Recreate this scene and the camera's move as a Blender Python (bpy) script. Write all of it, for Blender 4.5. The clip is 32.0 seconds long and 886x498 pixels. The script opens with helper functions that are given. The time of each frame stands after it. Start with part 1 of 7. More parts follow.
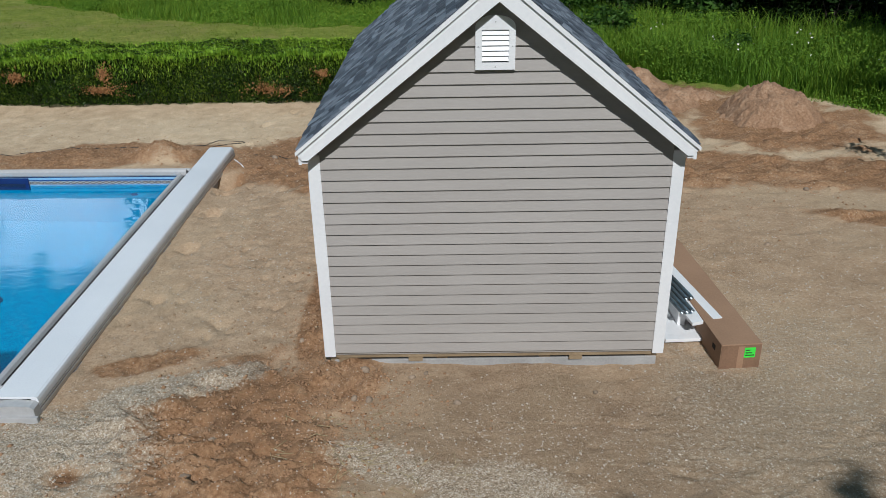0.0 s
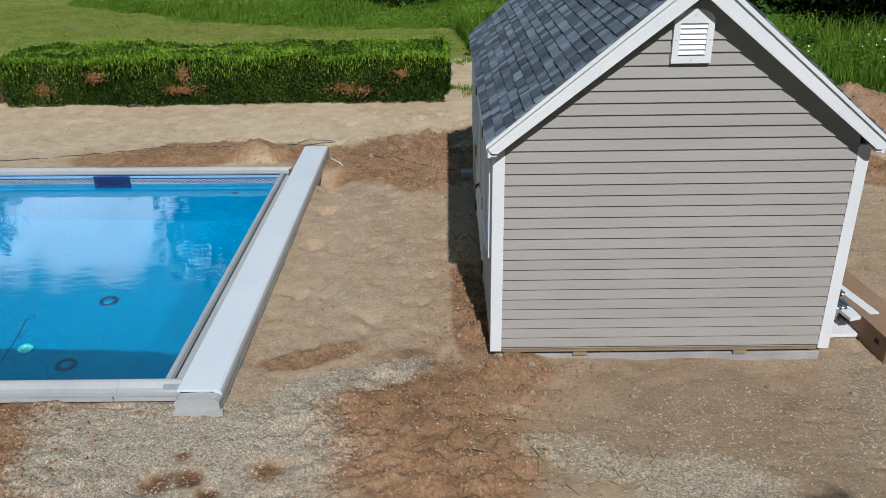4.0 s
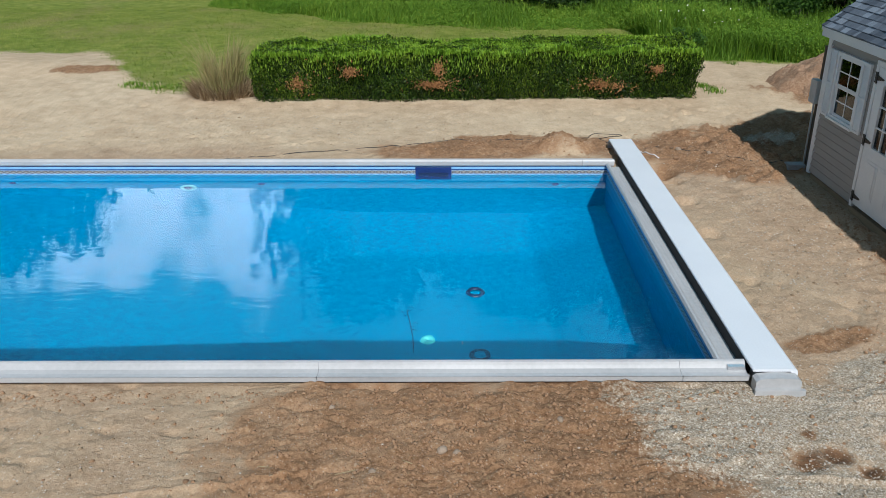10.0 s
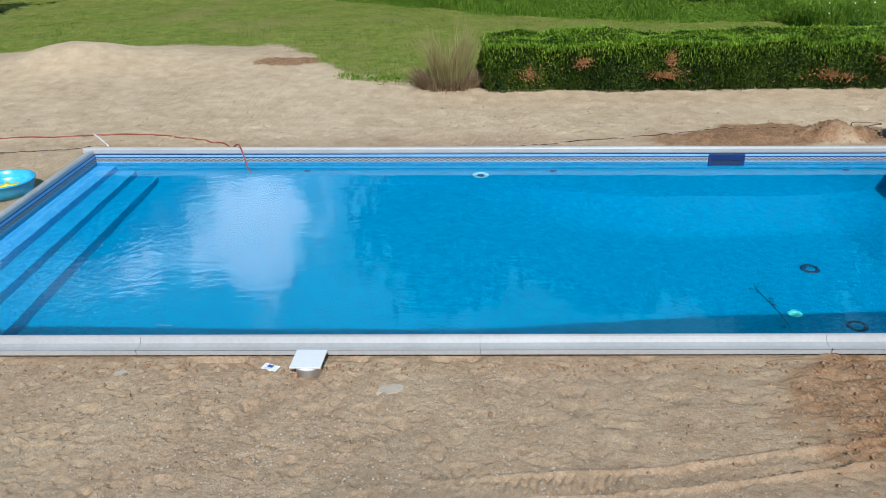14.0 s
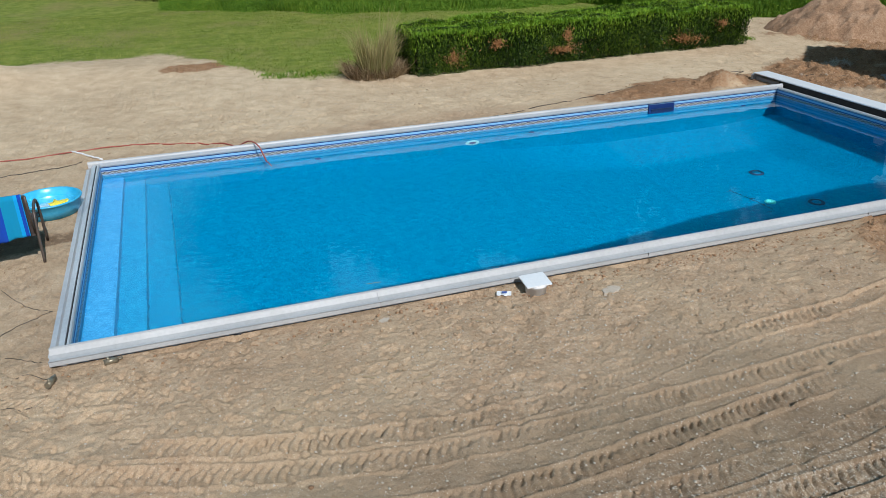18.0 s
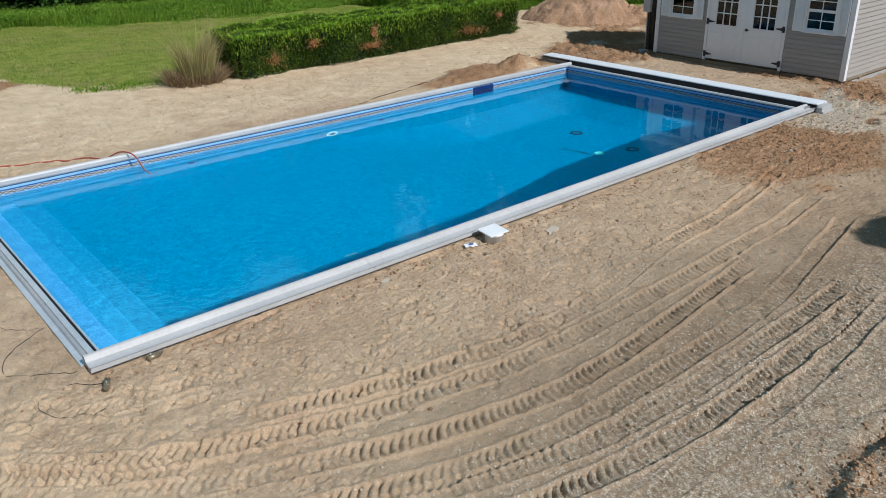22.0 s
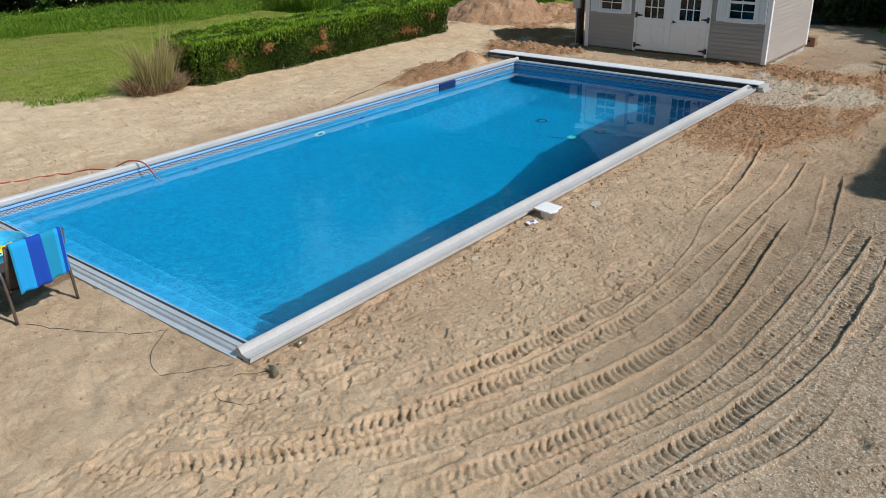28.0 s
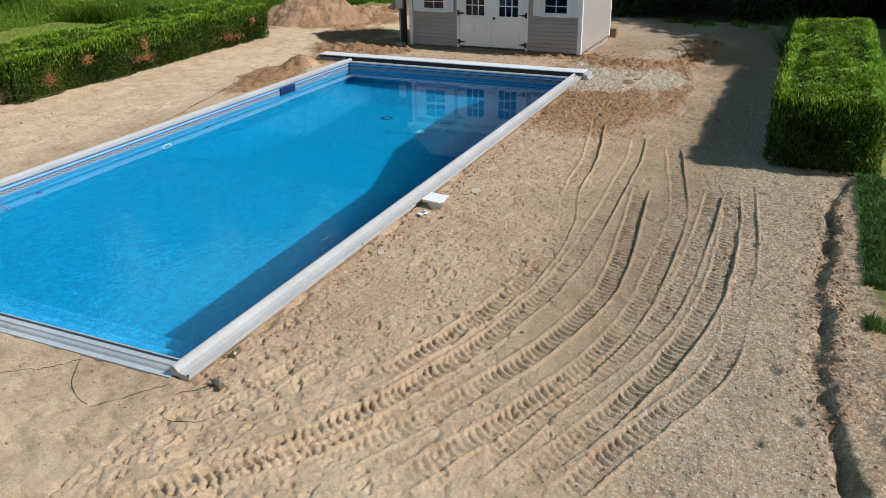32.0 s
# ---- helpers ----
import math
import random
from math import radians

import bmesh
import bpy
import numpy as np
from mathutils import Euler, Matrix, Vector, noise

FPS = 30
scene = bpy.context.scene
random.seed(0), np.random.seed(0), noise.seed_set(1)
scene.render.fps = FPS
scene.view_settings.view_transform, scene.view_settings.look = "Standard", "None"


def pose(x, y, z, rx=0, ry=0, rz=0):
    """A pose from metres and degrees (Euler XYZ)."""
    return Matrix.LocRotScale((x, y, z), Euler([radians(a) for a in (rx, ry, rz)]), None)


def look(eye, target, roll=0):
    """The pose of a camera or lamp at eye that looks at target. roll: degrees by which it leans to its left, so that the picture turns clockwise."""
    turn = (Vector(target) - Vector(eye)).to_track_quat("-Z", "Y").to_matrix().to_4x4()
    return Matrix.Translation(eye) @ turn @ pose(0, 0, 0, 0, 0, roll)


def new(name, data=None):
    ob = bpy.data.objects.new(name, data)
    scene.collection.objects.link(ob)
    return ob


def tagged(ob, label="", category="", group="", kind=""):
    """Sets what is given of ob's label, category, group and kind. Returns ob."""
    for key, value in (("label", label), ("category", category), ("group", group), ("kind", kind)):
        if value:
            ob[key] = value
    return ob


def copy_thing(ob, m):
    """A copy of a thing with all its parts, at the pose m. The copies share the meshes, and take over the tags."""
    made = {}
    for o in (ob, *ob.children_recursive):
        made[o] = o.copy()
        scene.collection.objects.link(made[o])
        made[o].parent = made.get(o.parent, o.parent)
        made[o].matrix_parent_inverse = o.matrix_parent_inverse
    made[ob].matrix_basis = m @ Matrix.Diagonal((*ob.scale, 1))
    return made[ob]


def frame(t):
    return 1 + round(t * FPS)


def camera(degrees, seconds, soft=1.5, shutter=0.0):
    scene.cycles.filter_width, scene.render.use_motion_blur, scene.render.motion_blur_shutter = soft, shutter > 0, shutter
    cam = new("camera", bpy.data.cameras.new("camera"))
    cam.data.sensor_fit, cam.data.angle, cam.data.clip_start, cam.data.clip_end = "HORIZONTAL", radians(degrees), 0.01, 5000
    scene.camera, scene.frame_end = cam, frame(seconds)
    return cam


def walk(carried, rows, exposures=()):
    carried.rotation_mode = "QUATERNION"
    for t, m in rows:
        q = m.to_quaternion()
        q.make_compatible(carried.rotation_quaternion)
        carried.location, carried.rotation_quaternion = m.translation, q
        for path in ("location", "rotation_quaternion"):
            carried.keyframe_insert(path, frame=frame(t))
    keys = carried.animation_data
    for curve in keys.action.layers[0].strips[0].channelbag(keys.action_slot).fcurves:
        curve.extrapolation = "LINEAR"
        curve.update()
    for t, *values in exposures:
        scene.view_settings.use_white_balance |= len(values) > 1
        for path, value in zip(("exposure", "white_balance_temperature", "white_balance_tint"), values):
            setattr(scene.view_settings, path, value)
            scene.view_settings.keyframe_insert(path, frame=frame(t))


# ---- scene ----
cam = camera(57.8, 32.0, soft=0.75)
PATH = [
    (0, (1.138, -6.297, 4.142), (1.12, -4.484, 3.298), -1.0),
    (0.5, (1.054, -6.299, 4.133), (1.036, -4.486, 3.291), -1.0),
    (1, (0.948, -6.307, 4.128), (0.928, -4.492, 3.287), -1.0),
    (1.5, (0.792, -6.308, 4.131), (0.773, -4.494, 3.289), -1.1),
    (2, (0.62, -6.306, 4.123), (0.599, -4.492, 3.282), -1.1),
    (2.5, (0.392, -6.315, 4.115), (0.375, -4.5, 3.275), -1.1),
    (4.5, (-0.71, -6.367, 4.065), (-0.723, -4.548, 3.236), -0.8),
    (5, (-1.046, -6.382, 4.056), (-1.059, -4.561, 3.228), -0.8),
    (5.5, (-1.396, -6.398, 4.058), (-1.409, -4.578, 3.229), -0.9),
    (6, (-1.753, -6.418, 4.047), (-1.768, -4.597, 3.22), -0.8),
    (6.5, (-2.11, -6.386, 4.0), (-2.13, -4.563, 3.178), -0.8),
    (7, (-2.515, -6.42, 3.969), (-2.533, -4.594, 3.152), -0.6),
    (7.5, (-2.891, -6.4, 3.953), (-2.916, -4.575, 3.136), -0.9),
    (8, (-3.295, -6.408, 3.951), (-3.324, -4.583, 3.132), -0.9),
    (8.5, (-3.726, -6.412, 3.937), (-3.759, -4.587, 3.12), -1.0),
    (9, (-4.184, -6.417, 3.922), (-4.215, -4.591, 3.106), -0.9),
    (9.5, (-4.64, -6.43, 3.902), (-4.671, -4.603, 3.088), -0.8),
    (10, (-5.101, -6.447, 3.889), (-5.133, -4.62, 3.077), -0.7),
    (10.5, (-5.58, -6.463, 3.882), (-5.612, -4.635, 3.069), -0.7),
    (11, (-6.061, -6.463, 3.887), (-6.095, -4.636, 3.073), -0.8),
    (11.5, (-6.576, -6.482, 3.88), (-6.612, -4.656, 3.065), -0.9),
    (12, (-7.126, -6.513, 3.876), (-7.164, -4.687, 3.061), -0.9),
    (12.5, (-7.694, -6.571, 3.889), (-7.732, -4.747, 3.071), -0.9),
    (13, (-8.253, -6.649, 3.895), (-8.292, -4.825, 3.076), -0.8),
    (13.5, (-8.874, -6.733, 3.891), (-8.916, -4.909, 3.072), -0.8),
    (14, (-9.474, -6.826, 3.89), (-9.522, -5.002, 3.071), -0.9),
    (14.5, (-10.119, -6.905, 3.871), (-10.168, -5.082, 3.051), -0.7),
    (15, (-10.745, -6.993, 3.851), (-10.795, -5.168, 3.034), -0.7),
    (15.5, (-11.31, -7.161, 3.869), (-11.377, -5.332, 3.062), -1.8),
    (17.5, (-13.531, -7.626, 3.949), (-13.359, -5.806, 3.137), -1.6),
    (18, (-13.969, -7.679, 3.947), (-13.401, -5.947, 3.124), -1.8),
    (18.5, (-14.402, -7.736, 3.934), (-13.54, -6.131, 3.11), -1.7),
    (19, (-14.818, -7.749, 3.94), (-13.878, -6.189, 3.114), -1.7),
    (19.5, (-15.208, -7.748, 3.968), (-14.27, -6.186, 3.143), -1.5),
    (20, (-15.549, -7.707, 3.967), (-14.602, -6.15, 3.143), -1.5),
    (20.5, (-15.893, -7.658, 3.985), (-14.893, -6.136, 3.16), -1.5),
    (21, (-16.219, -7.579, 3.985), (-15.179, -6.082, 3.161), -1.5),
    (21.5, (-16.53, -7.477, 3.979), (-15.437, -6.019, 3.155), -1.5),
    (22, (-16.827, -7.389, 3.987), (-15.67, -5.981, 3.163), -1.4),
    (22.5, (-17.114, -7.274, 4.005), (-15.91, -5.906, 3.179), -1.5),
    (23, (-17.404, -7.151, 4.009), (-16.199, -5.784, 3.185), -1.4),
    (23.5, (-17.653, -7.038, 4.022), (-16.45, -5.669, 3.199), -1.4),
    (24, (-17.887, -6.918, 4.024), (-16.683, -5.548, 3.203), -1.4),
    (24.5, (-18.099, -6.815, 4.042), (-16.895, -5.446, 3.22), -1.3),
    (25, (-18.269, -6.707, 4.035), (-17.022, -5.377, 3.213), -1.3),
    (25.5, (-18.417, -6.589, 4.03), (-17.133, -5.295, 3.208), -1.3),
    (27.5, (-18.951, -6.193, 4.03), (-17.553, -5.022, 3.207), -1.4),
    (28, (-19.06, -6.086, 4.027), (-17.657, -4.92, 3.206), -1.4),
    (28.5, (-19.177, -5.972, 4.015), (-17.734, -4.856, 3.195), -1.3),
    (29, (-19.293, -5.849, 4.017), (-17.782, -4.83, 3.195), -1.4),
    (29.5, (-19.392, -5.764, 4.019), (-17.865, -4.769, 3.197), -1.3),
    (30, (-19.479, -5.682, 4.019), (-17.899, -4.774, 3.196), -1.3),
    (30.5, (-19.578, -5.558, 4.003), (-17.945, -4.749, 3.179), -1.2),
    (31, (-19.686, -5.448, 3.995), (-18.05, -4.641, 3.173), -1.1),
    (31.5, (-19.763, -5.355, 4.002), (-18.127, -4.548, 3.181), -1.1),
    (32, (-19.842, -5.227, 3.99), (-18.183, -4.468, 3.17), -1.1),
]
EXPOSURES = [(0, -0.48, 5850, 9), (6, -0.31, 5850, 9), (14.5, -0.22, 5750, 9), (17.5, -0.30, 5850, 9), (20, -0.21, 5850, 10), (23.5, -0.17, 5950, 10), (26, -0.14, 6100, 12), (29.5, -0.11, 6200, 12), (32, -0.03, 6200, 11)]
walk(cam, [(t, look(eye, target, roll)) for t, eye, target, roll in PATH], EXPOSURES)

# ---- daylight: sun from the south, high thin clouds ----
SUN_DIR = Vector((0.15, -1.08, 1.0)).normalized()
sun = new("sun", bpy.data.lights.new("sun", "SUN"))
sun.data.energy, sun.data.angle, sun.data.color = 5.0, radians(0.8), (1.0, 0.94, 0.86)
sun.matrix_world = look((0, 0, 60), Vector((0, 0, 60)) - SUN_DIR)

sky_world = bpy.data.worlds.new("sky")
scene.world = sky_world
sky_world.use_nodes = True
wn, wl = sky_world.node_tree.nodes, sky_world.node_tree.links
wn.clear()
w_out, w_bg = wn.new("ShaderNodeOutputWorld"), wn.new("ShaderNodeBackground")
w_sky = wn.new("ShaderNodeTexSky")
w_sky.sky_type, w_sky.sun_disc = "NISHITA", False
w_sky.sun_elevation = math.asin(SUN_DIR.z)
w_sky.sun_rotation = math.atan2(SUN_DIR.x, SUN_DIR.y)
w_tc = wn.new("ShaderNodeTexCoord")
w_sep = wn.new("ShaderNodeSeparateXYZ")
wl.new(w_tc.outputs["Generated"], w_sep.inputs[0])
w_ramp = wn.new("ShaderNodeValToRGB")  # bright summer haze low down, bluer midway to tint the pool's reflection, grey overhead
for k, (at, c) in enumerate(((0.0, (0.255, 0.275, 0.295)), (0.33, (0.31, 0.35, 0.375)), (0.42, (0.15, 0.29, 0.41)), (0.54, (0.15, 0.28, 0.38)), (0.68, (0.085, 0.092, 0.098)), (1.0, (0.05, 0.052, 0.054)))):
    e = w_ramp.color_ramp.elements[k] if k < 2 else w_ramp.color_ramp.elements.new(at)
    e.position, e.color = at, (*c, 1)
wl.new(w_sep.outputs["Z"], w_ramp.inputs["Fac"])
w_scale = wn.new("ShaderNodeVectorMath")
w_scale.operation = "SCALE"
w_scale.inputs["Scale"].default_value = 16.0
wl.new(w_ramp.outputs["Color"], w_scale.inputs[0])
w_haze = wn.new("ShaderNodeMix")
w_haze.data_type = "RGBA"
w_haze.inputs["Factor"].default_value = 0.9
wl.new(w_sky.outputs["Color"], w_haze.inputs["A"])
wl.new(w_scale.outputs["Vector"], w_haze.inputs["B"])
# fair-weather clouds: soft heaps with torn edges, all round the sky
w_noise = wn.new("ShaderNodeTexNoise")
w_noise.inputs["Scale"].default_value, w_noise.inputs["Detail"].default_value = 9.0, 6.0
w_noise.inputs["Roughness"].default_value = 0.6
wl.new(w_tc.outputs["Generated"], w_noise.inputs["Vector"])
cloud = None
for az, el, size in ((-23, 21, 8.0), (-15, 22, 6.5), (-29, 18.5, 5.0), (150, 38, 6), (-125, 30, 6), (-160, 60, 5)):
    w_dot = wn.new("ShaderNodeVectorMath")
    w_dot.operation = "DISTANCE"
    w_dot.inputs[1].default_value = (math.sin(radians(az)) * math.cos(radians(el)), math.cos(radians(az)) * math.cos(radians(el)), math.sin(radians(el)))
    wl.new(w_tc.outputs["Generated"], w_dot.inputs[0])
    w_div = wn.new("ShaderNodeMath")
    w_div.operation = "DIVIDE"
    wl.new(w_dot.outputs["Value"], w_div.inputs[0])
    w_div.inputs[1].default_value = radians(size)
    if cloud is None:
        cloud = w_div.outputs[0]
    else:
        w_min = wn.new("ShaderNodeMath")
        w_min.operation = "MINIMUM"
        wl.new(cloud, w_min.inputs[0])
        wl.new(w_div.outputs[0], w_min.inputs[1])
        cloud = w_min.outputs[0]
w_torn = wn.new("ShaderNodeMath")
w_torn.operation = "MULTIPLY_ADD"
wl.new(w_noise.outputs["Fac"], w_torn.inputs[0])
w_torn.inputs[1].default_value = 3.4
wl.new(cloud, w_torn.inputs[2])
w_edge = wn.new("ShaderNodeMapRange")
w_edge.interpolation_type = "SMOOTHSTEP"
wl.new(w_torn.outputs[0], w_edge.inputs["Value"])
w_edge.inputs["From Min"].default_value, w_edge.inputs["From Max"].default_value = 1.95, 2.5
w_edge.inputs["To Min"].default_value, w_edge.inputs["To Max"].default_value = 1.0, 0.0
w_dist = wn.new("ShaderNodeVectorMath")  # a thin bright veil added over the north, blue-green to tint the pool's reflection
w_dist.operation = "DISTANCE"
w_dist.inputs[1].default_value = (0.10, 0.80, 0.59)
wl.new(w_tc.outputs["Generated"], w_dist.inputs[0])
w_veil = wn.new("ShaderNodeMapRange")
w_veil.interpolation_type = "SMOOTHSTEP"
wl.new(w_dist.outputs["Value"], w_veil.inputs["Value"])
w_veil.inputs["From Min"].default_value, w_veil.inputs["From Max"].default_value = 0.15, 0.85
w_veil.inputs["To Min"].default_value, w_veil.inputs["To Max"].default_value = 1.0, 0.0
w_thin = wn.new("ShaderNodeMath")
w_thin.operation = "MULTIPLY"
wl.new(w_veil.outputs["Result"], w_thin.inputs[0])
w_patch = wn.new("ShaderNodeMapRange")
wl.new(w_noise.outputs["Fac"], w_patch.inputs["Value"])
w_patch.inputs["From Min"].default_value, w_patch.inputs["From Max"].default_value = 0.35, 0.62
w_patch.inputs["To Min"].default_value, w_patch.inputs["To Max"].default_value = 0.45, 1.0
wl.new(w_patch.outputs["Result"], w_thin.inputs[1])
w_hazy = wn.new("ShaderNodeMix")
w_hazy.data_type = "RGBA"
w_hazy.inputs["B"].default_value = (5.5, 15.5, 21.0, 1)
wl.new(w_thin.outputs[0], w_hazy.inputs["Factor"])
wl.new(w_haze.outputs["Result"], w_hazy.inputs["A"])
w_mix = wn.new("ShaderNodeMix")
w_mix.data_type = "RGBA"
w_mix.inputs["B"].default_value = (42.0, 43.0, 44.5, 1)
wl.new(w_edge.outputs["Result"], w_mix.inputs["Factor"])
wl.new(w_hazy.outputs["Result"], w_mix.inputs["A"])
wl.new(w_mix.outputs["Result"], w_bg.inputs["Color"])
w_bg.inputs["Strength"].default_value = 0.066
wl.new(w_bg.outputs["Background"], w_out.inputs["Surface"])


# ---- materials ----
def mat_nodes(name):
    m = bpy.data.materials.new(name)
    m.use_nodes = True
    n, l = m.node_tree.nodes, m.node_tree.links
    return m, n, l, n["Principled BSDF"]


def noise_node(n, l, coord, scale, detail=4.0, rough=0.55):
    t = n.new("ShaderNodeTexNoise")
    t.inputs["Scale"].default_value, t.inputs["Detail"].default_value, t.inputs["Roughness"].default_value = scale, detail, rough
    l.new(coord, t.inputs["Vector"])
    return t


def ramp_node(n, l, fac, stops):
    r = n.new("ShaderNodeValToRGB")
    e = r.color_ramp.elements
    while len(e) < len(stops):
        e.new(0.5)
    for k, (p, c) in enumerate(stops):
        e[k].position, e[k].color = p, (*c, 1) if len(c) == 3 else c
    l.new(fac, r.inputs["Fac"])
    return r


def mix_node(n, l, fac, a, b, blend="MIX"):
    x = n.new("ShaderNodeMix")
    x.data_type, x.blend_type = "RGBA", blend
    for key, v in (("Factor", fac), ("A", a), ("B", b)):
        if isinstance(v, (int, float)):
            x.inputs[key].default_value = v
        elif isinstance(v, tuple):
            x.inputs[key].default_value = (*v, 1)
        else:
            l.new(v, x.inputs[key])
    return x.outputs["Result"]


def math_node(n, l, op, a, b=0.0, c=0.0, clamp=False):
    x = n.new("ShaderNodeMath")
    x.operation, x.use_clamp = op, clamp
    for k, v in enumerate((a, b, c)):
        if isinstance(v, (int, float)):
            x.inputs[k].default_value = v
        else:
            l.new(v, x.inputs[k])
    return x.outputs[0]


def bump_node(n, l, height, strength, dist, p):
    b = n.new("ShaderNodeBump")
    b.inputs["Strength"].default_value, b.inputs["Distance"].default_value = strength, dist
    l.new(height, b.inputs["Height"])
    l.new(b.outputs["Normal"], p.inputs["Normal"])
    return b


def plain(name, dark, light, scale=3.0, fine=40.0, rough=0.6, metal=0.0, bump=0.15, dist=0.004, vary=0.0, spec=0.5, stretch=None):
    """A surface with colour change at two scales and fine relief; vary: change from object to object."""
    m, n, l, p = mat_nodes(name)
    tc = n.new("ShaderNodeTexCoord").outputs["Object"]
    if stretch:
        mp = n.new("ShaderNodeMapping")
        mp.inputs["Scale"].default_value = stretch
        l.new(tc, mp.inputs["Vector"])
        tc = mp.outputs["Vector"]
    a, b = noise_node(n, l, tc, scale), noise_node(n, l, tc, fine, 3.0)
    f = math_node(n, l, "ADD", math_node(n, l, "MULTIPLY", a.outputs["Fac"], 0.6), math_node(n, l, "MULTIPLY", b.outputs["Fac"], 0.4))
    col = ramp_node(n, l, f, [(0.35, dark), (0.65, light)]).outputs["Color"]
    if vary:
        info = n.new("ShaderNodeObjectInfo")
        k = math_node(n, l, "ADD", math_node(n, l, "MULTIPLY", info.outputs["Random"], 2 * vary), 1 - vary)
        vm = n.new("ShaderNodeVectorMath")
        vm.operation = "SCALE"
        l.new(col, vm.inputs[0])
        l.new(k, vm.inputs["Scale"])
        col = vm.outputs["Vector"]
    l.new(col, p.inputs["Base Color"])
    p.inputs["Roughness"].default_value, p.inputs["Metallic"].default_value = rough, metal
    p.inputs["Specular IOR Level"].default_value = spec
    if bump:
        bump_node(n, l, b.outputs["Fac"], bump, dist, p)
    return m


def leafy(name, stops, rough=0.55, patch=0.6, trans=0.25, wide=0.5):
    """Leaves: colour from leaf to leaf, and in wide patches."""
    m, n, l, p = mat_nodes(name)
    geo = n.new("ShaderNodeNewGeometry")
    tc = n.new("ShaderNodeTexCoord").outputs["Object"]
    big = noise_node(n, l, tc, patch, 3.0)
    f = math_node(n, l, "ADD", math_node(n, l, "MULTIPLY", geo.outputs["Random Per Island"], 1.1 - wide), math_node(n, l, "MULTIPLY_ADD", big.outputs["Fac"], 1.6 * wide, -0.3 * wide))
    col = ramp_node(n, l, f, stops).outputs["Color"]
    l.new(col, p.inputs["Base Color"])
    p.inputs["Roughness"].default_value = rough
    p.inputs["Specular IOR Level"].default_value = 0.2
    if trans:
        tr = n.new("ShaderNodeBsdfTranslucent")
        l.new(col, tr.inputs["Color"])
        ms = n.new("ShaderNodeMixShader")
        ms.inputs[0].default_value = trans
        l.new(p.outputs[0], ms.inputs[1])
        l.new(tr.outputs[0], ms.inputs[2])
        l.new(ms.outputs[0], n["Material Output"].inputs["Surface"])
    return m


M = {}
M["white_vinyl"] = plain("white_vinyl", (0.74, 0.76, 0.78), (0.82, 0.83, 0.84), 2, 30, 0.42, bump=0.04)
M["coping"] = plain("coping", (0.385, 0.39, 0.395), (0.475, 0.48, 0.485), 1.4, 25, 0.45, bump=0.05)
M["end_coping"] = plain("end_coping", (0.42, 0.44, 0.46), (0.56, 0.58, 0.60), 1.4, 25, 0.4, 0.2, bump=0.05)
M["cover_lid"] = plain("cover_lid", (0.66, 0.69, 0.73), (0.74, 0.77, 0.80), 1.0, 60, 0.45, bump=0.05)
M["siding"] = plain("siding", (0.33, 0.308, 0.287), (0.372, 0.350, 0.328), 0.8, 18, 0.55, bump=0.08, dist=0.002, vary=0.03, stretch=(1, 1, 6))
M["black_iron"] = plain("black_iron", (0.012, 0.012, 0.013), (0.03, 0.03, 0.032), 8, 60, 0.45)
M["dark_gap"] = plain("dark_gap", (0.01, 0.01, 0.011), (0.02, 0.02, 0.02), 5, 40, 0.8)
M["aluminium"] = plain("aluminium", (0.50, 0.51, 0.53), (0.66, 0.67, 0.68), 3, 50, 0.35, 0.7, 0.05)
M["galv"] = plain("galv", (0.20, 0.24, 0.26), (0.34, 0.39, 0.42), 6, 40, 0.4, 0.8, 0.05)
M["timber"] = plain("timber", (0.20, 0.145, 0.085), (0.33, 0.25, 0.155), 2, 30, 0.8, bump=0.3, stretch=(1, 0.3, 5))
M["dark_timber"] = plain("dark_timber", (0.045, 0.035, 0.026), (0.10, 0.08, 0.06), 2, 30, 0.85, bump=0.3)
M["concrete"] = plain("concrete", (0.27, 0.27, 0.27), (0.42, 0.42, 0.415), 3, 50, 0.85, bump=0.3)
M["cardboard"] = plain("cardboard", (0.27, 0.165, 0.10), (0.36, 0.225, 0.14), 1.5, 60, 0.8, bump=0.06)
M["cardboard_dark"] = plain("cardboard_dark", (0.17, 0.10, 0.06), (0.26, 0.155, 0.095), 1.5, 60, 0.8, bump=0.06)
M["green_label"] = plain("green_label", (0.06, 0.72, 0.05), (0.08, 0.8, 0.07), 3, 30, 0.5, bump=0)
M["ink"] = plain("ink", (0.02, 0.06, 0.02), (0.03, 0.08, 0.03), 3, 30, 0.6, bump=0)
M["blue_plastic"] = plain("blue_plastic", (0.004, 0.035, 0.36), (0.008, 0.06, 0.48), 3, 40, 0.3, bump=0.04)
M["blue_ink"] = plain("blue_ink", (0.05, 0.10, 0.35), (0.07, 0.13, 0.4), 3, 30, 0.6, bump=0)
M["kid_blue"] = plain("kid_blue", (0.03, 0.36, 0.66), (0.09, 0.5, 0.78), 5, 30, 0.3, bump=0.05)
M["yellow_plastic"] = plain("yellow_plastic", (0.75, 0.6, 0.03), (0.85, 0.72, 0.06), 4, 30, 0.35, bump=0.03)
M["pink_plastic"] = plain("pink_plastic", (0.45, 0.05, 0.35), (0.55, 0.08, 0.42), 4, 30, 0.4, bump=0.03)
M["chair_metal"] = plain("chair_metal", (0.075, 0.06, 0.05), (0.12, 0.095, 0.08), 5, 40, 0.45, 0.3)
M["chair_mesh"] = plain("chair_mesh", (0.04, 0.03, 0.028), (0.07, 0.055, 0.05), 8, 120, 0.8)
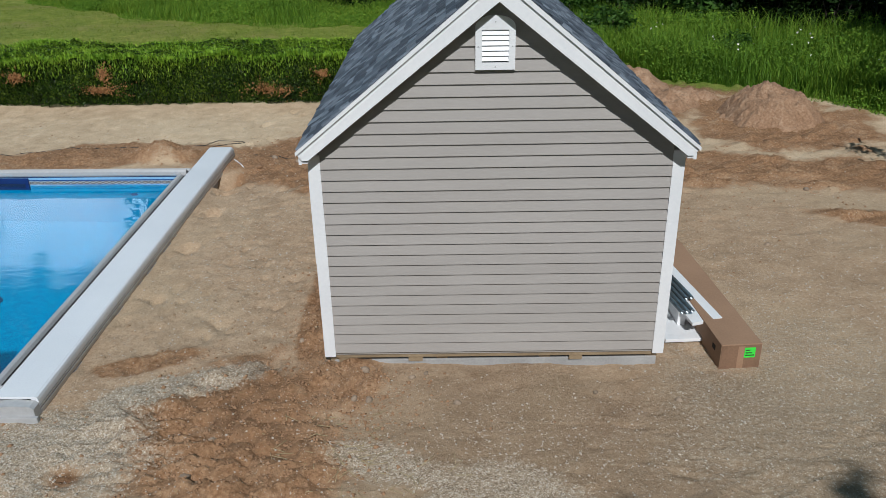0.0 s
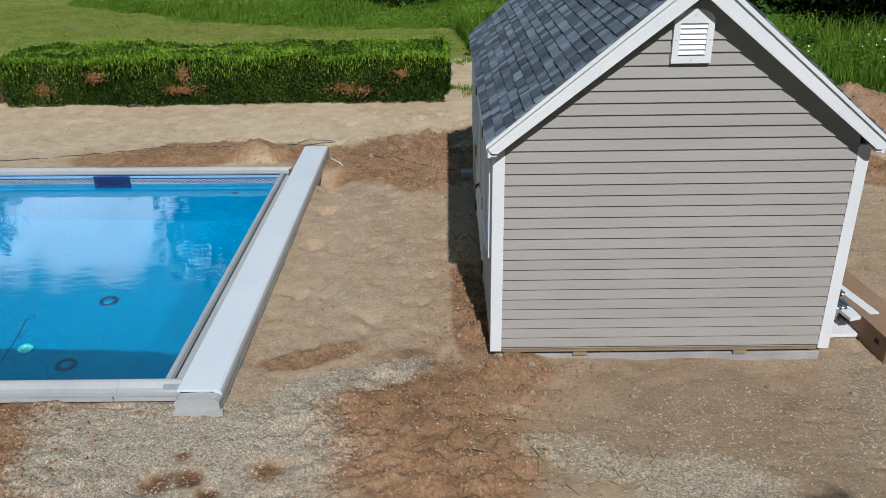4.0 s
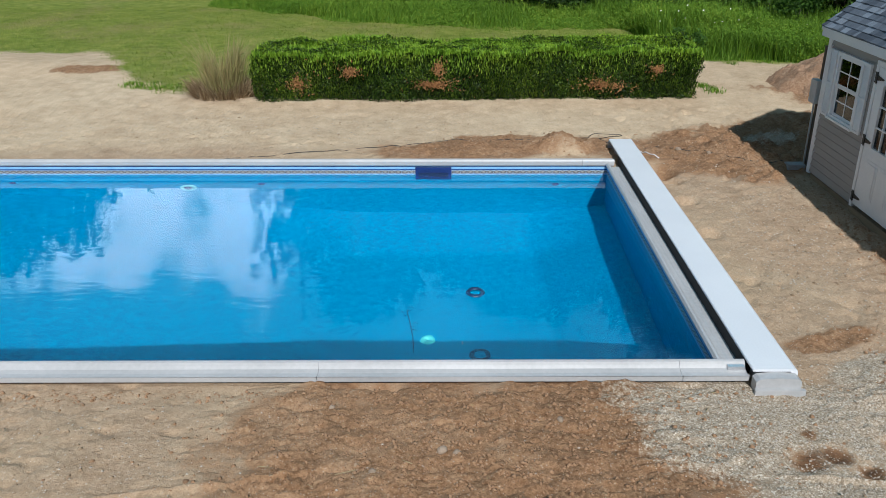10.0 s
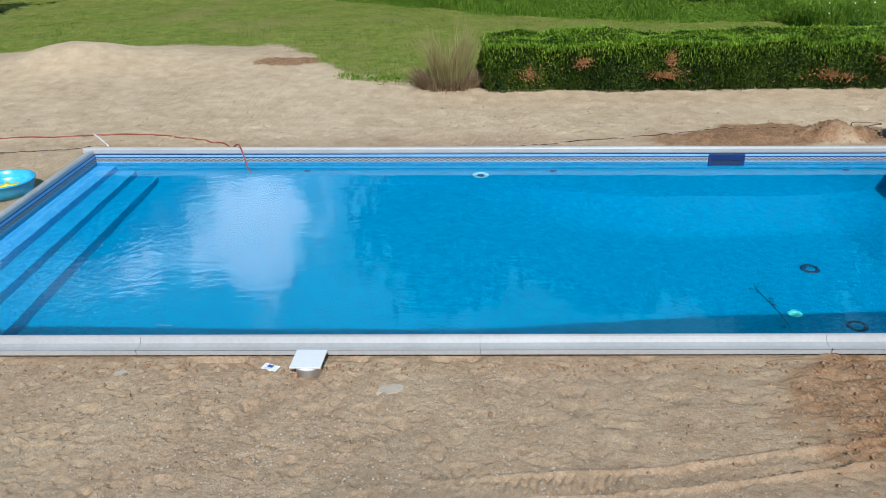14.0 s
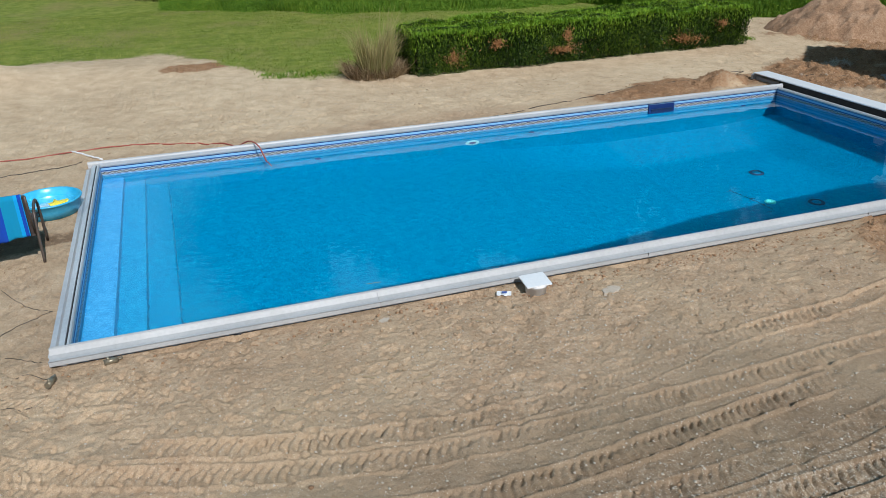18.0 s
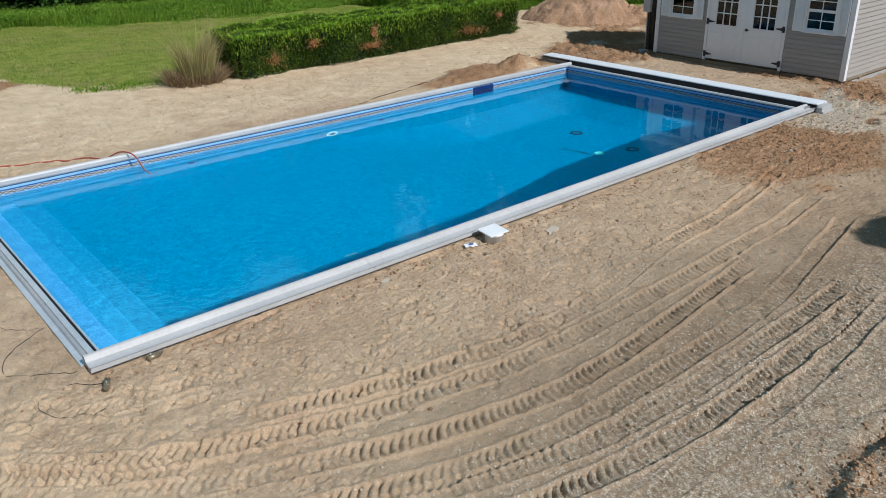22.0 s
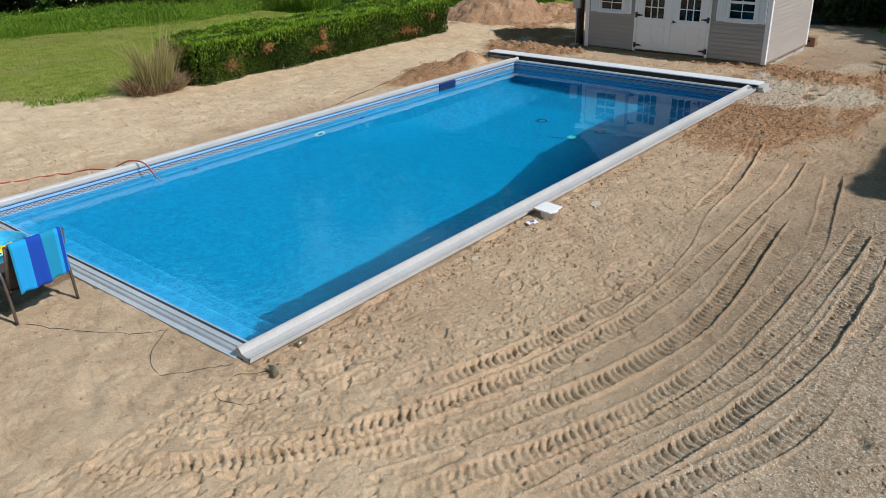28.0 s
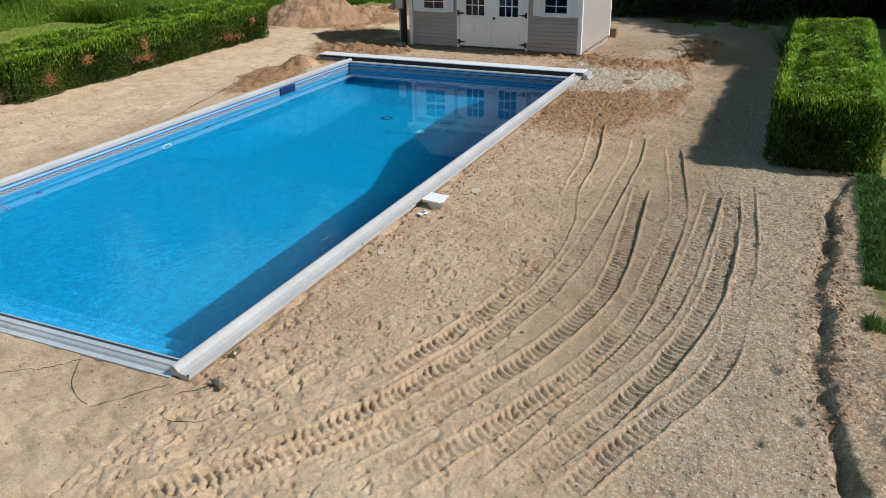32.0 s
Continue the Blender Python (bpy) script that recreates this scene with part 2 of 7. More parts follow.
M["red_rubber"] = plain("red_rubber", (0.25, 0.05, 0.035), (0.36, 0.09, 0.06), 6, 40, 0.5)
M["black_rubber"] = plain("black_rubber", (0.02, 0.018, 0.016), (0.05, 0.045, 0.04), 6, 40, 0.6)
M["bronze_fit"] = plain("bronze_fit", (0.19, 0.16, 0.11), (0.34, 0.30, 0.22), 9, 50, 0.4, 0.6)
M["mortar"] = plain("mortar", (0.42, 0.35, 0.27), (0.55, 0.48, 0.40), 14, 60, 0.9, bump=0.3)
M["sand_clod"] = plain("sand_clod", (0.27, 0.185, 0.11), (0.45, 0.33, 0.215), 9, 60, 0.95, bump=0.4, dist=0.006)
M["stone"] = plain("stone", (0.22, 0.16, 0.11), (0.40, 0.32, 0.24), 9, 60, 0.9, bump=0.4, dist=0.01, vary=0.25)
M["pebble"] = plain("pebble", (0.34, 0.29, 0.23), (0.62, 0.56, 0.48), 9, 60, 0.85, bump=0.2, dist=0.004)
M["clod"] = plain("clod", (0.22, 0.125, 0.065), (0.36, 0.225, 0.13), 9, 60, 0.95, bump=0.5, dist=0.01, vary=0.2)
M["straw"] = plain("straw", (0.30, 0.24, 0.13), (0.46, 0.38, 0.22), 9, 60, 0.8, bump=0)
M["bark"] = plain("bark", (0.05, 0.04, 0.03), (0.11, 0.09, 0.07), 3, 25, 0.9, bump=0.6, dist=0.02)
M["meter_grey"] = plain("meter_grey", (0.42, 0.43, 0.43), (0.52, 0.53, 0.53), 4, 40, 0.5)
M["paper"] = plain("paper", (0.72, 0.74, 0.76), (0.84, 0.85, 0.86), 8, 40, 0.6)
M["floor_trim"] = plain("floor_trim", (0.10, 0.62, 0.58), (0.16, 0.74, 0.68), 4, 40, 0.4)
M["lit_trim"] = plain("lit_trim", (0.20, 0.46, 0.50), (0.28, 0.56, 0.60), 4, 40, 0.4)
M["drain_blue"] = plain("drain_blue", (0.008, 0.02, 0.06), (0.015, 0.04, 0.11), 4, 40, 0.4)
M["skimmer_blue"] = plain("skimmer_blue", (0.005, 0.02, 0.11), (0.01, 0.035, 0.17), 4, 40, 0.4)
M["hedge_leaf"] = leafy("hedge_leaf", [(0.25, (0.009, 0.024, 0.003)), (0.6, (0.034, 0.076, 0.008)), (0.92, (0.15, 0.225, 0.018))], 0.36, 1.3)
M["hedge_tip"] = leafy("hedge_tip", [(0.15, (0.10, 0.22, 0.015)), (0.6, (0.24, 0.41, 0.03)), (0.95, (0.40, 0.55, 0.05))], 0.5, 1.3)
M["hedge_shade"] = plain("hedge_shade", (0.006, 0.012, 0.004), (0.014, 0.024, 0.007), 6, 30, 0.95, bump=0.6, dist=0.03)
M["brown_leaf"] = leafy("brown_leaf", [(0.2, (0.16, 0.07, 0.025)), (0.8, (0.40, 0.21, 0.085))], 0.7, 2, 0.1)
M["tree_leaf"] = leafy("tree_leaf", [(0.2, (0.008, 0.022, 0.005)), (0.6, (0.022, 0.05, 0.010)), (0.95, (0.05, 0.10, 0.018))], 0.55, 0.3)
M["shrub_leaf"] = leafy("shrub_leaf", [(0.2, (0.02, 0.055, 0.010)), (0.6, (0.05, 0.12, 0.018)), (0.95, (0.10, 0.20, 0.03))], 0.55, 0.6)
M["meadow"] = leafy("meadow", [(0.15, (0.065, 0.145, 0.012)), (0.6, (0.13, 0.255, 0.020)), (0.95, (0.24, 0.35, 0.035))], 0.6, 0.35)
M["lawn_blade"] = leafy("lawn_blade", [(0.25, (0.10, 0.165, 0.016)), (0.55, (0.205, 0.275, 0.036)), (0.85, (0.40, 0.38, 0.11))], 0.65, 0.9, 0.25, 0.8)
M["tuft"] = leafy("tuft", [(0.15, (0.24, 0.19, 0.08)), (0.45, (0.46, 0.39, 0.19)), (0.95, (0.32, 0.35, 0.11))], 0.7, 2)
M["tuft_dry"] = leafy("tuft_dry", [(0.15, (0.09, 0.055, 0.03)), (0.5, (0.26, 0.18, 0.10)), (0.95, (0.52, 0.42, 0.25))], 0.75, 2, 0.1)
M["flower"] = plain("flower", (0.7, 0.7, 0.62), (0.82, 0.82, 0.75), 3, 30, 0.6, bump=0)


def shingle_material():
    m, n, l, p = mat_nodes("asphalt_shingle")
    tc = n.new("ShaderNodeTexCoord").outputs["Object"]
    fine = noise_node(n, l, tc, 220.0, 2.0)
    info = n.new("ShaderNodeObjectInfo").outputs["Random"]
    geo = n.new("ShaderNodeNewGeometry").outputs["Random Per Island"]
    k = math_node(n, l, "FRACT", math_node(n, l, "ADD", info, geo))
    f = math_node(n, l, "ADD", math_node(n, l, "MULTIPLY", k, 0.75), math_node(n, l, "MULTIPLY", fine.outputs["Fac"], 0.25))
    col = ramp_node(n, l, f, [(0.1, (0.040, 0.052, 0.072)), (0.5, (0.10, 0.122, 0.155)), (0.9, (0.22, 0.26, 0.31))]).outputs["Color"]
    l.new(col, p.inputs["Base Color"])
    p.inputs["Roughness"].default_value = 0.95
    bump_node(n, l, fine.outputs["Fac"], 0.5, 0.004, p)
    return m


M["shingle"] = shingle_material()


def glass_material():
    m, n, l, p = mat_nodes("window_glass")
    p.inputs["Base Color"].default_value = (0.07, 0.08, 0.085, 1)
    p.inputs["Transmission Weight"].default_value, p.inputs["Roughness"].default_value, p.inputs["IOR"].default_value = 1.0, 0.02, 1.45
    return m


M["glass"] = glass_material()


def water_material(name, tint, ripple, scale):
    m, n, l, p = mat_nodes(name)
    p.inputs["Base Color"].default_value = (*tint, 1)
    p.inputs["Transmission Weight"].default_value, p.inputs["Roughness"].default_value, p.inputs["IOR"].default_value = 1.0, 0.0, 1.33
    tc = n.new("ShaderNodeTexCoord").outputs["Object"]
    mp = n.new("ShaderNodeMapping")
    mp.inputs["Scale"].default_value = (0.6, 1.6, 1)
    l.new(tc, mp.inputs["Vector"])
    a = noise_node(n, l, mp.outputs["Vector"], scale, 2.0, 0.5)
    b = noise_node(n, l, mp.outputs["Vector"], scale * 4.2, 2.0, 0.5)
    h = math_node(n, l, "ADD", a.outputs["Fac"], math_node(n, l, "MULTIPLY", b.outputs["Fac"], 0.28))
    sp = n.new("ShaderNodeSeparateXYZ")
    l.new(tc, sp.inputs[0])
    stir = n.new("ShaderNodeMapRange")  # livelier water over the steps, where it is stirred
    l.new(sp.outputs["X"], stir.inputs["Value"])
    stir.inputs["From Min"].default_value, stir.inputs["From Max"].default_value = -14.4, -11.0
    stir.inputs["To Min"].default_value, stir.inputs["To Max"].default_value = 1.0, 0.0
    c = noise_node(n, l, tc, scale * 5.0, 2.0, 0.5)
    h = math_node(n, l, "ADD", h, math_node(n, l, "MULTIPLY", math_node(n, l, "MULTIPLY", c.outputs["Fac"], 2.0), stir.outputs["Result"]))
    bump_node(n, l, h, ripple, 0.02, p)
    return m


M["water"] = water_material("pool_water", (0.74, 0.95, 1.0), 0.10, 1.9)
M["tub_water"] = water_material("tub_water", (0.9, 0.97, 1.0), 0.1, 8.0)


def liner_material(name, tones):
    """Printed vinyl: blue with fine pale flecks."""
    m, n, l, p = mat_nodes(name)
    tc = n.new("ShaderNodeTexCoord").outputs["Object"]
    fine, mid, wide = noise_node(n, l, tc, 58.0, 3.0, 0.7), noise_node(n, l, tc, 12.0, 3.0), noise_node(n, l, tc, 0.5, 2.0)
    f = math_node(n, l, "ADD", math_node(n, l, "MULTIPLY", fine.outputs["Fac"], 0.75), math_node(n, l, "MULTIPLY", mid.outputs["Fac"], 0.25))
    col = ramp_node(n, l, f, [(0.38, tones[0]), (0.52, tones[1]), (0.66, tones[2])]).outputs["Color"]
    col = mix_node(n, l, math_node(n, l, "MULTIPLY", wide.outputs["Fac"], 0.3), col, tones[1])
    l.new(col, p.inputs["Base Color"])
    p.inputs["Roughness"].default_value = 0.45
    return m


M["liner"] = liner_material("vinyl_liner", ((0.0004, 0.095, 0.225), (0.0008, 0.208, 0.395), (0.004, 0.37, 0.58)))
# tread liners: one vinyl, toned for the light lost at greater depth
M["top_tread"] = liner_material("liner_depth_top", ((0.02, 0.17, 0.42), (0.05, 0.31, 0.60), (0.20, 0.52, 0.80)))
M["low_tread"] = liner_material("liner_depth_low", ((0.002, 0.11, 0.275), (0.006, 0.235, 0.445), (0.045, 0.41, 0.64)))
M["liner_step"] = liner_material("liner_depth_mid", ((0.004, 0.13, 0.33), (0.012, 0.265, 0.495), (0.09, 0.46, 0.70)))


def band_material(axis):
    """The liner's printed border: a chain of two crossing waves over a pale ground, between blue lines."""
    m, n, l, p = mat_nodes("liner_border")
    tc = n.new("ShaderNodeTexCoord").outputs["Object"]
    sp = n.new("ShaderNodeSeparateXYZ")
    l.new(tc, sp.inputs[0])
    u, v = sp.outputs[axis], sp.outputs["Z"]
    wave = math_node(n, l, "MULTIPLY", math_node(n, l, "SINE", math_node(n, l, "MULTIPLY", u, 32.0)), 0.016)
    d1 = math_node(n, l, "ABSOLUTE", math_node(n, l, "SUBTRACT", v, wave))
    d2 = math_node(n, l, "ABSOLUTE", math_node(n, l, "ADD", v, wave))
    line = math_node(n, l, "LESS_THAN", math_node(n, l, "MINIMUM", d1, d2), 0.006)
    inner = math_node(n, l, "LESS_THAN", math_node(n, l, "ABSOLUTE", v), 0.027)
    fine = noise_node(n, l, tc, 60.0)
    pale = ramp_node(n, l, fine.outputs["Fac"], [(0.3, (0.26, 0.33, 0.42)), (0.7, (0.46, 0.50, 0.52))]).outputs["Color"]
    fill = mix_node(n, l, math_node(n, l, "LESS_THAN", math_node(n, l, "ABSOLUTE", v), math_node(n, l, "ABSOLUTE", wave)), pale, (0.40, 0.39, 0.35))
    col = mix_node(n, l, line, fill, (0.11, 0.095, 0.085))
    col = mix_node(n, l, inner, (0.012, 0.07, 0.26), col)
    l.new(col, p.inputs["Base Color"])
    p.inputs["Roughness"].default_value = 0.4
    return m


M["band_x"], M["band_y"] = band_material("X"), band_material("Y")
M["liner_pale"] = plain("liner_pale", (0.20, 0.42, 0.66), (0.30, 0.52, 0.74), 6, 50, 0.4, bump=0)
M["liner_line"] = plain("liner_line", (0.008, 0.05, 0.25), (0.014, 0.08, 0.32), 6, 50, 0.4, bump=0)


def towel_material(name, axis, stops, period, offset):
    m, n, l, p = mat_nodes(name)
    tc = n.new("ShaderNodeTexCoord").outputs["Object"]
    sp = n.new("ShaderNodeSeparateXYZ")
    l.new(tc, sp.inputs[0])
    f = math_node(n, l, "FRACT", math_node(n, l, "ADD", math_node(n, l, "DIVIDE", sp.outputs[axis], period), offset))
    r = ramp_node(n, l, f, stops)
    r.color_ramp.interpolation = "CONSTANT"
    fine = noise_node(n, l, tc, 150.0, 2.0)
    l.new(mix_node(n, l, 0.25, r.outputs["Color"], fine.outputs["Color"], "OVERLAY"), p.inputs["Base Color"])
    p.inputs["Roughness"].default_value = 0.95
    bump_node(n, l, fine.outputs["Fac"], 0.6, 0.006, p)
    return m


NAVY, SKYB, TEAL = (0.004, 0.055, 0.40), (0.012, 0.32, 0.72), (0.008, 0.25, 0.46)
M["towel_wide"] = towel_material("towel_wide", "Z", [(0.0, NAVY), (0.52, SKYB)], 0.135, 0.1)
M["towel_mixed"] = towel_material("towel_mixed", "X", [(0.0, SKYB), (0.24, NAVY), (0.48, TEAL), (0.70, SKYB), (0.76, NAVY), (0.82, SKYB), (0.88, NAVY), (0.94, TEAL)], 0.62, 0.36)


def ground_material():
    m, n, l, p = mat_nodes("site_ground")
    tc = n.new("ShaderNodeTexCoord").outputs["Object"]

    def weight(name):
        a = n.new("ShaderNodeAttribute")
        a.attribute_name = name
        return a.outputs["Fac"]

    broad, mid, fine, grit = (noise_node(n, l, tc, s, d, r) for s, d, r in ((0.35, 4, 0.55), (3.5, 5, 0.6), (28.0, 4, 0.65), (110.0, 3, 0.7)))
    f = math_node(n, l, "ADD", math_node(n, l, "MULTIPLY", broad.outputs["Fac"], 0.45), math_node(n, l, "MULTIPLY", mid.outputs["Fac"], 0.55))
    sand = ramp_node(n, l, f, [(0.34, (0.41, 0.28, 0.170)), (0.50, (0.54, 0.382, 0.243)), (0.66, (0.64, 0.47, 0.310))]).outputs["Color"]
    sand = mix_node(n, l, 0.22, sand, ramp_node(n, l, fine.outputs["Fac"], [(0.36, (0.16, 0.12, 0.08)), (0.50, (0.42, 0.34, 0.25)), (0.64, (0.63, 0.54, 0.43))]).outputs["Color"])
    dry = ramp_node(n, l, broad.outputs["Fac"], [(0.48, (0, 0, 0)), (0.62, (1, 1, 1))]).outputs["Color"]
    sand = mix_node(n, l, math_node(n, l, "MULTIPLY", dry, 0.40), sand, (0.52, 0.405, 0.265))
    pale = math_node(n, l, "MULTIPLY", weight("pale"), math_node(n, l, "ADD", 0.35, math_node(n, l, "MULTIPLY", mid.outputs["Fac"], 0.8)), clamp=True)
    sand = mix_node(n, l, pale, sand, ramp_node(n, l, f, [(0.34, (0.60, 0.455, 0.295)), (0.62, (0.78, 0.625, 0.43))]).outputs["Color"])
    soil = ramp_node(n, l, f, [(0.34, (0.21, 0.108, 0.052)), (0.50, (0.345, 0.188, 0.094)), (0.64, (0.49, 0.32, 0.19))]).outputs["Color"]
    soil = mix_node(n, l, 0.42, soil, ramp_node(n, l, fine.outputs["Fac"], [(0.36, (0.12, 0.065, 0.033)), (0.64, (0.52, 0.345, 0.205))]).outputs["Color"])
    chips = n.new("ShaderNodeTexVoronoi")  # single grains and stone chips, each of its own tone
    chips.inputs["Scale"].default_value = 85.0
    l.new(tc, chips.inputs["Vector"])
    tone = n.new("ShaderNodeSeparateColor")
    l.new(chips.outputs["Color"], tone.inputs[0])
    seam = ramp_node(n, l, chips.outputs["Distance"], [(0.30, (1, 1, 1)), (0.66, (0.74, 0.72, 0.69))]).outputs["Color"]
    gravel = ramp_node(n, l, tone.outputs[0], [(0.03, (0.30, 0.235, 0.165)), (0.35, (0.47, 0.385, 0.285)), (0.75, (0.57, 0.485, 0.375)), (0.98, (0.74, 0.68, 0.58))]).outputs["Color"]
    gravel = mix_node(n, l, 1.0, gravel, seam, "MULTIPLY")
    g2 = math_node(n, l, "ADD", math_node(n, l, "MULTIPLY", mid.outputs["Fac"], 0.6), math_node(n, l, "MULTIPLY", fine.outputs["Fac"], 0.4))
    lawn = ramp_node(n, l, g2, [(0.34, (0.10, 0.15, 0.02)), (0.52, (0.20, 0.25, 0.042)), (0.68, (0.33, 0.34, 0.09))]).outputs["Color"]
    lawn = mix_node(n, l, ramp_node(n, l, broad.outputs["Fac"], [(0.5, (0, 0, 0)), (0.72, (1, 1, 1))]).outputs["Color"], lawn, (0.26, 0.235, 0.085))
    wood = ramp_node(n, l, g2, [(0.35, (0.018, 0.015, 0.010)), (0.65, (0.06, 0.055, 0.03))]).outputs["Color"]

    def edge(name, noise, soft=0.16):
        k = math_node(n, l, "ADD", weight(name), math_node(n, l, "ADD", math_node(n, l, "MULTIPLY", math_node(n, l, "SUBTRACT", noise.outputs["Fac"], 0.5), 1.3), math_node(n, l, "MULTIPLY", math_node(n, l, "SUBTRACT", fine.outputs["Fac"], 0.5), 0.5)))
        return ramp_node(n, l, k, [(0.5 - soft, (0, 0, 0)), (0.5 + soft, (1, 1, 1))]).outputs["Color"]

    sand = mix_node(n, l, math_node(n, l, "MULTIPLY", weight("worn"), 0.9), sand, mix_node(n, l, 1.0, sand, (0.56, 0.56, 0.56), "MULTIPLY"))
    grain = ramp_node(n, l, grit.outputs["Fac"], [(0.36, (0.66, 0.645, 0.63)), (0.49, (0.90, 0.90, 0.90)), (0.62, (1.0, 1.0, 1.0))]).outputs["Color"]
    sand = mix_node(n, l, 1.0, sand, grain, "MULTIPLY")
    soil = mix_node(n, l, 0.8, soil, grain, "MULTIPLY")
    col = mix_node(n, l, edge("soil", mid), sand, soil)
    col = mix_node(n, l, edge("gravel", fine, 0.2), col, gravel)
    near_chip = ramp_node(n, l, chips.outputs["Distance"], [(0.22, (1, 1, 1)), (0.40, (0, 0, 0))]).outputs["Color"]
    pick = ramp_node(n, l, math_node(n, l, "ADD", tone.outputs[1], math_node(n, l, "MULTIPLY", math_node(n, l, "SUBTRACT", mid.outputs["Fac"], 0.5), 0.35)), [(0.90, (0, 0, 0)), (0.93, (1, 1, 1))]).outputs["Color"]
    col = mix_node(n, l, math_node(n, l, "MULTIPLY", math_node(n, l, "MULTIPLY", near_chip, pick), 0.75), col, (0.70, 0.64, 0.55))
    shade = ramp_node(n, l, tone.outputs[1], [(0.05, (1, 1, 1)), (0.08, (0, 0, 0))]).outputs["Color"]
    col = mix_node(n, l, math_node(n, l, "MULTIPLY", math_node(n, l, "MULTIPLY", near_chip, shade), 0.65), col, (0.13, 0.095, 0.065))
    darkened = mix_node(n, l, 1.0, col, (0.42, 0.38, 0.36), "MULTIPLY")
    col = mix_node(n, l, edge("darkened", mid), col, darkened)
    col = mix_node(n, l, edge("lawn", fine, 0.22), col, lawn)
    col = mix_node(n, l, edge("wood", mid), col, wood)
    l.new(col, p.inputs["Base Color"])
    p.inputs["Roughness"].default_value = 0.95
    p.inputs["Specular IOR Level"].default_value = 0.2
    warp = n.new("ShaderNodeVectorMath")
    warp.operation = "MULTIPLY_ADD"
    l.new(noise_node(n, l, tc, 5.0, 3).outputs["Color"], warp.inputs[0])
    warp.inputs[1].default_value = (0.22, 0.22, 0)
    l.new(tc, warp.inputs[2])
    scuff = n.new("ShaderNodeTexVoronoi")
    scuff.inputs["Scale"].default_value, scuff.inputs["Randomness"].default_value = 8.5, 1.0
    l.new(warp.outputs["Vector"], scuff.inputs["Vector"])
    pit = ramp_node(n, l, scuff.outputs["Distance"], [(0.08, (0, 0, 0)), (0.40, (1, 1, 1))]).outputs["Color"]
    some = ramp_node(n, l, mid.outputs["Fac"], [(0.42, (0, 0, 0)), (0.70, (1, 1, 1))]).outputs["Color"]
    pit = math_node(n, l, "MAXIMUM", pit, some)
    sp = n.new("ShaderNodeSeparateXYZ")
    l.new(tc, sp.inputs[0])
    trodden = n.new("ShaderNodeMapRange")  # the west end is trodden more than the rest
    l.new(sp.outputs["X"], trodden.inputs["Value"])
    near = n.new("ShaderNodeMapRange")
    l.new(sp.outputs["Y"], near.inputs["Value"])
    near.inputs["From Min"].default_value, near.inputs["From Max"].default_value = -1.2, 0.4
    near.inputs["To Min"].default_value, near.inputs["To Max"].default_value = 1.0, 0.15
    trodden.inputs["From Min"].default_value, trodden.inputs["From Max"].default_value = -9.5, -6.0
    trodden.inputs["To Min"].default_value, trodden.inputs["To Max"].default_value = 0.26, 0.16
    h = math_node(n, l, "ADD", math_node(n, l, "MULTIPLY", fine.outputs["Fac"], 0.6), math_node(n, l, "MULTIPLY", grit.outputs["Fac"], 0.36))
    h = math_node(n, l, "ADD", h, math_node(n, l, "MULTIPLY", pit, math_node(n, l, "MULTIPLY", trodden.outputs["Result"], near.outputs["Result"])))
    bump_node(n, l, h, 0.75, 0.035, p)
    return m


M["ground"] = ground_material()


def heap_material():
    m, n, l, p = mat_nodes("loose_soil")
    tc = n.new("ShaderNodeTexCoord").outputs["Object"]
    mid, fine = noise_node(n, l, tc, 2.5, 5, 0.6), noise_node(n, l, tc, 24.0, 4, 0.65)
    f = math_node(n, l, "ADD", math_node(n, l, "MULTIPLY", mid.outputs["Fac"], 0.5), math_node(n, l, "MULTIPLY", fine.outputs["Fac"], 0.5))
    col = ramp_node(n, l, f, [(0.34, (0.20, 0.115, 0.064)), (0.52, (0.36, 0.225, 0.135)), (0.68, (0.52, 0.365, 0.245))]).outputs["Color"]
    l.new(col, p.inputs["Base Color"])
    p.inputs["Roughness"].default_value = 0.95
    bump_node(n, l, fine.outputs["Fac"], 0.8, 0.05, p)
    return m


M["heap"] = heap_material()


# ---- building helpers ----
def root_of(ob):
    while ob.parent:
        ob = ob.parent
    return ob


def thing(name, loc, label, category, group="", kind=""):
    ob = new(name)
    ob.empty_display_size = 0.1
    ob.location = loc
    return tagged(ob, label, category, group, kind)


def part(name, bm, material, parent, label=""):
    """Links a bmesh, drawn in world places, as one mesh under a thing or a part."""
    me = bpy.data.meshes.new(name)
    bm.to_mesh(me)
    bm.free()
    return part_mesh(name, me, material, parent, label)


def part_mesh(name, me, material, parent, label=""):
    if parent is not None:
        me.transform(Matrix.Translation(-root_of(parent).location))
    if material is not None:
        me.materials.append(material)
    ob = new(name, me)
    ob.parent = parent
    if label:
        tagged(ob, label)
    return ob


def piece(name, me, parent, m):
    """One of many alike pieces on a shared mesh, at the world pose m."""
    ob = new(name, me)
    ob.parent = parent
    ob.matrix_basis = Matrix.Translation(-root_of(parent).location) @ m
    return ob


def mesh_of(name, verts, faces, material=None, smooth=False):
    me = bpy.data.meshes.new(name)
    me.from_pydata(verts, [], faces)
    if material is not None:
        me.materials.append(material)
    if smooth:
        me.shade_smooth()
    me.update()
    return me


